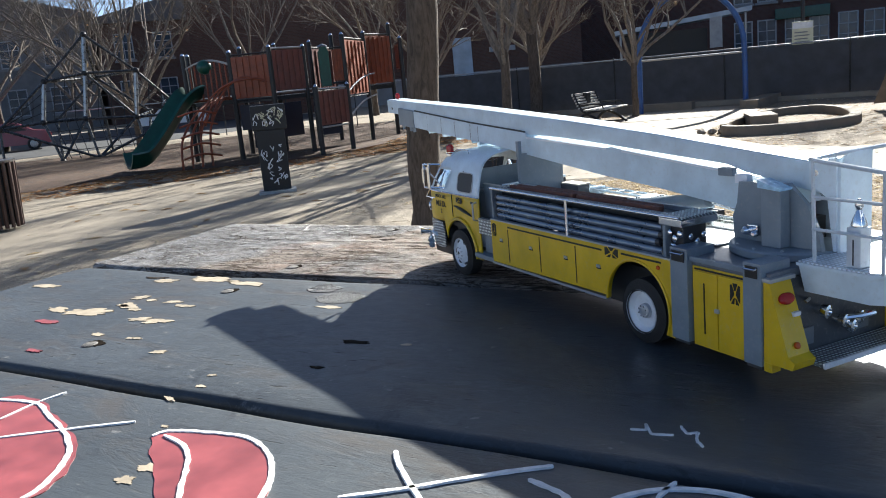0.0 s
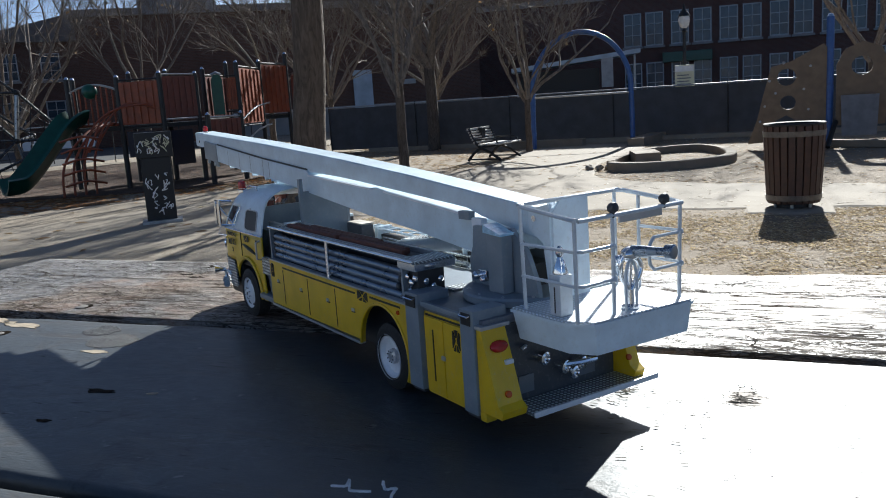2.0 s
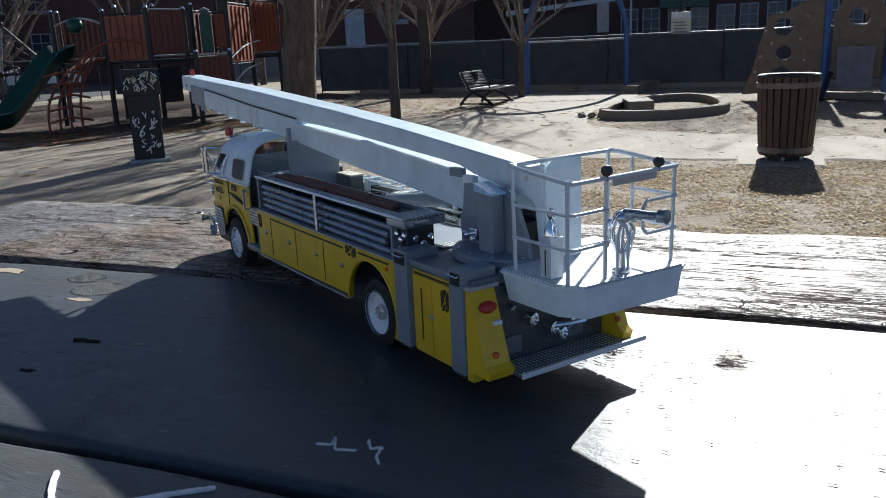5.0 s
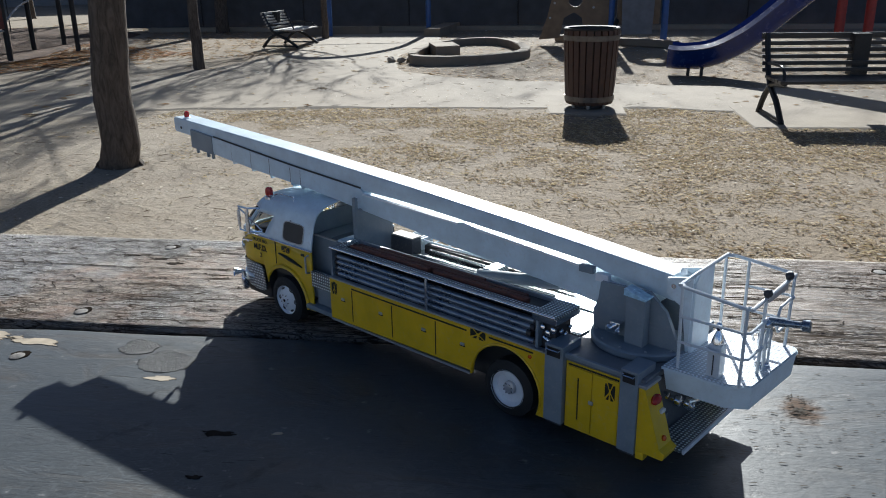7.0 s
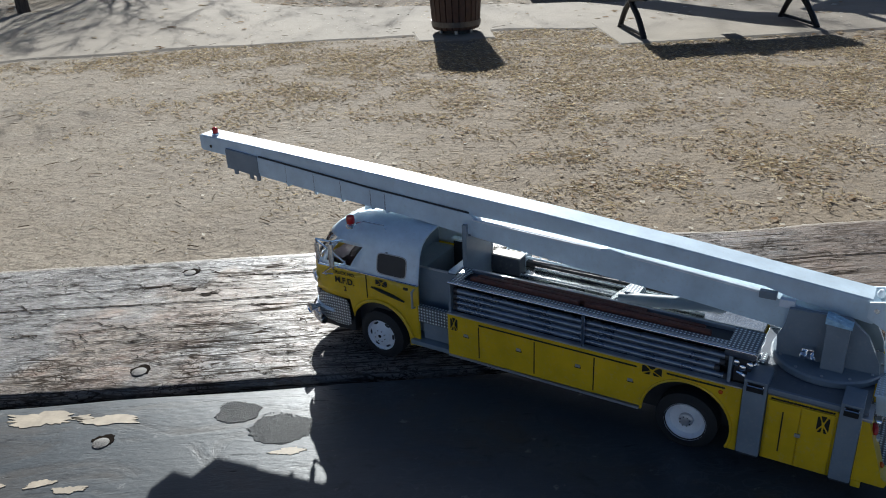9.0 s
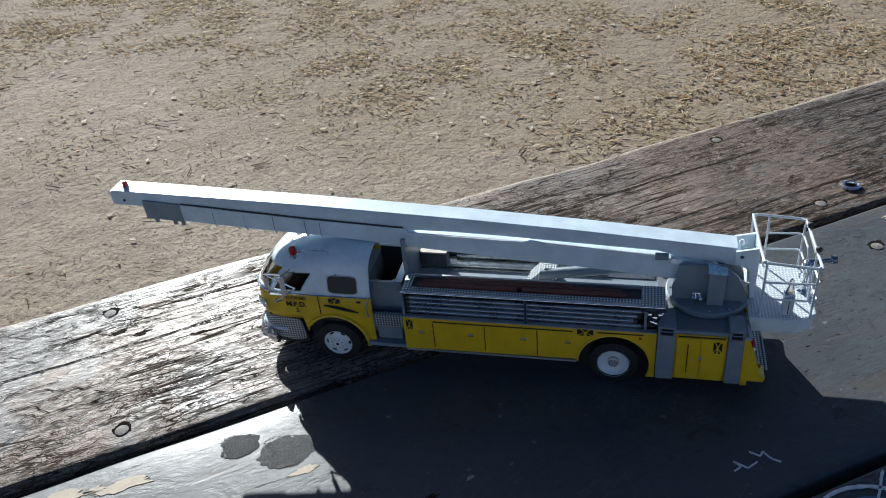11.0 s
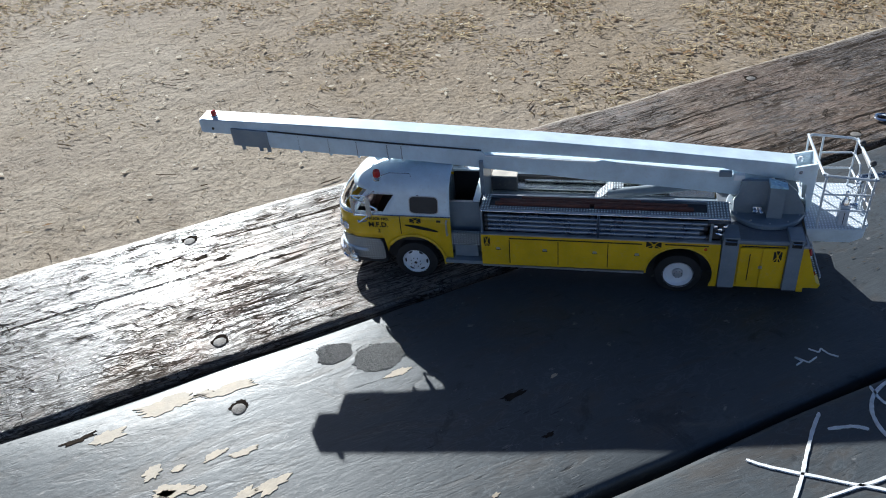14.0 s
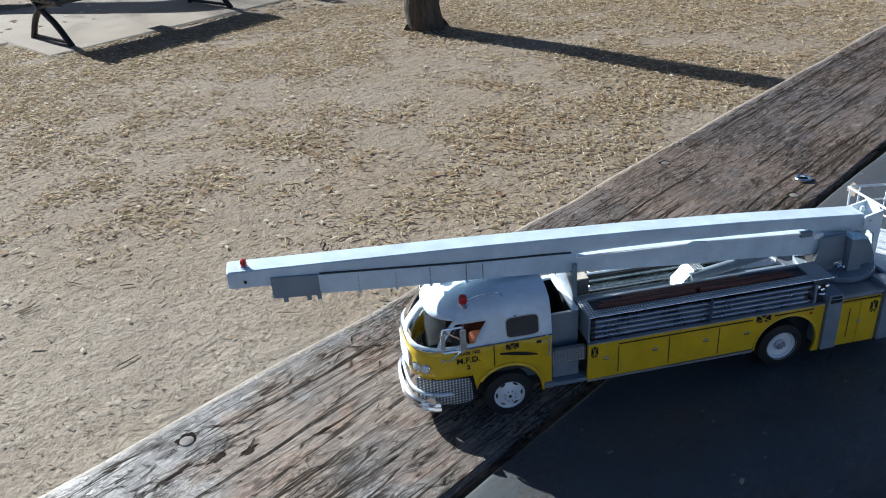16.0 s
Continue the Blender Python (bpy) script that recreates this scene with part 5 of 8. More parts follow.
part("top_rail", tubem(smooth_loop(rail_loop(0), 3, True), 0.0012, 8, True), M_RAIL, bucket, "grey tubular top rail")
for i, k in ((0, 0.05), (0, 0.95), (1, 0.31), (1, 0.97), (2, 0.68), (3, 0.05)):
    p = on_rail(i, k, RAIL[i].lerp(RAIL[(i + 1) % 4], k).z)
    part("rail_post", rodm(foot_of(p), p, 0.0010, seg=10), M_RAIL, bucket)
for z in (0.1035, 0.0870):
    part("mid_rail", tubem([on_rail(0, 0.05, z), on_rail(0, 0.93, z), on_rail(1, 0.04, z), on_rail(1, 0.31, z)], 0.0009, 8), M_RAIL, bucket)
    part("mid_rail", tubem([on_rail(2, 0.68, z), on_rail(2, 0.06, z), on_rail(1, 0.97, z), on_rail(1, 0.70, z)], 0.0009, 8), M_RAIL, bucket)
    for i, k in ((1, 0.31), (1, 0.97)):
        bm = bmesh.new()
        bmesh.ops.create_icosphere(bm, subdivisions=2, radius=0.0017, matrix=Matrix.Translation(on_rail(i, k, z)))
        part("rail_knuckle", bm, M_RAIL, bucket)
hoop = [on_rail(1, 0.70, 0.1035), on_rail(1, 0.66, 0.1000), on_rail(1, 0.65, 0.0950), on_rail(1, 0.66, 0.0900), on_rail(1, 0.70, 0.0870)]
part("grab_hoop", tubem(smooth_loop(hoop, 4), 0.0009, 8), M_RAIL, bucket)
part("grab_hoop", tubem(smooth_loop([on_rail(1, 0.42, FLOOR), on_rail(1, 0.42, 0.088), on_rail(1, 0.47, 0.0945), on_rail(1, 0.52, 0.088), on_rail(1, 0.52, FLOOR)], 5), 0.0008, 8), M_RAIL, bucket)
plate = part("back_plate", prismm([(0.0205, 0.0697), (0.0205, 0.1225), (0.0020, 0.1225), (-0.0040, 0.1165), (-0.0040, 0.0697)], 0.2385, 0.2402, 'x'), M_WHITE, bucket, "white bucket mounting plate")
for yy in (-0.0042, 0.0190):
    part("bucket_bracket", prismm([(0.2215, 0.1060), (0.2215, 0.1165), (0.2385, 0.1205), (0.2385, 0.0705), (0.2368, 0.0705), (0.2330, 0.0990)], yy - 0.0010, yy + 0.0010), M_WHITE, bucket, "white pivot bracket")
    part("pivot_pin", lathem([(0.0016, -0.0016), (0.0018, 0.0), (0.0016, 0.0016)], (0.2262, yy, 0.1120), (0, 1, 0), 14), M_CHROME, bucket)
part("bracket_knob", lathem([(0.0020, 0), (0.0024, 0.0022), (0.0012, 0.0046)], (0.2265, 0.0070, 0.1165), (0, 0, 1), 14), M_HUB, bucket)
box = part("bucket_box", boxm(0.2600, 0.2680, -0.0250, -0.0170, FLOOR + 0.0007, 0.0900, bevel=0.0006), M_RAIL, bucket, "pale grey control cabinet")
part("box_seam", boxm(0.2637, 0.2643, -0.02535, -0.0250, FLOOR + 0.002, 0.0840), M_DARK, box)
part("bell_horn", lathem([(0.0036, 0.0), (0.0038, 0.0010), (0.0030, 0.0040), (0.0020, 0.0065), (0.0013, 0.0085), (0.0021, 0.0105), (0.0018, 0.0125), (0.0006, 0.0140)], (0.2640, -0.0210, 0.0900), (0, 0, 1), 18), M_CHROME, box)
nz = bmesh.new()
gx, gy = 0.2795, 0.0105
add_lathe(nz, [(0.0046, 0), (0.0046, 0.0012), (0.0022, 0.0024), (0.0019, 0.0095)], (gx, gy, FLOOR + 0.0006), (0, 0, 1), 16)
add_tube(nz, smooth_loop([(gx, gy, 0.0780), (gx - 0.0010, gy - 0.0042, 0.0850), (gx - 0.0005, gy - 0.0058, 0.0925), (gx, gy - 0.0030, 0.0975)], 5), 0.0014, 10)
add_tube(nz, smooth_loop([(gx, gy, 0.0780), (gx + 0.0010, gy + 0.0040, 0.0840), (gx + 0.0010, gy + 0.0064, 0.0900), (gx, gy + 0.0030, 0.0965)], 5), 0.0015, 10)
add_tube(nz, [(gx, gy - 0.0010, 0.0790), (gx, gy + 0.0004, 0.0930)], 0.0012, 8)
add_lathe(nz, [(0.0018, -0.0050), (0.0034, -0.0034), (0.0040, 0.0), (0.0034, 0.0034), (0.0018, 0.0050)], (gx + 0.0005, gy, 0.0970), (0, 1, 0), 16)
add_lathe(nz, [(0.0024, -0.0012), (0.0026, 0.0), (0.0024, 0.0012)], (gx - 0.0020, gy - 0.0055, 0.0945), (1, 0, 0), 12)
gun = part("water_gun", nz, M_CHROME, bucket, "chrome water monitor")
part("gun_barrel", lathem([(0.0030, 0), (0.0028, 0.006), (0.0022, 0.0125), (0.0021, 0.0175), (0.0034, 0.0185), (0.0036, 0.0225), (0.0026, 0.0232)], (gx + 0.0015, gy + 0.0005, 0.0985), (0.95, 0.20, 0.06), 16), M_PIPE, gun, "dark steel nozzle barrel")
part("gun_valve", tubem(smooth_loop([(gx - 0.0010, gy - 0.0052, 0.0935), (gx - 0.0050, gy - 0.0062, 0.0905), (gx - 0.0045, gy - 0.0045, 0.0860)], 5), 0.0008, 8), M_CHROME, gun)
for k in (0.31, 0.80):
    p = on_rail(1, k, RAIL[1].z + 0.0014)
    lampk = part("rail_lamp", lathem([(0.0008, -0.0025), (0.0022, -0.0018), (0.0028, 0.0), (0.0022, 0.0018), (0.0008, 0.0025)], p + Vector((0.0005, 0, 0.0022)), (1, 0.1, 0.2), 14), M_DARK, bucket, "small dark rail lamp")
    part("lamp_stem", rodm(p - Vector((0, 0, 0.0025)), p + Vector((0, 0, 0.0010)), 0.0012, seg=8), M_DARK, lampk)
part("rail_label", boxm(0.2822, 0.2832, 0.0005, 0.0300, 0.1140, 0.1172), M_SILVER, bucket)


# lettering
def lettering(text, size, m, mat, parent, name="lettering"):
    cu = bpy.data.curves.new(name, 'FONT')
    cu.body = text
    cu.size = size
    cu.align_x = 'CENTER'
    cu.extrude = 0.00012
    cu.offset = size * 0.02
    tmp = bpy.data.objects.new("tmp", cu)
    scene.collection.objects.link(tmp)
    me = bpy.data.meshes.new_from_object(tmp.evaluated_get(bpy.context.evaluated_depsgraph_get()))
    bpy.data.objects.remove(tmp)
    me.materials.append(mat)
    ob = new(name, me)
    ob.parent = parent
    ob.matrix_basis = m
    return ob


for sg, turn in ((-1, 0), (1, 180)):
    for text, size, dx, z in (("TRUCK NO.", 0.0042, 0.0, 0.0690), ("M.F.D.", 0.0076, 0.0, 0.0610), ("2", 0.0058, 0.0, 0.0545)):
        lettering(text, size, pose(-0.1590 + dx, sg * 0.0437, z, 90, 0, turn), M_BLACK, cab_low)
    em = bmesh.new()
    mark_x(em, -0.1215, 0.0695, 0.0055, 0.0026, sg * 0.0434, sg)
    part("emblem", em, M_BLACK, cab_low)


# ---- the park round the table ----
M_SLAT_BROWN = plain("bin_slat", (0.070, 0.033, 0.022), 0.55, 0.0, 25, 0.35, 0.001)
M_BAND = plain("bin_band", (0.16, 0.15, 0.14), 0.4, 0.6, 40, 0.3)
M_IRON = plain("black_iron", (0.020, 0.021, 0.022), 0.45, 0.2, 50, 0.3, 0.0008)
M_BENCH_DARK = plain("dark_bench_slat", (0.035, 0.032, 0.030), 0.38, 0.0, 20, 0.35)
# pale tone stands in for sunlight on the far bench's slats
M_BENCH_SUNLIT = plain("pale_bench_slat", (0.50, 0.47, 0.42), 0.55, 0.0, 20, 0.3)
M_PBLUE = plain("blue_plastic", (0.008, 0.030, 0.17), 0.24, 0.0, 15, 0.2, 0.0, 0.35)
M_PBLUE2 = plain("blue_steel", (0.03, 0.10, 0.30), 0.4, 0.0, 15, 0.25)
M_PRED = plain("red_steel", (0.30, 0.025, 0.02), 0.45, 0.0, 15, 0.25)
M_PORANGE = plain("orange_plastic", (0.25, 0.058, 0.022), 0.5, 0.0, 9, 0.3)
M_PTAN = plain("tan_plastic", (0.185, 0.128, 0.076), 0.55, 0.0, 9, 0.25)
M_PGREEN = plain("green_plastic", (0.006, 0.075, 0.052), 0.35, 0.0, 9, 0.25)
M_PGREY = plain("grey_plastic", (0.16, 0.17, 0.19), 0.5, 0.0, 9, 0.25)
M_SCREEN = plain("fence_screen", (0.065, 0.069, 0.076), 0.75, 0.0, 4, 0.35)
M_PNAVY = plain("navy_plastic", (0.007, 0.010, 0.026), 0.5, 0.0, 9, 0.3)
M_BAR = plain("dark_painted_tube", (0.055, 0.060, 0.064), 0.26, 0.2, 12, 0.3)
M_STEEL_SUNLIT = plain("bare_steel_tube", (0.34, 0.36, 0.37), 0.30, 0.7, 12, 0.4)
M_STEEL = plain("galvanised_steel", (0.40, 0.41, 0.42), 0.4, 0.7, 20, 0.25)
M_BRICK_D = brick("dark_brick", (0.11, 0.052, 0.042), (0.13, 0.11, 0.10))
M_BRICK_B = brick("brown_brick", (0.115, 0.062, 0.048), (0.13, 0.105, 0.09))
M_STONE = concrete("grey_render", (0.27, 0.265, 0.265))
M_BOUNCE = concrete("grey_render_wall", (0.27, 0.29, 0.315))
M_FRAME = plain("window_frame", (0.36, 0.37, 0.38), 0.5, 0.0, 6, 0.2)
M_PANE = plain("window_glass", (0.055, 0.075, 0.10), 0.14, 0.0, 2, 0.4, 0.0, 0.5)
M_ROOF = plain("roof_grey", (0.14, 0.13, 0.13), 0.85, 0.0, 2, 0.35)
M_SIDING = plain("house_siding", (0.20, 0.19, 0.185), 0.8, 0.0, 2, 0.3)
M_CAR_RED = plain("car_red", (0.22, 0.010, 0.014), 0.35, 0.0, 4, 0.1, 0.0, 0.6, 0.5)
M_CAR_WHITE = plain("car_white", (0.62, 0.63, 0.64), 0.22, 0.0, 4, 0.1, 0.0, 0.6, 0.5)
M_ASPHALT = concrete("asphalt", (0.065, 0.065, 0.068))
M_SIGN = plain("sign_face", (0.62, 0.60, 0.42), 0.5, 0.0, 12, 0.15)
M_LANTERN = plain("lantern_glass", (0.72, 0.72, 0.70), 0.25, 0.0, 12, 0.1)
M_AWNING = plain("pale_blue_roof", (0.42, 0.50, 0.58), 0.5, 0.0, 3, 0.2)
M_LEAF = leafy("dry_leaves", (0.22, 0.12, 0.05), (0.42, 0.28, 0.14), (0.60, 0.50, 0.34), (0.30, 0.17, 0.07))
M_RUST_LEAF = leafy("rust_leaves", (0.30, 0.13, 0.045), (0.46, 0.24, 0.09), (0.20, 0.085, 0.035), (0.52, 0.36, 0.20))
M_STRAW = leafy("dry_grass", (0.48, 0.38, 0.22), (0.74, 0.63, 0.43), (0.33, 0.245, 0.145), (0.56, 0.45, 0.28), (0.17, 0.125, 0.085))
M_BITS = leafy("straw_bits", (0.20, 0.15, 0.10), (0.52, 0.45, 0.33), (0.34, 0.27, 0.19), (0.60, 0.53, 0.42), (0.15, 0.11, 0.08))
M_PALE_LEAF = leafy("pale_leaves", (0.62, 0.56, 0.45), (0.78, 0.73, 0.62), (0.48, 0.40, 0.29))
M_PEBBLE = leafy("stone_chips", (0.50, 0.47, 0.42), (0.66, 0.63, 0.57), (0.40, 0.36, 0.31))
M_TWIG = leafy("twigs", (0.13, 0.095, 0.065), (0.42, 0.34, 0.24), (0.22, 0.16, 0.11), (0.10, 0.07, 0.05), (0.34, 0.27, 0.19))

sheet("mulch_bed", [(-11.6, -1.4), (-11.9, 0.6), (-11.2, 2.1), (-10.9, 3.3), (-11.8, 4.6), (-13.0, 5.6), (-15.0, 7.6), (-19.5, 6.0), (-19.0, 1.0), (-18.0, -3.0)], 0.012, 0.05, M_MULCH, "brown bark mulch under the play equipment", "mulch", wobble=0.1)
sheet("road", [(-21.0, -14.0), (-20.6, -3.0), (-21.5, 2.5), (-25.0, 7.0), (-31.0, 9.0), (-38, 2.0), (-36, -14)], 0.008, 0.05, M_ASPHALT, "grey asphalt side street", "road")


def build_bin():
    b = thing("litter_bin", -3.19, 5.31, 0.008, 0, "brown slatted litter bin on a concrete pad", "litter bin")
    part("liner", lathem([(0.150, 0.07), (0.170, 0.075), (0.196, 0.615), (0.190, 0.618), (0.165, 0.16), (0.02, 0.15)], (0, 0, 0), (0, 0, 1), 28), M_BLACK, b, "black inner liner")
    for k in range(24):
        a = 2 * math.pi * k / 24
        bm = bmesh.new()
        w = 0.0235
        vs = []
        for z, r in ((0.035, 0.172), (0.05, 0.180), (0.33, 0.196), (0.60, 0.208), (0.615, 0.204)):
            for dr, s in ((0, -1), (0.012, -0.93), (0.012, 0.93), (0, 1)):
                vs.append(bm.verts.new(((r + dr) * math.cos(a) - s * w * math.sin(a), (r + dr) * math.sin(a) + s * w * math.cos(a), z)))
        for j in range(4):
            for i in range(3):
                bm.faces.new((vs[j * 4 + i], vs[j * 4 + i + 1], vs[j * 4 + 5 + i], vs[j * 4 + 4 + i]))
        bm.faces.new(vs[0:4])
        bm.faces.new(vs[-4:][::-1])
        part("slat", bm, M_SLAT_BROWN, b)
    for z, r in ((0.060, 0.195), (0.535, 0.218)):
        part("band", lathem([(r - 0.01, z), (r + 0.003, z), (r + 0.006, z + 0.040), (r - 0.008, z + 0.040)], (0, 0, 0), (0, 0, 1), 40), M_BAND, b, "dark grey metal band")
    part("rim", lathem([(0.190, 0.612), (0.219, 0.614), (0.222, 0.626), (0.214, 0.632), (0.190, 0.626)], (0, 0, 0), (0, 0, 1), 40, False), M_RUBBER, b)
    part("base", lathem([(0.11, 0.0), (0.125, 0.003), (0.118, 0.045)], (0, 0, 0), (0, 0, 1), 24), M_IRON, b)
    for k in range(6):
        a = 2 * math.pi * k / 6
        part("foot", lathem([(0.013, 0), (0.013, 0.04)], (0.140 * math.cos(a), 0.140 * math.sin(a), 0.0), (0, 0, 1), 10), M_STEEL, b)


sheet("bin_pad", [(-3.50, 5.16), (-3.27, 4.88), (-2.79, 5.20), (-3.02, 5.54)], 0.008, 0.05, M_PATH, "square concrete pad under the litter bin", "pad", steps=1)
sheet("bench_pad", [(-2.30, 6.00), (-1.78, 5.25), (0.25, 6.75), (-0.3, 7.55)], 0.009, 0.05, M_PATH, "concrete pad under the bench", "pad", steps=1)
build_bin()


def build_bench(x, y, turn, length, high, slat, label):
    """Slatted park bench, its front towards local +y, on crossed iron legs."""
    b = thing("park_bench", x, y, 0.009, turn, label, "bench")
    h = length / 2
    k = high / 0.62
    for sx in (-h + 0.04, h - 0.04):
        bm = bmesh.new()
        add_tube(bm, smooth_loop([(sx, -0.30, 0.0), (sx, -0.18, 0.16 * k), (sx, -0.02, 0.26 * k), (sx, 0.24, 0.30 * k)], 5), 0.022, 8)
        add_tube(bm, smooth_loop([(sx, 0.26, 0.0), (sx, 0.10, 0.14 * k), (sx, -0.10, 0.26 * k), (sx, -0.20, 0.42 * k), (sx, -0.27, high)], 5), 0.022, 8)
        add_tube(bm, [(sx, -0.30, 0.02), (sx, 0.26, 0.02)], 0.012, 6)
        part("leg", bm, M_IRON, b, "crossed black iron leg")
        part("arm_rest", tubem(smooth_loop([(sx, -0.20, 0.40 * k), (sx, -0.02, 0.41 * k), (sx, 0.17, 0.40 * k), (sx, 0.22, 0.31 * k)], 5), 0.011, 8), M_IRON, b)
    for j in range(5):
        yy = -0.10 + 0.075 * j
        part("seat_slat", boxm(-h, h, yy, yy + 0.068, 0.295 * k, 0.32 * k, bevel=0.004), slat, b)
    for j in range(6):
        z = (0.335 + 0.049 * j) * k
        yy = -0.165 - 0.02 * j
        part("back_slat", boxm(-h, h, yy - 0.022, yy, z, z + (0.031 if j < 5 else 0.044) * k, bevel=0.004), slat, b)
    part("back_brace", boxm(-0.06, 0.06, -0.300, -0.195, 0.30 * k, high, bevel=0.004), M_IRON, b)
    return b


build_bench(-1.31, 6.07, 218.0, 1.42, 0.59, M_BENCH_DARK, "dark slatted park bench with crossed iron legs")
build_bench(-9.95, 7.55, -62.0, 0.84, 0.50, M_BENCH_SUNLIT, "sun-bleached slatted park bench with curved iron legs")


# stone kerb ring
def build_kerb(outline, width, high, n, label):
    k = thing("stone_kerb", 0, 0, 0, 0, label, "kerb")
    pts = smooth_loop([(x, y, 0) for x, y in outline], 40, True)
    seg = len(pts) // n
    c = sum(pts, Vector()) / len(pts)
    for j in range(n):
        run = [pts[(j * seg + i) % len(pts)] for i in range(seg + 1)]
        run[0] = run[0].lerp(run[1], 0.06)
        run[-1] = run[-1].lerp(run[-2], 0.06)
        bm = bmesh.new()
        rings = []
        h = high + random.uniform(-0.004, 0.004)
        for p in run:
            d = (c - p).normalized()
            q = p + d * width
            rings.append([bm.verts.new((*a.xy, z)) for a, z in ((p, -0.03), (p - d * 0.0, h - 0.012), (p + d * 0.012, h), (q - d * 0.012, h), (q, h - 0.012), (q, -0.03))])
        for a, b in zip(rings, rings[1:]):
            for i in range(6):
                bm.faces.new((a[i], a[(i + 1) % 6], b[(i + 1) % 6], b[i]))
        bm.faces.new(rings[0])
        bm.faces.new(rings[-1][::-1])
        part("kerb_stone", bm, M_KERB, k)
    return k


build_kerb([(-6.75, 6.85), (-6.32, 6.85), (-5.95, 7.35), (-5.88, 8.04), (-6.32, 8.72), (-7.05, 9.28), (-7.61, 9.41), (-7.83, 8.81), (-7.44, 7.69)], 0.14, 0.10, 16, "low rounded kerb of grey stone blocks")
slab = link_mesh("stone_slab", prismm([(-7.45, 7.95), (-6.95, 7.55), (-6.75, 7.80), (-7.25, 8.22)], -0.03, 0.135, 'z'), M_KERB, smooth=False)
tagged(slab, "flat grey stone slab beside the kerb ring", "stone slab")
for a, b in (((-9.3, 10.0), (-9.9, 11.1)), ((-9.95, 11.15), (-10.7, 12.4)), ((-11.6, 9.2), (-10.5, 9.95))):
    d = Vector((b[0] - a[0], b[1] - a[1], 0)).normalized()
    s = Vector((-d.y, d.x, 0)) * 0.14
    pts = [(a[0] + s.x, a[1] + s.y), (b[0] + s.x, b[1] + s.y), (b[0] - s.x, b[1] - s.y), (a[0] - s.x, a[1] - s.y)]
    tagged(link_mesh("kerb_block", prismm(pts, -0.03, 0.13, 'z'), M_KERB, smooth=False), "long grey stone kerb block", "kerb", "kerb blocks")
for i in range(7):
    p = (-6.95 + random.uniform(-0.18, 0.12), 6.90 + random.uniform(-0.15, 0.15))
    bm = bmesh.new()
    bmesh.ops.create_icosphere(bm, subdivisions=2, radius=random.uniform(0.025, 0.055))
    for v in bm.verts:
        v.co *= 1 + 0.45 * noise.noise(v.co * 22 + Vector((i, 0, 0)))
        v.co.z *= 0.7
    ob = link_mesh("rubble_stone", bm, M_PATH, smooth=False)
    ob.location = (*p, 0.03)
    tagged(ob, "broken grey stone by the kerb ring", "stone", "broken stones")


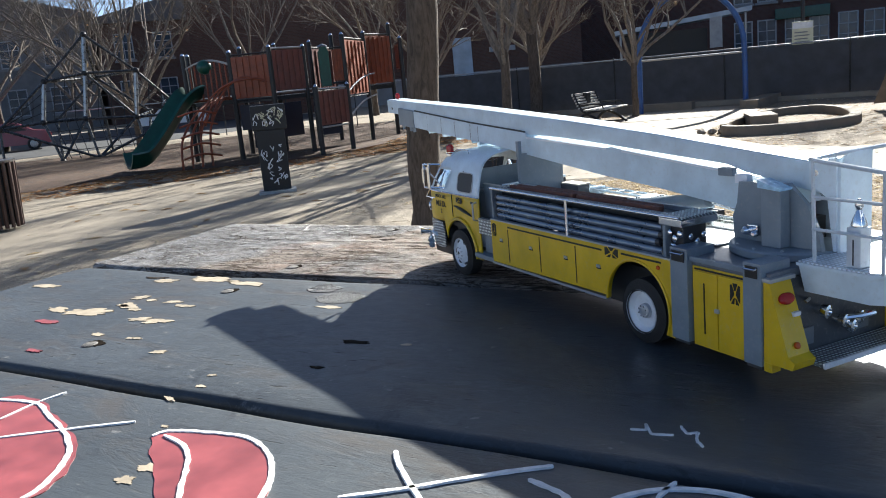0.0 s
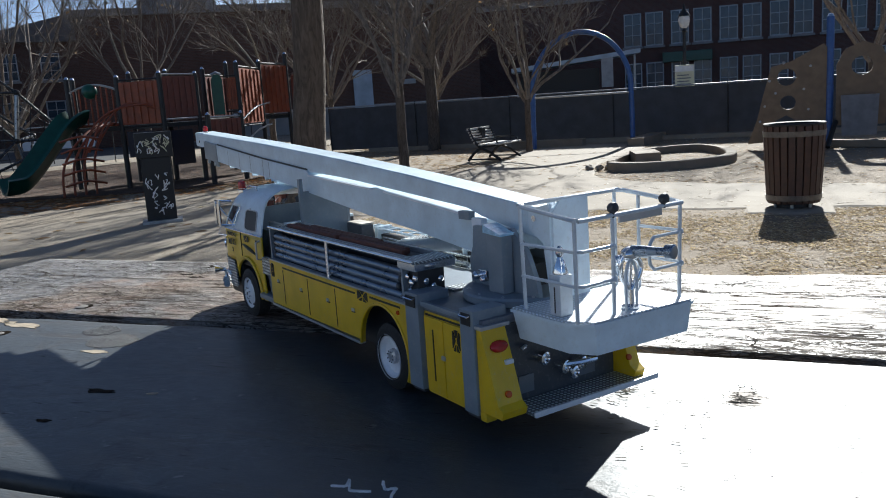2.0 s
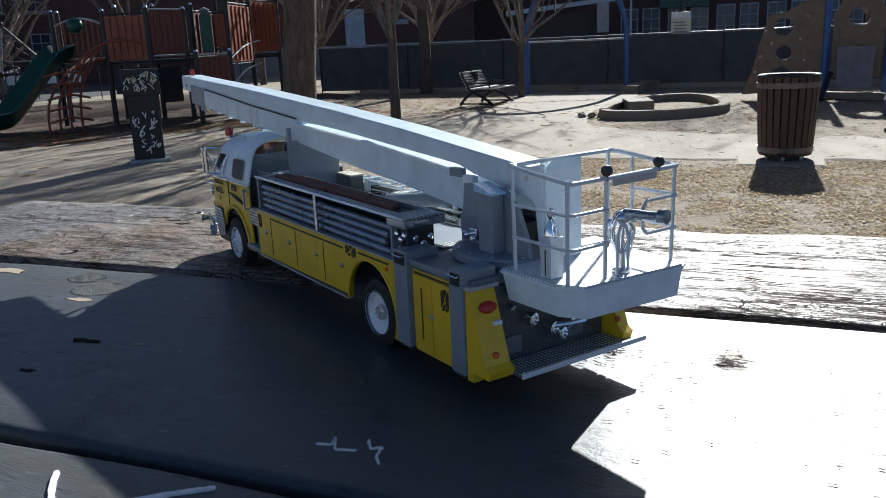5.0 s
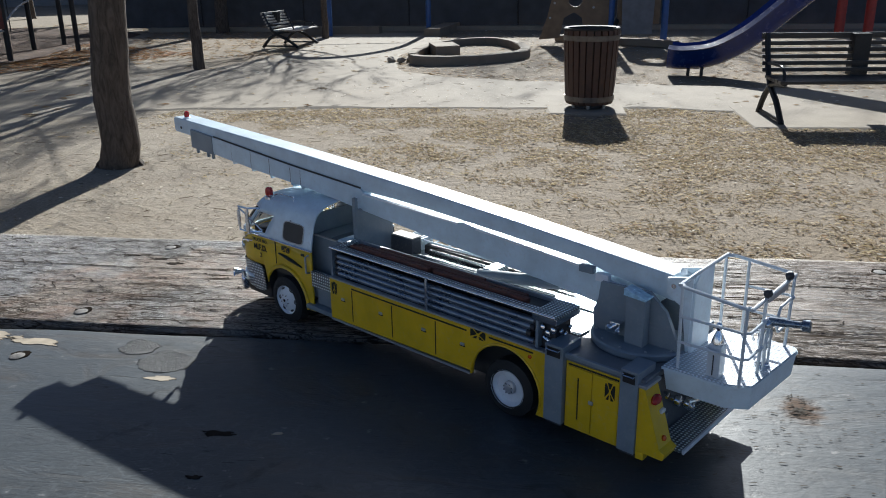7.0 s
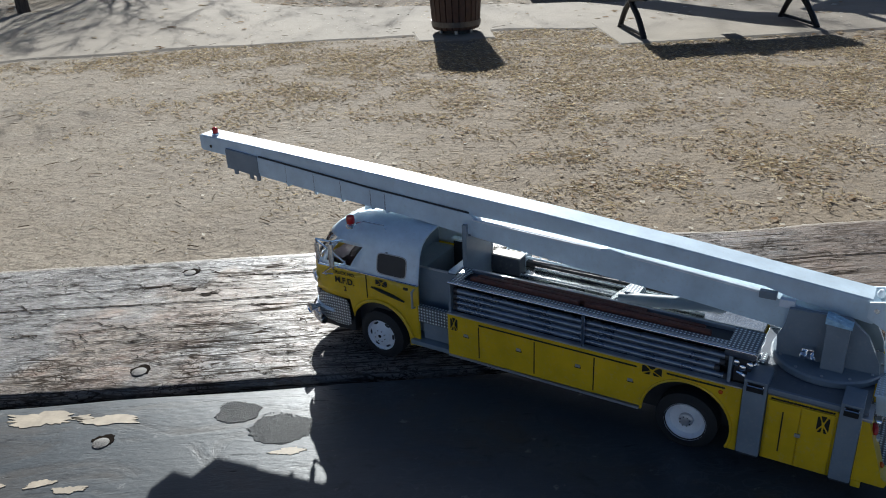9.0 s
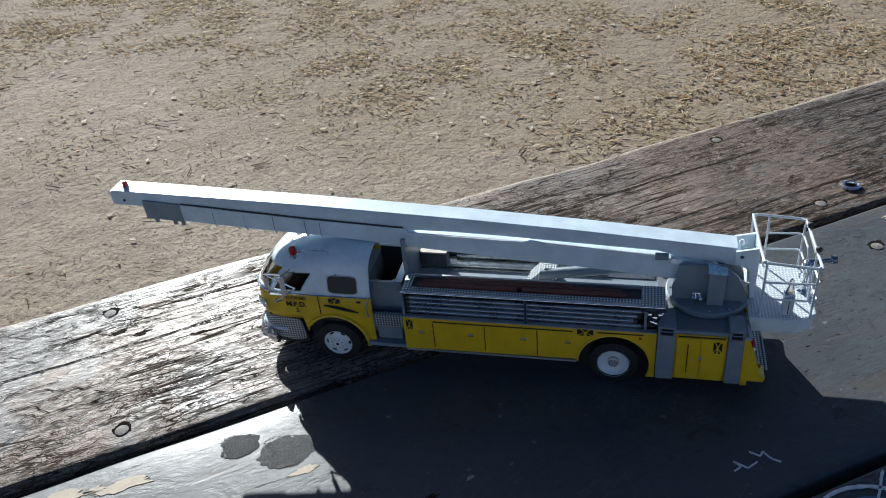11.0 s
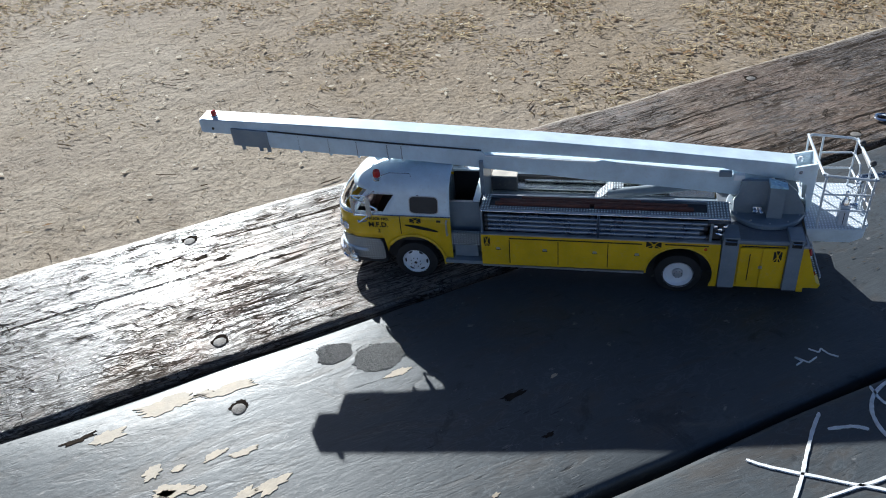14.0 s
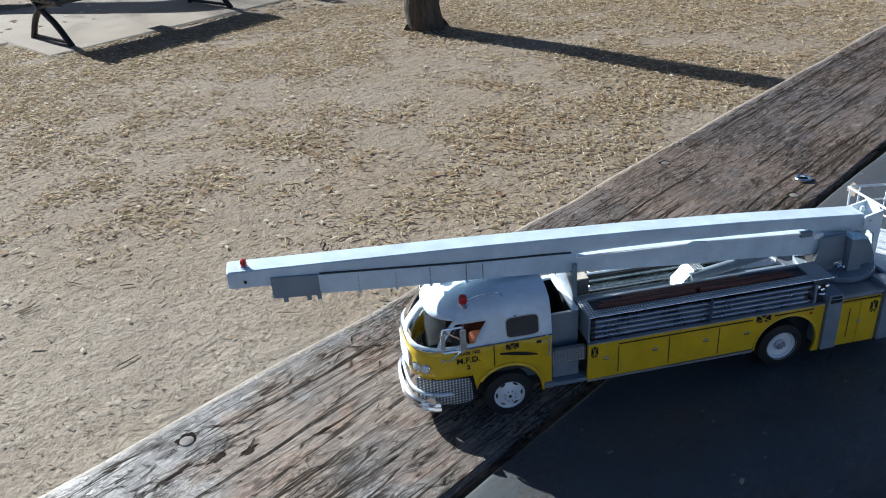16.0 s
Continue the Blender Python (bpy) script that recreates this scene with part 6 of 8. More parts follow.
# ---- bare trees ----
def build_tree(x, y, r, height, fork, spread, seed, label, leaves=0, turns=4, lean=(0, 0)):
    """Tapered trunk, limbs and a crown of many bare twigs."""
    rnd = random.Random(seed)
    t = thing("bare_tree", x, y, -0.02, 0, label, "tree")
    tb, cb, lb = bmesh.new(), bmesh.new(), bmesh.new()

    def grow(bm, p, d, length, rad, depth, seg):
        pts, rs = [p], [rad]
        steps = 5 if depth > 1 else 3
        q = p
        for s in range(steps):
            d = (d + Vector((rnd.gauss(0, 0.13), rnd.gauss(0, 0.13), rnd.gauss(0.05, 0.08)))).normalized()
            q = q + d * (length / steps)
            pts.append(q)
            rs.append(rad * (1 - 0.55 * (s + 1) / steps))
        add_tube(bm, pts, rs, seg)
        return pts, rs, d

    base = [(0, 0, -0.05), (0, 0, 0.06), (lean[0] * 0.3, lean[1] * 0.3, fork * 0.4), (lean[0], lean[1], fork)]
    pts = smooth_loop(base, 6)
    n = len(pts)
    rs = [r * (1.28 - 0.28 * min(1, i / 4) - 0.30 * i / n) for i in range(n)]
    pts = [p + Vector((0.25 * r * noise.noise(Vector((seed, i * 0.35, 0))), 0.25 * r * noise.noise(Vector((seed, i * 0.35, 9))), 0)) for i, p in enumerate(pts)]
    add_tube(tb, pts, rs, 18)
    top, rad = pts[-1], rs[-1]
    stack = []
    for k in range(turns + 1):
        a = 2 * math.pi * (k + rnd.random() * 0.6) / (turns + 1)
        d = Vector((math.cos(a) * spread, math.sin(a) * spread, 1.0 if k else 2.5)).normalized()
        stack.append((top - Vector((0, 0, rnd.random() * fork * 0.2)), d, (height - fork) * rnd.uniform(0.5, 0.75), rad * rnd.uniform(0.5, 0.75), 4))
    while stack:
        p, d, length, rad, depth = stack.pop()
        pts, rs, dd = grow(cb, p, d, length, rad, depth, 7 if depth >= 3 else 4 if depth >= 2 else 3)
        if depth > 0:
            kids = {4: 4, 3: 4, 2: 6, 1: 7}[depth]
            for k in range(kids):
                i = rnd.randint(1, len(pts) - 1) if k else len(pts) - 1
                side = Vector((rnd.gauss(0, 1), rnd.gauss(0, 1), rnd.gauss(0.25, 0.6))).normalized()
                nd = (dd * 0.9 + side * (0.75 if k else 0.35)).normalized()
                stack.append((pts[i], nd, length * rnd.uniform(0.45, 0.72), max(0.0035, rs[i] * rnd.uniform(0.5, 0.8)), depth - 1))
        elif leaves and rnd.random() < leaves * 0.3:
            for _ in range(3):
                q = pts[-1] + Vector((rnd.gauss(0, 0.06), rnd.gauss(0, 0.06), rnd.gauss(0, 0.06)))
                a, b = Vector((rnd.gauss(0, 1), rnd.gauss(0, 1), rnd.gauss(0, 1))).normalized() * 0.035, Vector((rnd.gauss(0, 1), rnd.gauss(0, 1), rnd.gauss(0, 1))).normalized() * 0.03
                lb.faces.new([lb.verts.new(q + a), lb.verts.new(q + b), lb.verts.new(q - a), lb.verts.new(q - b)])
    part("trunk", tb, M_BARK, t, "rough grey-brown trunk")
    part("crown", cb, M_BARK2, t, "bare twiggy crown")
    if leaves:
        part("dry_leaves", lb, M_LEAF, t, smooth=False)
    else:
        lb.free()
    return t


BARE = "bare winter tree with a rough grey-brown trunk on soil"
build_tree(-4.28, 1.82, 0.125, 6.2, 2.3, 0.75, 11, "bare park tree with a stout straight trunk on soil", lean=(0.10, 0.14))
build_tree(-8.40, 4.95, 0.075, 4.6, 1.25, 0.65, 12, BARE, 0, 6)
build_tree(-13.4, 8.60, 0.14, 6.5, 1.9, 0.8, 13, BARE, 0.04, 7)
build_tree(-10.55, 8.72, 0.065, 3.8, 0.95, 0.8, 14, BARE, 0.03, 7)
build_tree(-17.2, 11.2, 0.09, 5.2, 1.2, 1.1, 31, BARE, 0, 7)
build_tree(-19.5, 9.3, 0.10, 5.5, 1.2, 1.1, 32, BARE, 0, 7)
build_tree(0.70, 4.93, 0.135, 6.0, 2.4, 0.7, 15, "bare park tree with a thick trunk beside the path")
build_tree(-18.9, 4.4, 0.085, 6.0, 1.5, 0.8, 17, BARE, 0.02, 5)
build_tree(-22.5, 8.8, 0.11, 6.5, 1.6, 0.8, 19, BARE, 0.02, 5)
build_tree(-26.0, -1.2, 0.13, 7.0, 1.6, 0.9, 21, BARE, 0, 6)
build_tree(-27.5, 1.2, 0.11, 6.6, 1.1, 0.9, 24, BARE, 0.02, 6)
build_tree(-21.0, 1.9, 0.095, 7.2, 0.9, 0.95, 29, BARE, 0.02, 9)
build_tree(-9.5, 17.5, 0.12, 5.5, 1.4, 0.9, 22, BARE, 0.2)
build_tree(-5.0, 17.5, 0.13, 6.0, 1.4, 0.9, 23, BARE, 0.2)


# ---- play equipment ----
def add_trough(bm, line, half, high, thick=0.02):
    """An open slide chute along a line."""
    rings = []
    pts = [Vector(p) for p in line]
    for i, p in enumerate(pts):
        d = (pts[min(i + 1, len(pts) - 1)] - pts[max(i - 1, 0)]).normalized()
        s = d.cross(Vector((0, 0, 1))).normalized()
        u = s.cross(d).normalized()
        sec = []
        for a in np.linspace(-1, 1, 9):
            sec.append(p + s * half * a + u * high * (abs(a) ** 2.6))
        sec.append(p + s * (half + thick * 2.4) + u * (high - thick))
        for a in np.linspace(1, -1, 9):
            sec.append(p + s * (half + thick) * a + u * (high * (abs(a) ** 2.6) - thick * 1.8))
        sec.append(p - s * (half + thick * 2.4) + u * (high - thick))
        rings.append([bm.verts.new(v) for v in sec])
    n = len(rings[0])
    for a, b in zip(rings, rings[1:]):
        for k in range(n):
            bm.faces.new((a[k], a[(k + 1) % n], b[(k + 1) % n], b[k]))
    bm.faces.new(rings[0])
    bm.faces.new(rings[-1][::-1])
    return bm


def add_panel(bm, origin, along, outline, holes, thick):
    """An upright sheet with holes: outline and holes in (along, z)."""
    along = Vector(along).normalized()
    n = along.cross(Vector((0, 0, 1)))
    o = Vector(origin)
    edges = []
    for loop in [outline] + holes:
        vs = [bm.verts.new(o + along * a + Vector((0, 0, z))) for a, z in loop]
        edges += [bm.edges.new((vs[i], vs[(i + 1) % len(vs)])) for i in range(len(vs))]
    r = bmesh.ops.triangle_fill(bm, use_beauty=True, use_dissolve=False, edges=edges)
    faces = [g for g in r["geom"] if isinstance(g, bmesh.types.BMFace)]
    ex = bmesh.ops.extrude_face_region(bm, geom=faces)
    for v in [g for g in ex["geom"] if isinstance(g, bmesh.types.BMVert)]:
        v.co += n * thick
    return bm


def circle(a, z, r, n=20, sz=1.0):
    return [(a + r * math.cos(2 * math.pi * i / n), z + r * sz * math.sin(2 * math.pi * i / n)) for i in range(n)]


def capped_post(parent, x, y, top, r, mat, cap=True):
    p = part("post", rodm((x, y, -0.05), (x, y, top), r, seg=14), mat, parent)
    if cap:
        part("post_cap", lathem([(r * 0.9, 0), (r * 0.7, r * 0.5), (r * 0.45, r * 0.8), (r * 0.1, r * 0.95)], (x, y, top), (0, 0, 1), 14), M_CHROME, p, "bright metal post cap")
    return p


# climbing frame with green slide
play = thing("play_tower", -12.2, 3.4, 0, 0, "dark climbing frame with orange panels and a green slide", "play equipment")
ox, oy = -12.2, 3.4
POST = {"a": (-12.69, 1.83, 1.63), "b": (-11.99, 2.38, 1.60), "c": (-11.60, 2.88, 1.62), "d": (-11.85, 3.47, 1.61), "e": (-11.01, 3.33, 0.99), "e2": (-11.32, 3.92, 0.99),
        "f": (-11.75, 4.08, 1.74), "g": (-12.70, 4.80, 1.80), "h": (-13.28, 5.52, 1.95), "i": (-12.05, 5.18, 1.64),
        "a2": (-13.55, 2.05, 1.66), "b2": (-13.00, 2.78, 1.70), "c2": (-12.65, 3.25, 1.70), "d2": (-12.85, 3.90, 1.72), "g2": (-13.60, 4.55, 1.85)}
for x, y, h in POST.values():
    capped_post(play, x - ox, y - oy, h, 0.037, M_IRON)
part("deck", prismm([(POST[k][0] - ox, POST[k][1] - oy) for k in ("a", "b", "c", "d", "f", "g", "h", "g2", "d2", "b2", "a2")], 0.85, 0.91, 'z'), M_IRON, play, "dark raised deck")


def between(p, q):
    a, b = (Vector((POST[k][0] - ox, POST[k][1] - oy, 0)) for k in (p, q))
    return a, b - a, (b - a).length


UP = Vector((0, 0, 1))


def play_panel(p, q, k0, k1, z0, z1, mat, label, rails=None, ribs=6):
    """An upright ribbed sheet between two posts, from k0 to k1 of the way, with tube rails above and below."""
    a, d, n = between(p, q)
    face = d.cross(UP).normalized()
    pn = part("panel", add_panel(bmesh.new(), a, d, [(n * k0 + 0.03, z0), (n * k1 - 0.03, z0), (n * k1 - 0.03, z1), (n * k0 + 0.03, z1)], [], 0.022), mat, play, label, smooth=False)
    for r in range(1, ribs):
        c = a + d * (k0 + (k1 - k0) * r / ribs) + face * 0.030
        part("panel_rib", rodm(c + UP * (z0 + 0.02), c + UP * (z1 - 0.02), 0.010, seg=6), mat, pn)
    for z in (z0 - 0.03, z1 + 0.03):
        part("panel_rail", tubem([a + d * k0 + UP * z, a + d * k1 + UP * z], 0.013, 8), rails or M_IRON, pn)


M_PMAROON = plain("maroon_plastic", (0.16, 0.045, 0.032), 0.5, 0.0, 9, 0.3)
play_panel("b", "c", 0, 1, 0.92, 1.52, M_PORANGE, "orange plastic panel")
play_panel("c", "d", 0, 1, 0.99, 1.57, M_PMAROON, "dark red plastic panel with steel rails", M_STEEL)
play_panel("e", "e2", 0, 1, 0.43, 0.92, M_PMAROON, "low dark red plastic panel with steel rails", M_STEEL)
play_panel("d", "f", 0.66, 1, 1.05, 1.52, M_PORANGE, "orange plastic panel", ribs=4)
play_panel("f", "g", 0, 1, 0.82, 1.66, M_PORANGE, "tall orange plastic panel")
play_panel("g", "h", 0, 1, 0.95, 1.75, M_PORANGE, "tall orange plastic panel")
play_panel("h", "i", 0.55, 1, 1.15, 1.55, M_PORANGE, "orange plastic panel", ribs=4)
play_panel("b2", "c2", 0, 1, 0.95, 1.5, M_PMAROON, "dark red plastic panel")
play_panel("d2", "g2", 0, 1, 0.95, 1.6, M_PMAROON, "dark red plastic panel")
# barred gate above the slide, with a green dome
a, d, n = between("a", "b")
for r in range(1, 9):
    part("gate_bar", rodm(a + d * (r / 9) + UP * 0.93, a + d * (r / 9) + UP * (1.42 + 0.10 * math.sin(math.pi * r / 9)), 0.014, seg=6), M_PORANGE, play)
part("gate_rail", tubem([a + d * k + UP * (1.42 + 0.10 * math.sin(math.pi * k)) for k in np.linspace(0, 1, 12)], 0.016, 8), M_STEEL, play)
part("gate_rail", tubem([a + UP * 0.93, a + d + UP * 0.93], 0.016, 8), M_PORANGE, play)
part("dome_window", lathem([(0.11, 0), (0.105, 0.05), (0.07, 0.09), (0.01, 0.11)], a + d * 0.45 + UP * 1.43, (1, -0.6, 0), 20), M_PGREEN, play, "dark green round window")
a, d, n = between("d", "f")
part("green_panel", add_panel(bmesh.new(), a, d, [(n * 0.36, 0.98), (n * 0.62, 0.98), (n * 0.62, 1.50), (n * 0.55, 1.57), (n * 0.43, 1.57), (n * 0.36, 1.50)], [], 0.05), M_PGREEN, play, "green plastic panel", smooth=False)
part("panel_cap", tubem([a + d * 0.38 + UP * 1.57, a + d * 0.49 + UP * 1.60, a + d * 0.60 + UP * 1.57], 0.024, 8), M_STEEL, play, "bright steel cap")
chute = smooth_loop([(-12.60, 1.93, 0.98), (-12.52, 1.80, 0.93), (-12.42, 1.56, 0.68), (-12.30, 1.28, 0.36), (-12.20, 1.04, 0.14), (-12.15, 0.86, 0.10), (-12.13, 0.76, 0.10)], 6)
part("green_slide", add_trough(bmesh.new(), [(p.x - ox, p.y - oy, p.z) for p in chute], 0.22, 0.20), M_PGREEN, play, "dark green plastic slide")
for k in range(4):
    u = 0.14 * k
    pts = smooth_loop([(-11.55 - ox, 1.42 + u - oy, 0.0), (-11.58 - ox, 1.47 + u - oy, 0.40 + 0.05 * k), (-11.72 - ox, 1.72 + u - oy, 0.74 + 0.06 * k), (-12.05 - ox, 2.05 + u * 0.6 - oy, 0.95)], 6)
    part("climber_tube", tubem(pts, 0.017, 8), M_PORANGE, play)
for k in range(5):
    z = 0.15 + 0.15 * k
    part("climber_rung", tubem(smooth_loop([(-11.57 - ox, 1.46 - oy, z), (-11.40 - ox, 1.70 - oy, z + 0.06), (-11.52 - ox, 1.98 - oy, z)], 5), 0.015, 8), M_PORANGE, play)
for k in range(3):
    u = 0.10 * k
    pts = smooth_loop([(-11.60 - ox, 1.72 + u - oy, 0.50 + 0.08 * k), (-11.62 - ox, 1.92 + u - oy, 0.92 + 0.04 * k), (-11.55 - ox, 2.22 + u - oy, 1.14 + 0.04 * k), (-11.45 - ox, 2.66 + u * 0.5 - oy, 1.20 - 0.04 * k)], 6)
    part("climber_tube", tubem(pts, 0.014, 8), M_PORANGE, play)
for z0, z1 in ((0.86, 1.12), (0.50, 0.78)):
    a, q = Vector((POST["e2"][0] - ox, POST["e2"][1] - oy, z0)), Vector((POST["i"][0] - ox, POST["i"][1] - oy - 0.5, z1))
    part("hand_rail", tubem(smooth_loop([a, a.lerp(q, 0.5) + UP * 0.06, q], 6), 0.014, 8), M_STEEL, play)
part("landing", prismm([(-12.70 - ox, 1.80 - oy), (-12.30 - ox, 1.85 - oy), (-12.0 - ox, 2.36 - oy), (-13.0 - ox, 2.6 - oy)], 0.86, 0.91, 'z'), M_IRON, play)
for p, q, z0, z1 in (("c", "d", 0.30, 0.80), ("b", "c", 0.45, 0.82), ("b2", "c2", 0.1, 0.80), ("d", "f", 0.25, 0.80)):
    a, d, n = between(p, q)
    part("lower_panel", add_panel(bmesh.new(), a + d * 0.12, d, [(0, z0), (n * 0.6, z0), (n * 0.6, z1), (0, z1)], [], 0.03), M_PNAVY, play, "dark blue lower panel", smooth=False)

# rope and bar pyramid
net = thing("climbing_pyramid", -17.7, 0.7, 0, 0, "dark tubular climbing pyramid with slack ropes", "play equipment")
NODE = {"a": (0, 0.12, 2.43), "p": (0, 0.03, 1.68), "c": (0.07, 0.99, 1.66), "g": (-0.04, -0.74, 1.58), "b": (0, -0.10, 0.79), "d": (0.06, 0.87, 0.73), "e": (-0.04, -0.88, 0.79),
        "h": (0.15, -0.66, 0.0), "i": (0.25, 0.02, 0.0), "j": (0.20, 0.98, 0.0), "r": (0.15, 1.84, 0.71), "s": (0.25, 1.9, 0.0), "l": (0.0, -1.67, 0.74), "o": (0.1, -1.7, 0.0),
        "k": (-1.2, 0.3, 1.62), "m": (-1.2, 0.4, 0.0), "n": (-1.1, 1.3, 0.8), "q": (-1.1, -0.6, 0.8)}
# stouter uprights, given a paler metal to stand for the sun on them
STOUT = ("ap", "pb", "cd", "ge")
for e in ("ap", "pb", "cd", "ge", "ag", "ac", "pc", "gp", "bd", "be", "pd", "cr", "dr", "el", "gl", "bh", "bi", "eh", "di", "dj", "rs", "lo", "ak", "kc", "kg", "kp", "km", "kn", "kq", "nd", "qb", "nj", "qh", "be", "ri", "li"):
    part("bar", rodm(NODE[e[0]], NODE[e[1]], 0.042 if e in STOUT else 0.027, seg=8), M_STEEL_SUNLIT if e in STOUT else M_BAR, net)
for k in NODE:
    bm = bmesh.new()
    bmesh.ops.create_icosphere(bm, subdivisions=2, radius=0.065, matrix=Matrix.Translation(NODE[k]))
    part("joint", bm, M_IRON, net)
for q in ("gpeb", "pcbd", "crdr", "ebhi", "bdij", "glel"):
    a, b, c, d = (Vector(NODE[k]) for k in q)
    for k in (0.25, 0.5, 0.75):
        part("rope", rodm(a.lerp(b, k), c.lerp(d, k), 0.008, seg=5), M_IRON, net)
        part("rope", rodm(a.lerp(c, k), b.lerp(d, k), 0.008, seg=5), M_IRON, net)

# graffiti-covered notice post
post = thing("notice_post", -7.42, 1.67, 0.02, 75, "black boxy notice post covered in scrawled marks", "notice post")
part("column", boxm(-0.135, 0.135, -0.06, 0.06, -0.02, 0.60, bevel=0.008), M_IRON, post)
part("head", boxm(-0.165, 0.165, -0.07, 0.07, 0.60, 0.84, bevel=0.01), M_IRON, post)
part("foot_plate", boxm(-0.18, 0.18, -0.12, 0.12, -0.02, 0.015, bevel=0.004), M_STEEL, post)
rnd = random.Random(5)
for k in range(44):
    hi = k > 20
    z = rnd.uniform(0.63, 0.81) if hi else rnd.uniform(0.08, 0.42)
    x = rnd.uniform(-0.13, 0.13) if hi else rnd.uniform(-0.11, 0.11)
    yy = -0.0745 if hi else -0.0645
    pts = [(x + rnd.uniform(-0.03, 0.03), yy, z + rnd.uniform(-0.04, 0.04)) for _ in range(4)]
    part("scrawl", tubem(smooth_loop(pts, 4), 0.0042, 5), M_SIGN if hi and k % 3 else M_CHALK, post)

# second litter bin by the far path
bin2 = thing("litter_bin", -7.6, -0.78, 0.006, 0, "brown slatted litter bin by the path", "litter bin")
part("liner", lathem([(0.13, 0.05), (0.16, 0.06), (0.18, 0.58), (0.13, 0.58)], (0, 0, 0), (0, 0, 1), 20), M_BLACK, bin2)
for k in range(20):
    a = 2 * math.pi * k / 20
    part("slat", rodm((0.175 * math.cos(a), 0.175 * math.sin(a), 0.03), (0.195 * math.cos(a), 0.195 * math.sin(a), 0.6), 0.018, seg=6), M_SLAT_BROWN, bin2)
part("rim", lathem([(0.13, 0.59), (0.21, 0.59), (0.212, 0.61), (0.13, 0.61)], (0, 0, 0), (0, 0, 1), 24), M_BAND, bin2)

# climbing wall, posts and blue slide
wall = thing("climbing_wall", -6.9, 9.75, 0, 0, "tan climbing wall with round holes beside blue posts", "play equipment")
wall.scale = (1, 1, 0.955)
al = (0.83, 0.56, 0)
part("panel", add_panel(bmesh.new(), (0, 0, 0), al, [(0.0, 0.08), (0.12, 0.42), (0.20, 0.78), (0.30, 1.18), (0.55, 1.24), (0.96, 1.46), (1.0, 1.40), (1.0, 0.10), (0.66, 0.10), (0.62, 0.40), (0.50, 0.48), (0.36, 0.40), (0.30, 0.10)], [circle(0.50, 1.02, 0.12), circle(0.52, 0.66, 0.10)], 0.04), M_PTAN, wall, "tan plastic climbing panel", smooth=False)
for k in range(8):
    a, z = ((0.22, 0.62), (0.36, 0.80), (0.72, 0.84), (0.80, 1.16), (0.46, 1.22), (0.28, 0.98), (0.78, 0.55), (0.16, 0.40))[k]
    p = Vector(al).normalized() * a + Vector((0, 0, z))
    part("hold", lathem([(0.026, 0), (0.028, 0.02), (0.012, 0.035)], p + Vector((0.02, -0.03, 0)) * 0.3, (0.56, -0.83, 0), 12), M_STEEL, wall)
q = Vector(al).normalized()
capped_post(wall, q.x * 1.04, q.y * 1.04, 1.82, 0.05, M_PBLUE2)
capped_post(wall, q.x * 1.80, q.y * 1.80, 1.55, 0.05, M_PBLUE2)
part("panel", add_panel(bmesh.new(), q * 1.10, al, [(0.02, 0.30), (0.62, 0.30), (0.64, 1.15), (0.56, 1.36), (0.34, 1.45), (0.12, 1.36), (0.02, 1.15)], [circle(0.33, 1.12, 0.13)], 0.04), M_PTAN, wall, "tan panel with a round hole", smooth=False)
part("panel", add_panel(bmesh.new(), q * 1.16 + Vector((0.06, -0.10, 0)), al, [(0.04, 0.16), (0.46, 0.16), (0.48, 0.72), (0.02, 0.72)], [], 0.04), M_PGREY, wall, "grey lower panel", smooth=False)
part("low_beam", boxm(-0.1, 1.9, 0.55, 0.70, 0.0, 0.10, bevel=0.01), M_KERB, wall)
part("prop", tubem([(0.92, 0.70, 0.45), (1.02, 0.30, 0.02)], 0.035, 8), M_IRON, wall)

slide = thing("blue_slide_tower", -2.6, 8.6, 0, 0, "blue plastic slide with red posts and blue panels", "play equipment")
sx, sy = -2.6, 8.6
line = smooth_loop([(-3.72, 7.66, 0.13), (-3.55, 7.73, 0.12), (-3.28, 7.86, 0.17), (-2.98, 8.02, 0.36), (-2.66, 8.20, 0.68), (-2.35, 8.38, 0.98), (-2.15, 8.5, 1.08)], 6)
part("slide_chute", add_trough(bmesh.new(), [(p.x - sx, p.y - sy, p.z) for p in line], 0.20, 0.19, 0.035), M_PBLUE, slide, "glossy dark blue slide chute")
for dx in (0.0, 0.12):
    part("slide_foot", rodm((-3.50 + dx - sx, 7.68 + dx * 0.5 - sy, -0.05), (-3.50 + dx - sx, 7.70 + dx * 0.5 - sy, 0.12), 0.018, seg=8), M_IRON, slide)
for x, y, m in ((-2.25, 8.35, M_PRED), (-1.95, 8.75, M_PRED), (-1.35, 8.10, M_PBLUE2), (-1.05, 8.55, M_PRED), (-0.5, 9.2, M_PBLUE2)):
    capped_post(slide, x - sx + 0.3, y - sy + 0.9, 1.9, 0.045, m)
part("deck", prismm([(-2.35 - sx + 0.35, 8.40 - sy + 0.35), (-1.0 - sx, 8.3 - sy + 0.35), (-0.7 - sx, 9.6 - sy), (-1.7 - sx, 9.9 - sy)], 0.98, 1.04, 'z'), M_IRON, slide)
part("panel", add_panel(bmesh.new(), (-1.55 - sx, 9.05 - sy, 0), (0.95, 0.3, 0), [(0, 0.05), (0.6, 0.05), (0.6, 1.6), (0, 1.6)], [], 0.03), M_PBLUE2, slide, "blue side panel", smooth=False)
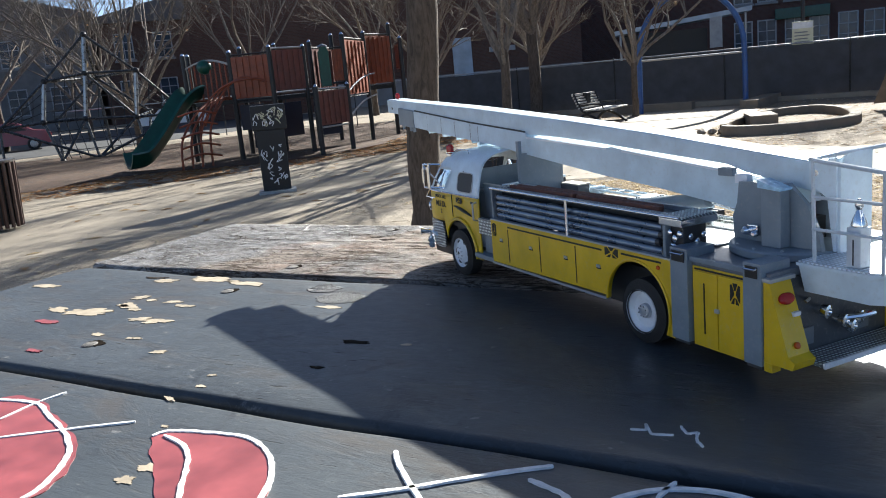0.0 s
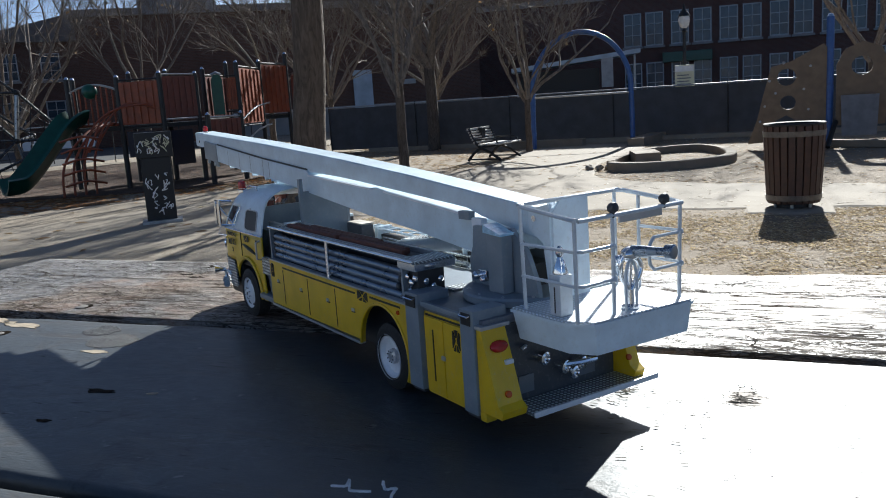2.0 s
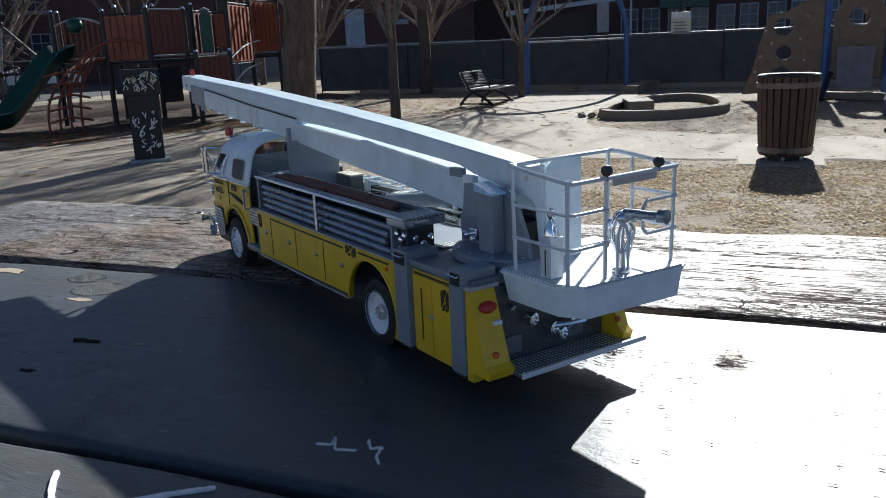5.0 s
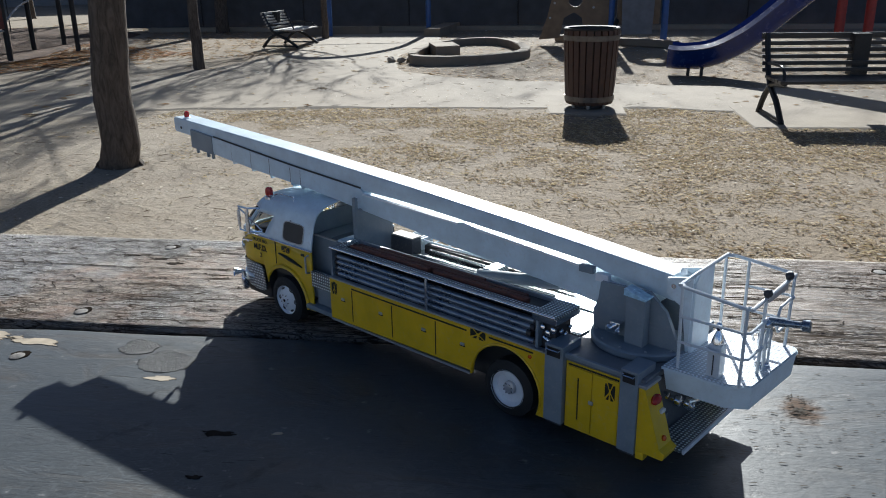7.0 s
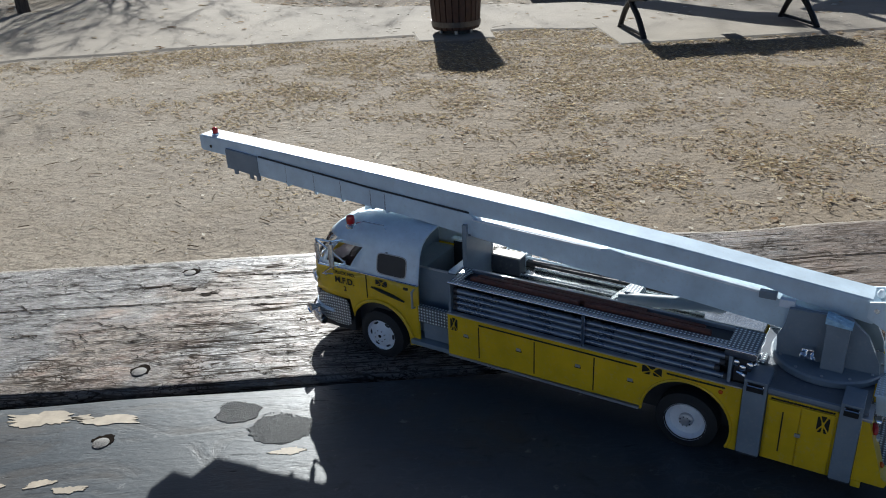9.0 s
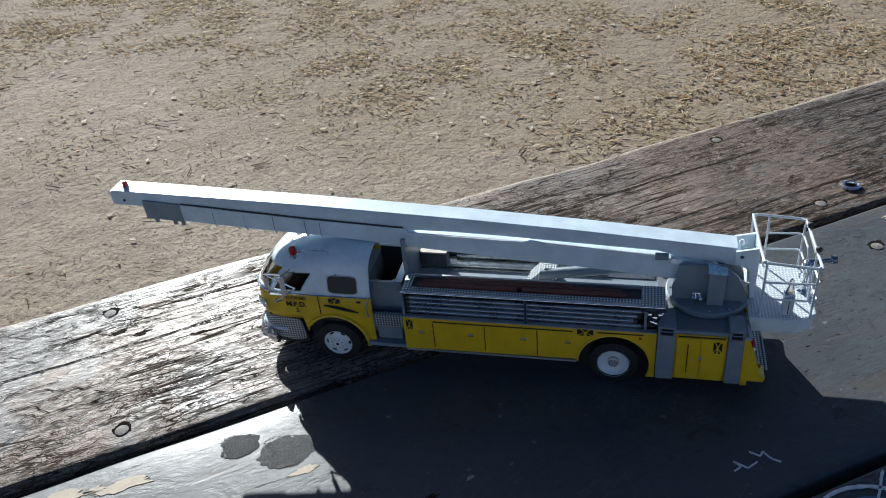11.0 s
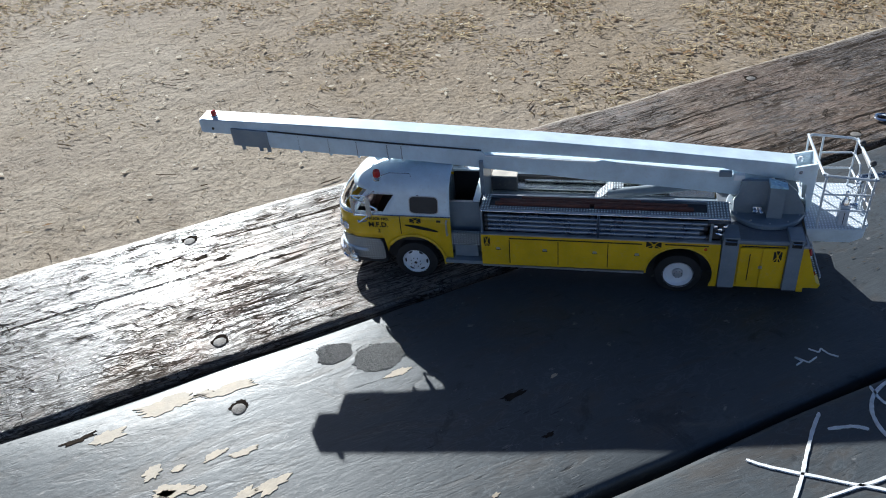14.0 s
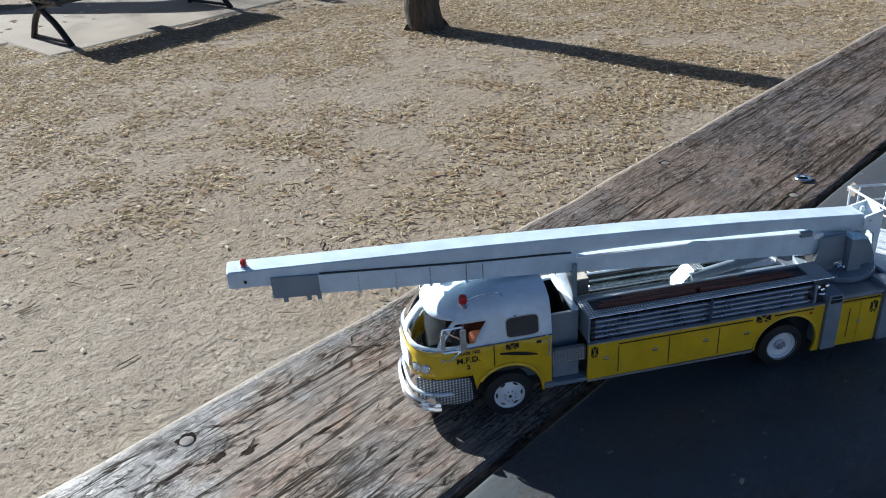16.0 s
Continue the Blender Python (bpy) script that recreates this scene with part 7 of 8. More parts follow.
for x, y in ((-3.84, 13.47), (-3.48, 13.68)):
    part("post", rodm((x - sx, y - sy, -0.05), (x - sx, y - sy, 2.1), 0.075, seg=12), M_PRED, slide, "red steel post")
part("grab_loop", tubem(smooth_loop([(-1.95 - sx, 9.20 - sy, 0.30), (-1.90 - sx, 9.15 - sy, 0.55), (-1.78 - sx, 9.16 - sy, 0.62)], 6), 0.02, 8), M_STEEL, slide)

# blue arch
arch = thing("blue_arch", -10.28, 9.72, 0, math.degrees(math.atan2(1.25, 1.16)), "tall blue steel tube arch by the fence", "play equipment")
for off in (0.0, 0.14):
    pts = [(-0.86, off, 0), (-0.86, off, 0.55), (-0.85, off, 0.95)] + [(-0.85 * math.cos(a), off, 1.0 + 0.98 * math.sin(a)) for a in np.linspace(0.05, math.pi - 0.05, 22)] + [(0.85, off, 0.95), (0.86, off, 0.55), (0.86, off, 0)]
    part("tube", tubem(pts, 0.042, 10), M_PBLUE2, arch)
part("cross_rail", rodm((-0.86, 0, 0.90), (0.86, 0, 0.90), 0.018, seg=8), M_STEEL, arch)

# lamp post with a sign
lamp = thing("street_lamp", -9.82, 11.85, 0, 38, "black park lamp post with white lantern and sign", "street lamp")
part("pole", lathem([(0.10, 0), (0.10, 0.10), (0.06, 0.16), (0.055, 0.42), (0.036, 0.48), (0.030, 1.9), (0.05, 1.92), (0.02, 1.97)], (0, 0, 0), (0, 0, 1), 16), M_IRON, lamp)
part("lantern", lathem([(0.035, 1.97), (0.085, 2.02), (0.105, 2.12), (0.09, 2.18)], (0, 0, 0), (0, 0, 1), 16), M_LANTERN, lamp, "white lantern glass")
part("lantern_roof", lathem([(0.11, 2.18), (0.10, 2.21), (0.03, 2.30), (0.012, 2.40)], (0, 0, 0), (0, 0, 1), 16), M_IRON, lamp)
sgn = part("sign", boxm(-0.17, 0.17, -0.050, -0.040, 0.92, 1.32, bevel=0.004), M_SIGN, lamp, "pale yellow and white notice sign")
part("sign_strip", boxm(-0.16, 0.16, -0.0545, -0.0505, 1.20, 1.30), M_LANTERN, sgn)
for k in range(4):
    part("sign_line", boxm(-0.13, 0.11 - 0.03 * (k % 2), -0.0545, -0.0505, 0.96 + 0.055 * k, 0.98 + 0.055 * k), M_PGREY, sgn)

# fence
fence = thing("park_fence", -14.18, 8.67, 0, math.degrees(math.atan2(3.88, 5.63)), "low chain-link fence with dark screening fabric", "fence")
for k in range(-7, 13):
    x = 2.05 * k
    capped_post(fence, x, 0, 0.99, 0.012, M_IRON)
    if k > -2:
        part("screen_panel", boxm(x + 0.002, x + 2.048, 0.016, 0.024, 0.05, 0.93), M_SCREEN, fence)
    part("top_rail", rodm((x, 0, 0.96), (x + 2.05, 0, 0.955), 0.014, seg=8), M_STEEL, fence)
tagged(link_mesh("fence_kerb", boxm(-1, 19, -0.3, -0.12, -0.05, 0.075, bevel=0.01), M_PATH), "pale concrete kerb along the fence", "kerb", kind="structure").matrix_world = pose(-14.18, 8.67, 0, 0, 0, math.degrees(math.atan2(3.88, 5.63)))


# ---- buildings ----
def add_window(wallpart, x, z, w, h, mat_frame=None, cols=2, rows=3):
    """A recessed window set in the wall, its face towards local -y."""
    f = 0.06
    holes = []
    for c in range(cols):
        for r in range(rows):
            xa, xb = f + (w - 2 * f) * c / cols + 0.02 * (c > 0), f + (w - 2 * f) * (c + 1) / cols - 0.02 * (c < cols - 1)
            za, zb = f + (h - 2 * f) * r / rows + 0.02 * (r > 0), f + (h - 2 * f) * (r + 1) / rows - 0.02 * (r < rows - 1)
            holes.append([(xa, za), (xb, za), (xb, zb), (xa, zb)])
    wn = part("window", add_panel(bmesh.new(), (x, 0.03, z), (1, 0, 0), [(0, 0), (w, 0), (w, h), (0, h)], holes, 0.08), mat_frame or M_FRAME, wallpart, smooth=False)
    part("pane", boxm(x + f, x + w - f, -0.004, 0.004, z + f, z + h - f), M_PANE, wn)
    part("sill", boxm(x - 0.08, x + w + 0.08, -0.12, 0.0, z - 0.12, z - 0.01), M_STONE, wn)
    return wn


school = thing("brick_school", -34.14, 28.33, 0, math.degrees(math.atan2(0.63, 0.77)), "large dark brick school building with white-framed windows", "building")
part("wall", boxm(-14, 40, 0.02, 12, -0.3, 10.0), M_BRICK_D, school, "dark red-brown brick wall")
part("roof", boxm(-14.3, 40.3, -0.3, 12.3, 10.0, 10.4), M_ROOF, school)
part("stone_band", boxm(-14, 40, -0.06, 0.02, 5.45, 5.75), M_STONE, school)
part("plinth", boxm(-14, 40, -0.08, 0.02, -0.3, 0.35), M_STONE, school)
for fl, (z, h) in enumerate(((0.62, 1.55), (3.0, 1.65), (6.4, 1.7))):
    for k in range(0, 12):
        for d in (0.0, 1.08):
            add_window(school, 4.8 + 2.32 * k + d, z, 0.87, h)
part("sign_board", boxm(6.7, 9.1, -0.35, -0.02, 2.1, 2.6, bevel=0.03), M_PGREEN, school, "grey-green board above the door")

hall = thing("brick_hall", -34.2, 4.3, 0, math.degrees(math.atan2(15.0, 4.9)), "long low brown brick hall with a grey upper block", "building")
part("wall", boxm(1.5, 17.5, 0.0, 9, -0.3, 4.95), M_BRICK_B, hall, "brown brick wall")
part("coping", boxm(1.2, 17.8, -0.25, 9.3, 4.95, 5.2), M_STONE, hall, "pale roof coping")
part("upper_block", boxm(3.6, 6.8, 3, 8, 5.2, 8.2), M_STONE, hall, "grey rendered upper block")
part("lower_band", boxm(7.0, 17.5, -0.08, 0.0, -0.3, 1.0), M_STONE, hall)
dr = part("door", boxm(11.95, 12.75, -0.10, 0.0, 0.1, 2.42, bevel=0.02), M_AWNING, hall, "pale blue steel door")
part("door_lintel", boxm(13.5, 14.6, -0.12, 0.0, 1.75, 1.95), M_FRAME, dr)

canopy = thing("shelter_canopy", -22.3, 19.0, 0, math.degrees(math.atan2(1.28, 1.08)), "pale blue sloping shelter roof over dark walls", "shelter")
part("roof", prismm([(-1.1, 1.75), (3.4, 2.15), (3.4, 2.30), (-1.1, 1.90)], -0.1, 1.9), M_AWNING, canopy)
part("wall", boxm(-0.8, 2.0, 0.4, 1.6, -0.1, 1.74), M_IRON, canopy)
part("notice_board", boxm(2.05, 2.45, -0.08, 0.0, 1.05, 2.10), M_FRAME, canopy)
for x in (-0.9, 3.2):
    part("pole", rodm((x, 0.0, -0.1), (x, 0.0, 2.1 if x > 0 else 1.75), 0.04, seg=8), M_STEEL, canopy)

for k, (x, y, w, h, m) in enumerate(((-47.0, -6.0, 9, 5.6, M_SIDING), (-46.5, 3.4, 8, 5.2, M_BRICK_B), (-45.0, -17.0, 10, 6.2, M_BRICK_D), (-46.0, 12.0, 8, 5.4, M_SIDING))):
    hs = thing("house", x, y, 0, 90, ("pale sided town house", "brown brick town house", "dark brick town house", "pale sided narrow town house")[k] + " behind the bare trees", "house")
    part("wall", boxm(0, w, 0.02, 8, -0.3, h), m, hs)
    part("roof", prismm([(-0.4, h), (w + 0.4, h), (w + 0.4, h + 0.2), (w * 0.5, h + 1.3), (-0.4, h + 0.2)], -0.4, 8.4), M_ROOF, hs)
    for fl in (0.9, 3.3):
        for j in range(int(w // 2)):
            add_window(hs, 0.7 + 2.0 * j, fl, 0.95, 1.35)


# unseen wall, added to throw fill light on the truck's near side
south = link_mesh("wall_south", boxm(-16, 18, -13.3, -13.0, -0.3, 3.2), M_BOUNCE, smooth=False)
tagged(south, "plain blue-grey rendered wall closing the park", "wall", kind="structure")


# ---- parked cars ----
def build_car(x, y, turn, paint, label):
    c = thing("parked_car", x, y, 0.01, turn, label, "car")
    prof = [(-2.1, 0.28), (-2.15, 0.62), (-2.0, 0.82), (-1.25, 0.90), (-0.7, 1.32), (0.55, 1.38), (1.35, 0.98), (2.0, 0.86), (2.12, 0.55), (2.05, 0.28)]
    bm = prismm([(p.x, p.z) for p in smooth_loop([(a, 0, b) for a, b in prof], 4)], -0.82, 0.82)
    for v in bm.verts:
        if v.co.z > 0.9:
            v.co.y *= 1 - 0.30 * (v.co.z - 0.9)
    part("body", bm, paint, c)
    for sgn in (-1, 1):
        gl = [(-1.05, 0.93), (-0.62, 1.25), (0.5, 1.30), (1.1, 0.98)]
        part("side_glass", prismm(gl, *sorted((sgn * 0.74, sgn * 0.815))), M_BLACK, c)
        for wx in (-1.3, 1.3):
            w = part("wheel", lathem([(0.18, 0), (0.29, 0.0), (0.31, 0.03), (0.31, 0.17), (0.29, 0.2), (0.18, 0.2)], (wx, sgn * 0.74 - 0.1, 0.30), (0, 1, 0), 24), M_RUBBER, c)
            part("rim", lathem([(0.19, 0), (0.17, 0.02), (0.03, 0.03)], (wx, sgn * 0.845, 0.30), (0, sgn, 0), 18), M_STEEL, w)
        part("headlight", boxm(-2.14, -2.02, *sorted((sgn * 0.5, sgn * 0.76)), 0.60, 0.74, bevel=0.02), M_LANTERN, c)
        part("tail_lamp", boxm(2.02, 2.12, *sorted((sgn * 0.5, sgn * 0.78)), 0.60, 0.76, bevel=0.02), M_RED, c)
    part("bumper", boxm(-2.2, -2.05, -0.75, 0.75, 0.32, 0.50, bevel=0.03), M_DARK, c)
    c.scale = (0.56, 0.56, 0.56)
    return c


build_car(-25.5, -1.15, 88, M_CAR_RED, "small red hatchback parked on the street")
build_car(-31.5, 4.4, 70, M_CAR_WHITE, "white car parked beyond the play area")


# ---- litter of leaves, straw and stones on the soil ----
def scatter(name, count, area, density, maker, mat, label, category, seed):
    rnd = random.Random(seed)
    verts, faces = [], []
    tries = 0
    while count > 0 and tries < 400000:
        tries += 1
        x, y = rnd.uniform(area[0], area[1]), rnd.uniform(area[2], area[3])
        if rnd.random() > density(x, y):
            continue
        v, f = maker(rnd, x, y)
        n = len(verts)
        verts += v
        faces += [tuple(i + n for i in q) for q in f]
        count -= 1
    me = bpy.data.meshes.new(name)
    me.from_pydata(verts, [], faces)
    me.materials.append(mat)
    ob = new(name, me)
    return tagged(ob, label, category, kind="stuff")


def on_path(x, y):
    """Whether a place lies on the footpath, with a ragged edge where soil has spread over it."""
    p = Vector((x * 3.1, y * 3.1, 2.0))
    x, y = x + 0.16 * noise.noise(p), y + 0.16 * noise.noise(p + Vector((5, 9, 1)))
    inside = False
    n = len(PATH_MAIN)
    for i in range(n):
        (x0, y0), (x1, y1) = PATH_MAIN[i], PATH_MAIN[(i + 1) % n]
        if (y0 > y) != (y1 > y) and x < (x1 - x0) * (y - y0) / (y1 - y0) + x0:
            inside = not inside
    return inside


def leaf_piece(size, slim=0.22, wide=0.5):
    def make(rnd, x, y):
        a = rnd.uniform(0, 6.28)
        s = size * rnd.uniform(0.5, 1.5)
        w = s * rnd.uniform(slim, wide)
        z = 0.006 * noise.noise(Vector((x * 0.9, y * 0.9, 0))) + (0.009 if on_path(x, y) else 0.0015)
        c, d = math.cos(a), math.sin(a)
        tilt = rnd.uniform(-0.4, 0.4)
        pts = [(-s, 0, 0.0), (0, -w, s * 0.09 + tilt * w * 0.4), (s, 0, 0.0), (0, w, s * 0.09 - tilt * w * 0.4), (0, 0, 0.0)]
        v = [(x + p * c - q * d, y + p * d + q * c, z + max(0, h)) for p, q, h in pts]
        return v, [(0, 1, 4), (1, 2, 4), (2, 3, 4), (3, 0, 4)]
    return make


def blade_piece(size):
    def make(rnd, x, y):
        a = rnd.uniform(0, 6.28)
        s = size * rnd.uniform(0.5, 1.6)
        w = (0.0022 + 0.0015 * rnd.random()) * (0.55 if size < 0.02 else 1.0)
        h = s * rnd.uniform(0.02, 0.20)
        z = 0.006 * noise.noise(Vector((x * 0.9, y * 0.9, 0))) - 0.002
        c, d = math.cos(a), math.sin(a)
        v = [(x - d * w, y + c * w, z), (x + d * w, y - c * w, z), (x + c * s * 0.5 + d * w * 0.7, y + d * s * 0.5 - c * w * 0.7, z + h * 0.8 + 0.003), (x + c * s, y + d * s, z + h * 0.6 + 0.0025)]
        return v, [(0, 1, 2), (0, 2, 3)]
    return make


def chip_piece(size):
    def make(rnd, x, y):
        s = size * rnd.uniform(0.4, 1.5)
        z = 0.006 * noise.noise(Vector((x * 0.9, y * 0.9, 0))) + (0.006 if on_path(x, y) else -0.002)
        v = [(x + s * rnd.uniform(0.6, 1.2) * math.cos(k * 1.2566), y + s * rnd.uniform(0.6, 1.2) * math.sin(k * 1.2566), z) for k in range(5)]
        v.append((x + rnd.uniform(-0.2, 0.2) * s, y + rnd.uniform(-0.2, 0.2) * s, z + s * rnd.uniform(0.12, 0.30)))
        return v, [(k, (k + 1) % 5, 5) for k in range(5)]
    return make


def twig_piece(size):
    def make(rnd, x, y):
        a = rnd.uniform(0, 6.28)
        s = size * rnd.uniform(0.3, 1.6)
        w = rnd.uniform(0.0005, 0.0015)
        z = 0.006 * noise.noise(Vector((x * 0.9, y * 0.9, 0))) + (0.008 if on_path(x, y) else 0.0)
        c, d = math.cos(a), math.sin(a)
        b = rnd.uniform(-0.09, 0.09) * s
        v = []
        for k, off in ((-1, 0), (0, b), (1, 0)):
            px, py = x + c * s * k - d * off, y + d * s * k + c * off
            v += [(px - d * w, py + c * w, z), (px, py, z + 2 * w), (px + d * w, py - c * w, z)]
        return v, [(0, 1, 4, 3), (1, 2, 5, 4), (3, 4, 7, 6), (4, 5, 8, 7)]
    return make


def grassy(x, y):
    if on_path(x, y):
        return 0.02
    k = noise.noise(Vector((x * 0.9, y * 0.9, 3))) * 0.8 + 0.75 * noise.noise(Vector((x * 3.2, y * 3.2, 1))) + 0.35 * noise.noise(Vector((x * 9, y * 9, 6)))
    far = min(1.0, max(0.0, (y - 1.2 + 0.15 * x) / 1.6))
    edge = min(1.0, max(0.0, (y - 2.9 + 0.15 * x) / 1.2))
    return max(0.03, min(1.0, (0.35 + 0.42 * edge + 1.3 * k))) * (0.12 + 0.88 * far)


def anywhere(x, y):
    return 0.25 if on_path(x, y) else max(0.1, 0.5 + 0.9 * noise.noise(Vector((x * 0.8, y * 0.8, 8))))


NEAR = (-5.8, 3.6, 0.0, 6.0)
scatter("dry_grass", 70000, NEAR, lambda x, y: max(0.0, grassy(x, y) - 0.10), blade_piece(0.026), M_STRAW, "short straw-coloured dead grass on soil", "grass", 31)
scatter("leaf_litter", 10000, NEAR, lambda x, y: max(0.02, grassy(x, y) - 0.12) * min(1.0, max(0.15, (y - 1.7) / 1.2)), leaf_piece(0.0125, 0.35, 0.8), M_LEAF, "small curled dry brown leaves on soil", "leaves", 32)
scatter("leaf_litter", 7000, (-19, -5, -4, 9), lambda x, y: 1.0 if x < -11 + 0.3 * y and not on_path(x, y) else 0.06, leaf_piece(0.05), M_LEAF, "dry orange-brown leaves on mulch", "leaves", 33)
scatter("pale_leaves", 2000, NEAR, lambda x, y: anywhere(x, y) * min(1.0, max(0.12, (y - 1.0 + 0.15 * x) / 2.2)), leaf_piece(0.0125, 0.35, 0.75), M_PALE_LEAF, "large cream-coloured dead leaves on soil", "leaves", 38)
scatter("leaf_litter", 17000, (-16.5, -10.0, -2.5, 6.0), lambda x, y: 0.02 if on_path(x, y) else max(0.1, 0.6 + noise.noise(Vector((x * 1.1, y * 1.1, 4)))), leaf_piece(0.042, 0.4, 0.8), M_RUST_LEAF, "rust-coloured dead leaves round the climbing frame", "leaves", 41)
BEYOND = (-9.5, 2.0, 6.0, 12.0)
scatter("leaf_litter", 5000, BEYOND, lambda x, y: 0.05 if on_path(x, y) else max(0.05, 0.5 + noise.noise(Vector((x * 0.9, y * 0.9, 5)))), leaf_piece(0.030, 0.35, 0.8), M_LEAF, "dry brown leaves on soil by the play area", "leaves", 39)
scatter("pale_leaves", 900, BEYOND, anywhere, leaf_piece(0.024, 0.4, 0.9), M_PALE_LEAF, "cream-coloured dead leaves by the play area", "leaves", 40)
scatter("stone_chips", 3600, (-6.5, 3.6, 0.2, 6.2), anywhere, chip_piece(0.0040), M_PEBBLE, "pale stone chips strewn over soil", "stones", 34)
scatter("fallen_twigs", 1300, NEAR, anywhere, twig_piece(0.022), M_TWIG, "thin dark broken twigs on soil", "twigs", 35)
scatter("straw_bits", 27000, (-5.0, 3.2, 0.1, 5.4), lambda x, y: 0.15 if on_path(x, y) else 1.0, blade_piece(0.011), M_BITS, "fine scattered bits of straw and bark", "litter", 37)
scatter("soil_crumbs", 1500, (-4.0, 2.5, 0.1, 3.6), lambda x, y: 1.0, chip_piece(0.0025), M_PEBBLE, "small pale crumbs of grit on soil", "crumbs", 36)


# ---- marks, bolts and wear on the table ----
M_TAR = plain("tar_spot", (0.030, 0.031, 0.036), 0.34, 0.0, 300, 0.9, 0.0010)
M_GRIT = plain("gritty_paint", (0.048, 0.050, 0.054), 0.42, 0.0, 400, 0.9, 0.0012)
M_PIT = plain("dark_pit", (0.022, 0.018, 0.015), 0.95, 0.0, 200, 0.3, 0.0, 0.0)
M_CLEFT = plain("open_cleft", (0.034, 0.026, 0.020), 0.95, 0.0, 200, 0.3, 0.0, 0.05)
M_SPLIT = plain("worn_split", (0.085, 0.074, 0.062), 0.9, 0.0, 200, 0.3, 0.0, 0.12)
into_table = table.matrix_world.inverted()
TOP = T - 0.0001


def tpart(name, bm, mat, label="", smooth=True, parent=None):
    for v in bm.verts:
        v.co = into_table @ v.co
    return part(name, bm, mat, parent or table, label, smooth)


def ribbon(pts, width, z=TOP, high=0.0005, seed=0, steps=7):
    """A hand-drawn paint line: a thin raised band of uneven width."""
    line = smooth_loop([(x, y, 0) for x, y in pts], steps) if len(pts) > 2 else [Vector((*pts[0], 0)).lerp(Vector((*pts[1], 0)), i / 12) for i in range(13)]
    bm = bmesh.new()
    rows = []
    for i, p in enumerate(line):
        d = (line[min(i + 1, len(line) - 1)] - line[max(i - 1, 0)]).normalized()
        s = Vector((-d.y, d.x, 0))
        w = width * (0.8 + 0.35 * noise.noise(Vector((i * 0.55, seed * 3.1, 1))))
        if i in (0, len(line) - 1):
            w *= 0.55
        j = s * 0.0006 * noise.noise(Vector((i * 0.4, seed, 7)))
        rows.append([bm.verts.new((*(p + j + s * w * k).xy, zz)) for k, zz in ((-1, z - 0.0006), (-0.8, z + high), (0.8, z + high), (1, z - 0.0006))])
    for a, b in zip(rows, rows[1:]):
        for k in range(3):
            bm.faces.new((a[k], a[k + 1], b[k + 1], b[k]))
    bm.faces.new(rows[0])
    bm.faces.new(rows[-1][::-1])
    return bm


def blot(x, y, rx, ry, turn, seed, z=TOP, high=0.00015, n=44, rough=0.5):
    """A flat patch with a ragged outline."""
    bm = bmesh.new()
    rim, low = [], []
    for i in range(n):
        a = 2 * math.pi * i / n
        k = 1 + rough * noise.noise(Vector((math.cos(a) * 1.6, math.sin(a) * 1.6, seed))) + rough * 0.6 * noise.noise(Vector((math.cos(a) * 5, math.sin(a) * 5, seed + 3)))
        u, v = rx * k * math.cos(a), ry * k * math.sin(a)
        px, py = x + u * math.cos(turn) - v * math.sin(turn), y + u * math.sin(turn) + v * math.cos(turn)
        rim.append(bm.verts.new((px, py, z + high)))
        low.append(bm.verts.new((px, py, z - 0.001)))
    bm.faces.new(rim)
    for i in range(n):
        bm.faces.new((rim[i], low[i], low[(i + 1) % n], rim[(i + 1) % n]))
    return bm


def filled(pts, z=TOP, high=0.00025, steps=6, wob=0.002):
    line = smooth_loop([(x, y, 0) for x, y in pts], steps, True)
    out = [(p.x + wob * noise.noise(p * 60), p.y + wob * noise.noise(p * 60 + Vector((4, 4, 4)))) for p in line]
    return prismm(out, z - 0.001, z + high, 'z')


# red shapes with white outlines
RING = [(-0.061, -0.424), (-0.035, -0.402), (-0.008, -0.396), (0.023, -0.389), (0.053, -0.386), (0.072, -0.389), (0.092, -0.397), (0.106, -0.408), (0.112, -0.428),
        (0.090, -0.462), (0.045, -0.480), (-0.010, -0.478), (-0.050, -0.455)]
tpart("red_shape", filled([(x * 1.03 - 0.001, y * 1.0 + 0.004) for x, y in RING], wob=0.004), M_REDPAINT, "red painted patch", False)
tpart("drawn_line", ribbon(RING + RING[:1], 0.0021, TOP + 0.0004, seed=1), M_CHALK, "white painted line")
LIP = [(0.070, -0.344), (0.069, -0.335), (0.080, -0.322), (0.095, -0.308), (0.108, -0.299), (0.128, -0.295), (0.148, -0.297), (0.168, -0.304), (0.187, -0.317), (0.197, -0.330), (0.190, -0.342)]
LIPIN = [(0.074, -0.338), (0.095, -0.331), (0.114, -0.332), (0.133, -0.337), (0.155, -0.343), (0.176, -0.345), (0.190, -0.342)]
tpart("red_shape", filled(LIP + [(0.176, -0.352), (0.14, -0.352), (0.10, -0.348)], wob=0.003), M_REDPAINT, "red painted patch", False)
tpart("drawn_line", ribbon(LIP, 0.0020, TOP + 0.0004, seed=2), M_CHALK, "white painted line")
tpart("drawn_line", ribbon(LIPIN, 0.0018, TOP + 0.0006, seed=3), M_CHALK, "white painted line")
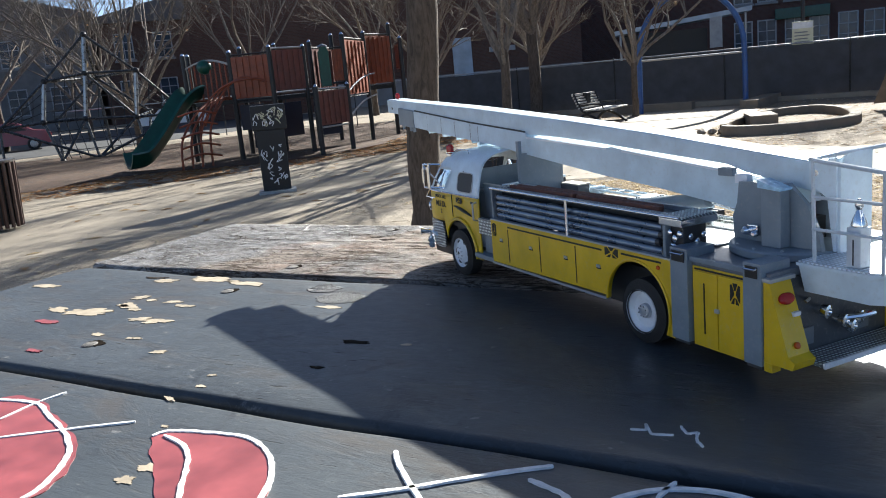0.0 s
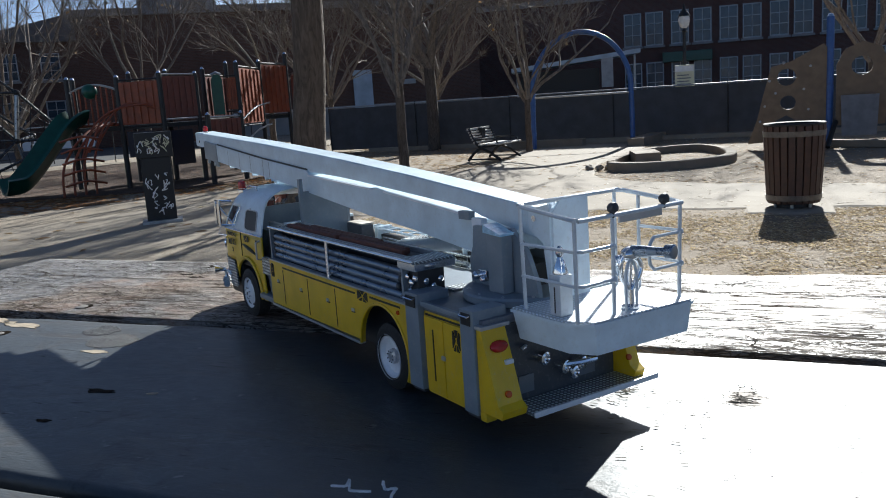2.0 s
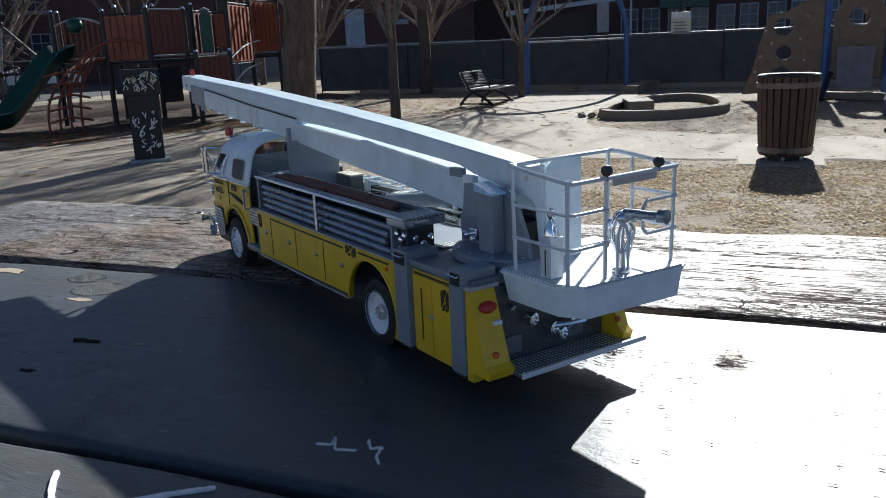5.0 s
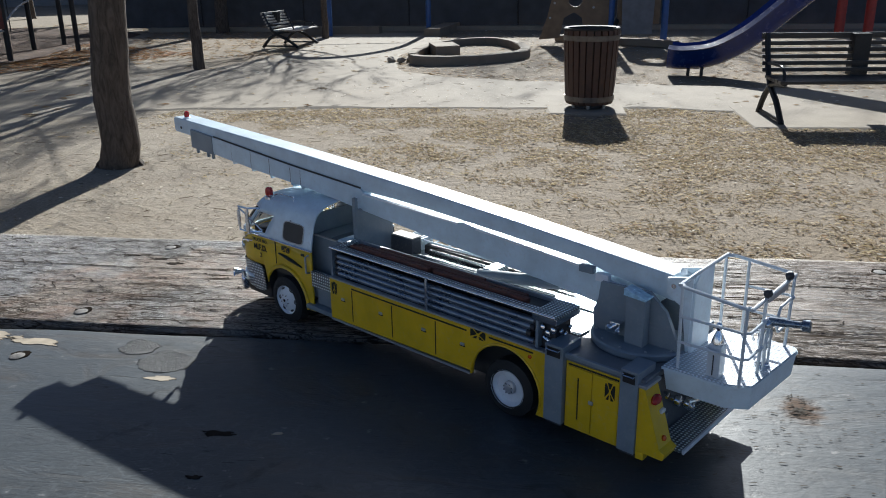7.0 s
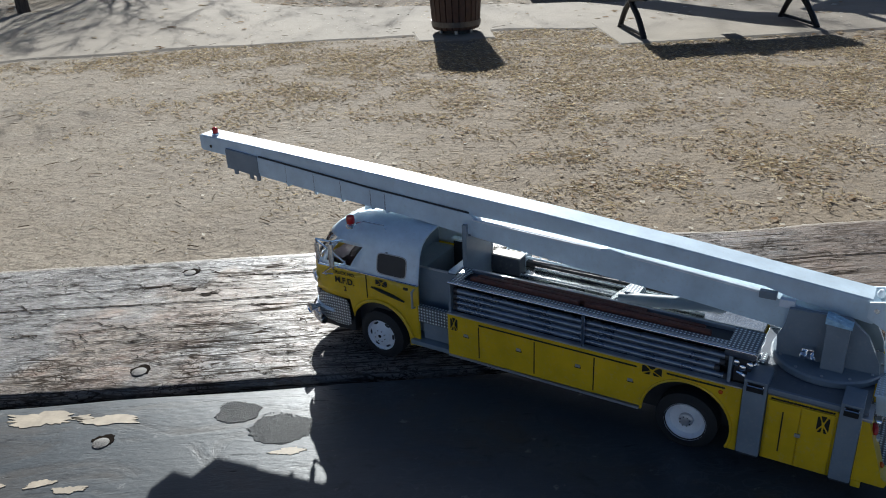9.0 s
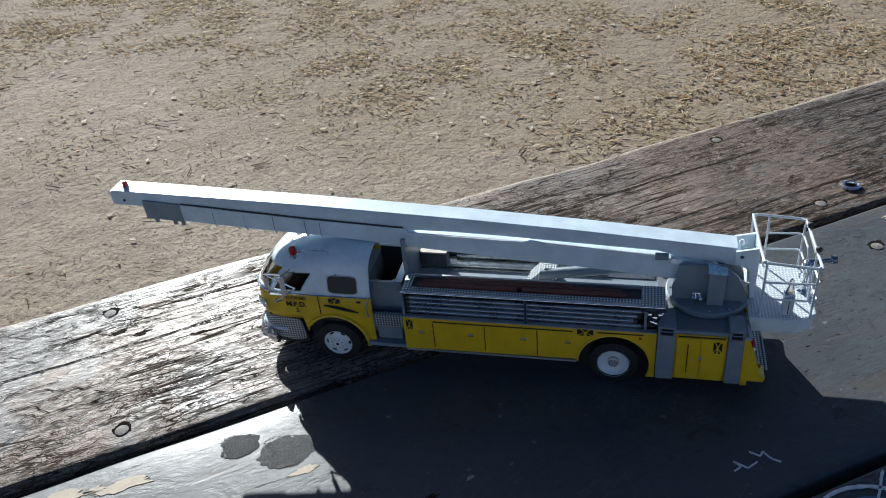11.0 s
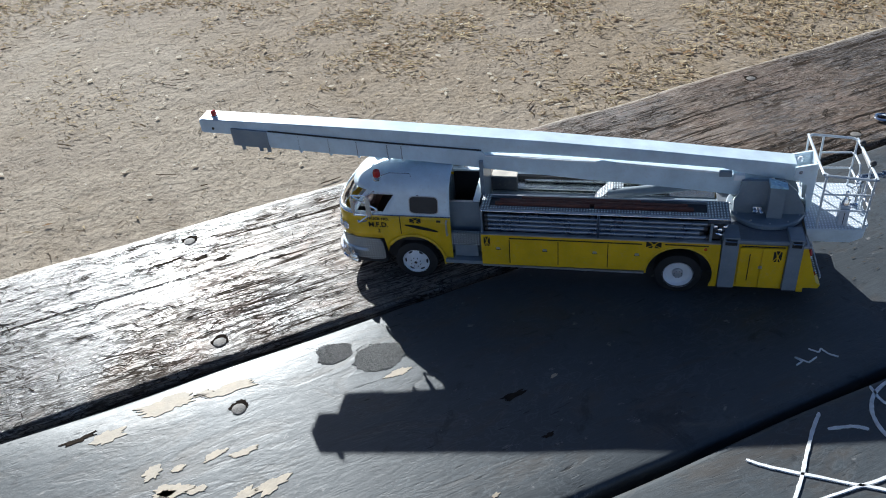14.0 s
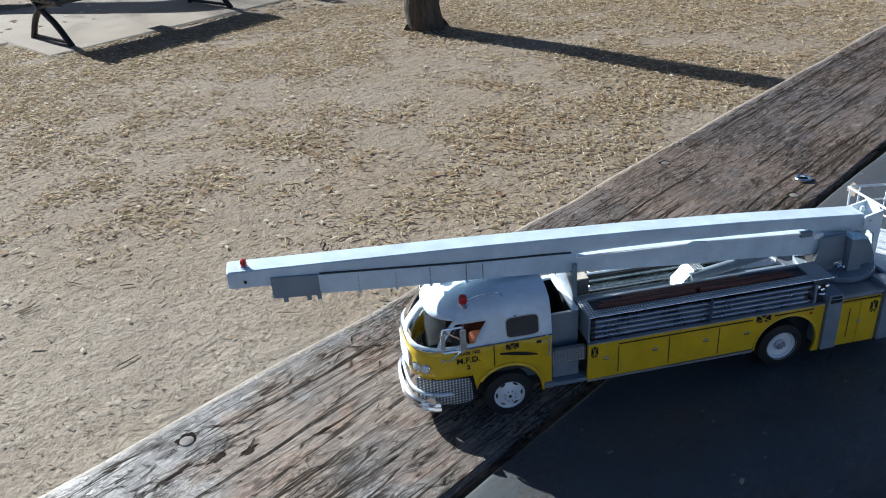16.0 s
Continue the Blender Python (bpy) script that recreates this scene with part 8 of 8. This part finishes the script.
for k, (pts, w) in enumerate((
        ([(-0.020, -0.423), (-0.035, -0.404), (-0.044, -0.384)], 0.0016),
        ([(0.005, -0.442), (0.026, -0.386), (0.041, -0.350)], 0.0016),
        ([(0.199, -0.280), (0.210, -0.251), (0.216, -0.231), (0.224, -0.206), (0.232, -0.186)], 0.0019),
        ([(0.172, -0.240), (0.189, -0.245), (0.222, -0.250), (0.273, -0.257)], 0.0018),
        ([(0.215, -0.272), (0.250, -0.254), (0.284, -0.236)], 0.0017),
        ([(0.276, -0.152), (0.281, -0.166), (0.288, -0.172)], 0.0015),
        ([(0.236, -0.202), (0.246, -0.199), (0.258, -0.197), (0.266, -0.199)], 0.0017),
        ([(0.321, -0.148), (0.330, -0.118)], 0.0014),
        ([(0.335, -0.114), (0.351, -0.123), (0.36, -0.14)], 0.0014))):
    tpart("drawn_line", ribbon(pts, w, TOP + 0.0003, seed=10 + k), M_CHALK, "white painted line")
circ = [(0.322 + 0.050 * math.cos(a), -0.182 + 0.047 * math.sin(a)) for a in np.linspace(0, 2 * math.pi, 15)]
tpart("drawn_line", ribbon(circ, 0.0020, TOP + 0.0003, seed=30), M_CHALK, "white painted ring")
circ = [(0.322 + 0.038 * math.cos(a), -0.182 + 0.036 * math.sin(a)) for a in np.linspace(0, 2 * math.pi, 15)]
tpart("drawn_line", ribbon(circ, 0.0022, TOP + 0.0002, seed=31), M_BLUECHALK, "blue painted ring")
for k, pts in enumerate(([(0.2225, -0.1335), (0.228, -0.128), (0.2225, -0.1235), (0.233, -0.129), (0.2405, -0.1215)], [(0.235, -0.112), (0.243, -0.1155), (0.2455, -0.1105), (0.2505, -0.1165), (0.258, -0.1195)])):
    for a, b in zip(pts, pts[1:]):
        tpart("scratched_mark", ribbon([a, b], 0.0009, TOP, seed=40 + k), M_CHALK, "pale scratched mark")

# flakes where the paint has gone
CHIPS_A = [(-0.257, -0.212, 0.028, 0.007), (-0.344, -0.280, 0.016, 0.009), (-0.271, -0.360, 0.030, 0.014), (-0.262, -0.324, 0.018, 0.008), (-0.220, -0.280, 0.012, 0.005), (-0.185, -0.309, 0.015, 0.007),
           (-0.180, -0.356, 0.009, 0.004), (-0.143, -0.329, 0.005, 0.003), (-0.092, -0.319, 0.007, 0.0045), (0.110, -0.351, 0.007, 0.005), (0.117, -0.363, 0.006, 0.005), (-0.303, -0.383, 0.018, 0.007)]
CHIPS_B = [(0.022, -0.167, 0.0042, 0.0022), (-0.011, -0.296, 0.004, 0.002), (0.006, -0.306, 0.004, 0.0028), (0.015, -0.327, 0.006, 0.0025), (-0.308, -0.238, 0.031, 0.011), (-0.282, -0.222, 0.008, 0.005),
           (-0.286, -0.310, 0.009, 0.008), (-0.266, -0.327, 0.006, 0.005), (-0.242, -0.320, 0.008, 0.005), (-0.203, -0.320, 0.013, 0.007), (-0.148, -0.334, 0.004, 0.003), (-0.242, -0.286, 0.010, 0.005)]
CHIPS_C = [(-0.267, -0.303, 0.006, 0.004), (0.423, 0.264, 0.022, 0.008), (-0.114, -0.178, 0.014, 0.005), (-0.43, -0.39, 0.02, 0.008), (0.50, 0.29, 0.018, 0.006), (0.62, 0.33, 0.02, 0.007), (0.059, -0.336, 0.003, 0.002)]
for k, (x, y, a, b) in enumerate(CHIPS_A + CHIPS_B + CHIPS_C):
    tpart("paint_chip", blot(x, y, a * 0.9, b * 0.72, PHI + random.uniform(-0.3, 0.3), k * 1.7, n=64, rough=0.6), M_CHIP, "bare tan wood where paint flaked", False)
for x, y, s in ((-0.170, -0.403, 0.008), (-0.260, -0.392, 0.014)):
    tpart("paint_chip", blot(x, y, s, s * 0.35, PHI, s * 900, high=0.0003), M_REDPAINT, "smear of red paint", False)
rnd = random.Random(77)
for x, y, r, dark in ((-0.1805, -0.160, 0.0165, 1), (-0.1365, -0.160, 0.023, 0)):
    stain = tpart("speckled_stain", blot(x, y, r, r * 0.78, PHI, r * 700, high=0.0001, n=60, rough=0.28), M_TAR if dark else M_GRIT, "dark gritty stain on the paint", False)
    bm = bmesh.new()
    for k in range(420):
        a, q = rnd.uniform(0, 2 * math.pi), r * rnd.random() ** 0.5
        px, py = x + q * math.cos(a) * (1 + 0.10 * math.sin(3 * a)), y + 0.8 * q * math.sin(a)
        w = rnd.uniform(0.0003, 0.0008)
        rim = [bm.verts.new((px + w * rnd.uniform(0.6, 1.3) * math.cos(t), py + w * rnd.uniform(0.6, 1.3) * math.sin(t), TOP - 0.0002)) for t in (0.0, 1.26, 2.51, 3.77, 5.03)]
        tip = bm.verts.new((px, py, TOP + rnd.uniform(0.0002, 0.00045)))
        for t in range(5):
            bm.faces.new((rim[t], rim[(t + 1) % 5], tip))
    tagged(tpart("grit", bm, M_TAR, "fine dark grit", False, stain), kind="stuff")
for x, y, a, b in ((-0.346, -0.028, 0.011, 0.0045), (-0.372, -0.030, 0.012, 0.004), (-0.405, -0.040, 0.014, 0.004), (-0.010, -0.194, 0.016, 0.0045), (0.023, -0.233, 0.006, 0.0025), (-0.368, -0.285, 0.014, 0.005)):
    tpart("knot_hole", blot(x, y, a * 0.8, b * 0.6, PHI + 0.1, a * 500, high=0.0001, rough=0.95), M_CLEFT, "dark worn knot in the board", False)

# open cracks in the weathered board, and short splits in the painted one
def add_crack(bm, pts, w, z):
    """A thin crack with pointed ends."""
    rows = []
    for i, p in enumerate(pts):
        a, b = pts[max(i - 1, 0)], pts[min(i + 1, len(pts) - 1)]
        d = Vector((b[0] - a[0], b[1] - a[1]))
        d = d.normalized() if d.length > 1e-9 else Vector((1, 0))
        k = w * (0.12 if i in (0, len(pts) - 1) else rnd.uniform(0.55, 1.3))
        rows.append([bm.verts.new((p[0] - d.y * k, p[1] + d.x * k, z)), bm.verts.new((p[0] + d.y * k, p[1] - d.x * k, z))])
    for a, b in zip(rows, rows[1:]):
        bm.faces.new((a[0], a[1], b[1], b[0]))


def crack_line(x, y, long, turn, bend):
    pts, a = [(x, y)], turn
    n = max(4, int(long / 0.0028))
    for i in range(n):
        a = turn + (a - turn) * 0.6 + rnd.gauss(0, bend)
        x, y = x + long / n * math.cos(a), y + long / n * math.sin(a) * 0.8
        pts.append((x, y))
    return pts


rnd = random.Random(5)
bm = bmesh.new()
patches = [(rnd.uniform(-0.55, 1.6), rnd.uniform(0.03, 0.24)) for k in range(80)]
for k in range(2000):
    if rnd.random() < 0.62:
        cx, cy = rnd.choice(patches)
        x, y = cx + rnd.gauss(0, 0.055), cy + rnd.gauss(0, 0.017)
    else:
        x, y = rnd.uniform(-0.58, 1.7), rnd.uniform(0.018, 0.250)
    if not (0.016 < y < 0.246 and -0.60 < x < 1.7):
        continue
    long = min(0.070, 0.006 + rnd.expovariate(1 / 0.014))
    turn = rnd.gauss(0, 0.08) if rnd.random() < 0.65 else rnd.gauss(-0.40, 0.18)
    pts = [p for p in crack_line(x, y, long, turn, 0.38) if 0.014 < p[1] < 0.250]
    if len(pts) > 3:
        add_crack(bm, pts, rnd.uniform(0.00022, 0.00062), T + 0.00025)
        if rnd.random() < 0.35:
            p = pts[len(pts) // 2]
            add_crack(bm, [q for q in crack_line(p[0], p[1], long * 0.5, turn + rnd.choice((-0.9, 0.9)), 0.4)], 0.00025, T + 0.00024)
for k in range(22):
    x, y = rnd.uniform(-0.62, 1.2), 0.02 + 0.22 * (k + rnd.random()) / 22
    pts = [p for p in crack_line(x, y, rnd.uniform(0.15, 0.75), rnd.gauss(0, 0.008), 0.06) if 0.014 < p[1] < 0.250 and -0.60 < p[0] < 1.75]
    if len(pts) > 9:
        add_crack(bm, pts, rnd.uniform(0.0004, 0.0010), T + 0.00026)
tagged(part("crack", bm, M_CLEFT, table, "open dark cracks in the weathered board", False), kind="stuff")
bm = bmesh.new()
for k in range(230):
    x, y = rnd.choice((0.29, 0.34, 0.46)) + rnd.gauss(0, 0.085), rnd.choice((rnd.uniform(-0.24, -0.012), rnd.gauss(-0.12, 0.03)))
    add_crack(bm, crack_line(x, y, rnd.uniform(0.002, 0.007), rnd.gauss(0, 0.12), 0.2), rnd.uniform(0.0003, 0.0006), T + 0.0003)
for cx, cy, r, many in ((0.2868, -0.0757, 0.015, 40), (0.2205, -0.0775, 0.021, 46)):
    for k in range(many):
        a, q = rnd.uniform(0, 2 * math.pi), r * rnd.random() ** 0.8
        x, y = cx + 0.85 * q * math.cos(a), cy + 1.35 * q * math.sin(a)
        add_crack(bm, crack_line(x, y, rnd.uniform(0.002, 0.005), a * 0.5 + 0.4, 0.35), rnd.uniform(0.0003, 0.0007), T + 0.0003)
    for k in range(7):
        add_crack(bm, crack_line(cx, cy, rnd.uniform(0.004, 0.010), 0.9 * k + rnd.uniform(-0.2, 0.2), 0.3), 0.0007, T + 0.00032)
tagged(part("worn_split", bm, M_SPLIT, table, "short dark splits round the knots", False), kind="stuff")

# bolts let into the boards
for k, (x, y, look_on) in enumerate(((-0.295, -0.155, 1), (-0.400, 0.000, 1), (-0.243, -0.234, 0), (-0.154, -0.361, 0), (0.387, 0.192, 0), (0.473, 0.061, 0), (0.345, 0.275, 1), (0.241, 0.430, 0), (1.18, 0.84, 1), (1.25, 0.70, 0))):
    hole = tpart("bolt_hole", blot(x, y + 0.001, 0.0088, 0.0066, PHI, k * 3.0, high=0.0002, rough=0.35), M_PIT, "dark countersunk bolt hole", False)
    bm = lathem([(0.0062, 0.0), (0.0061, 0.0003), (0.0050, 0.0007), (0.0028, 0.0010), (0.0005, 0.0011)], (x + 0.0008, y - 0.0022, TOP + 0.0001), (0, 0, 1), 22)
    for v in bm.verts:
        v.co = into_table @ v.co
    part("bolt_head", bm, M_BOLT, hole, "worn grey bolt head")
bm = tubem([(0.384 + 0.0085 * math.cos(a), 0.313 + 0.0085 * math.sin(a), TOP + 0.0022) for a in np.linspace(0, 2 * math.pi, 25)[:-1]], 0.0022, 8, True)
ring = link_mesh("metal_ring", bm, M_CHROME)
tagged(ring, "small shiny metal ring lying on the table", "ring")
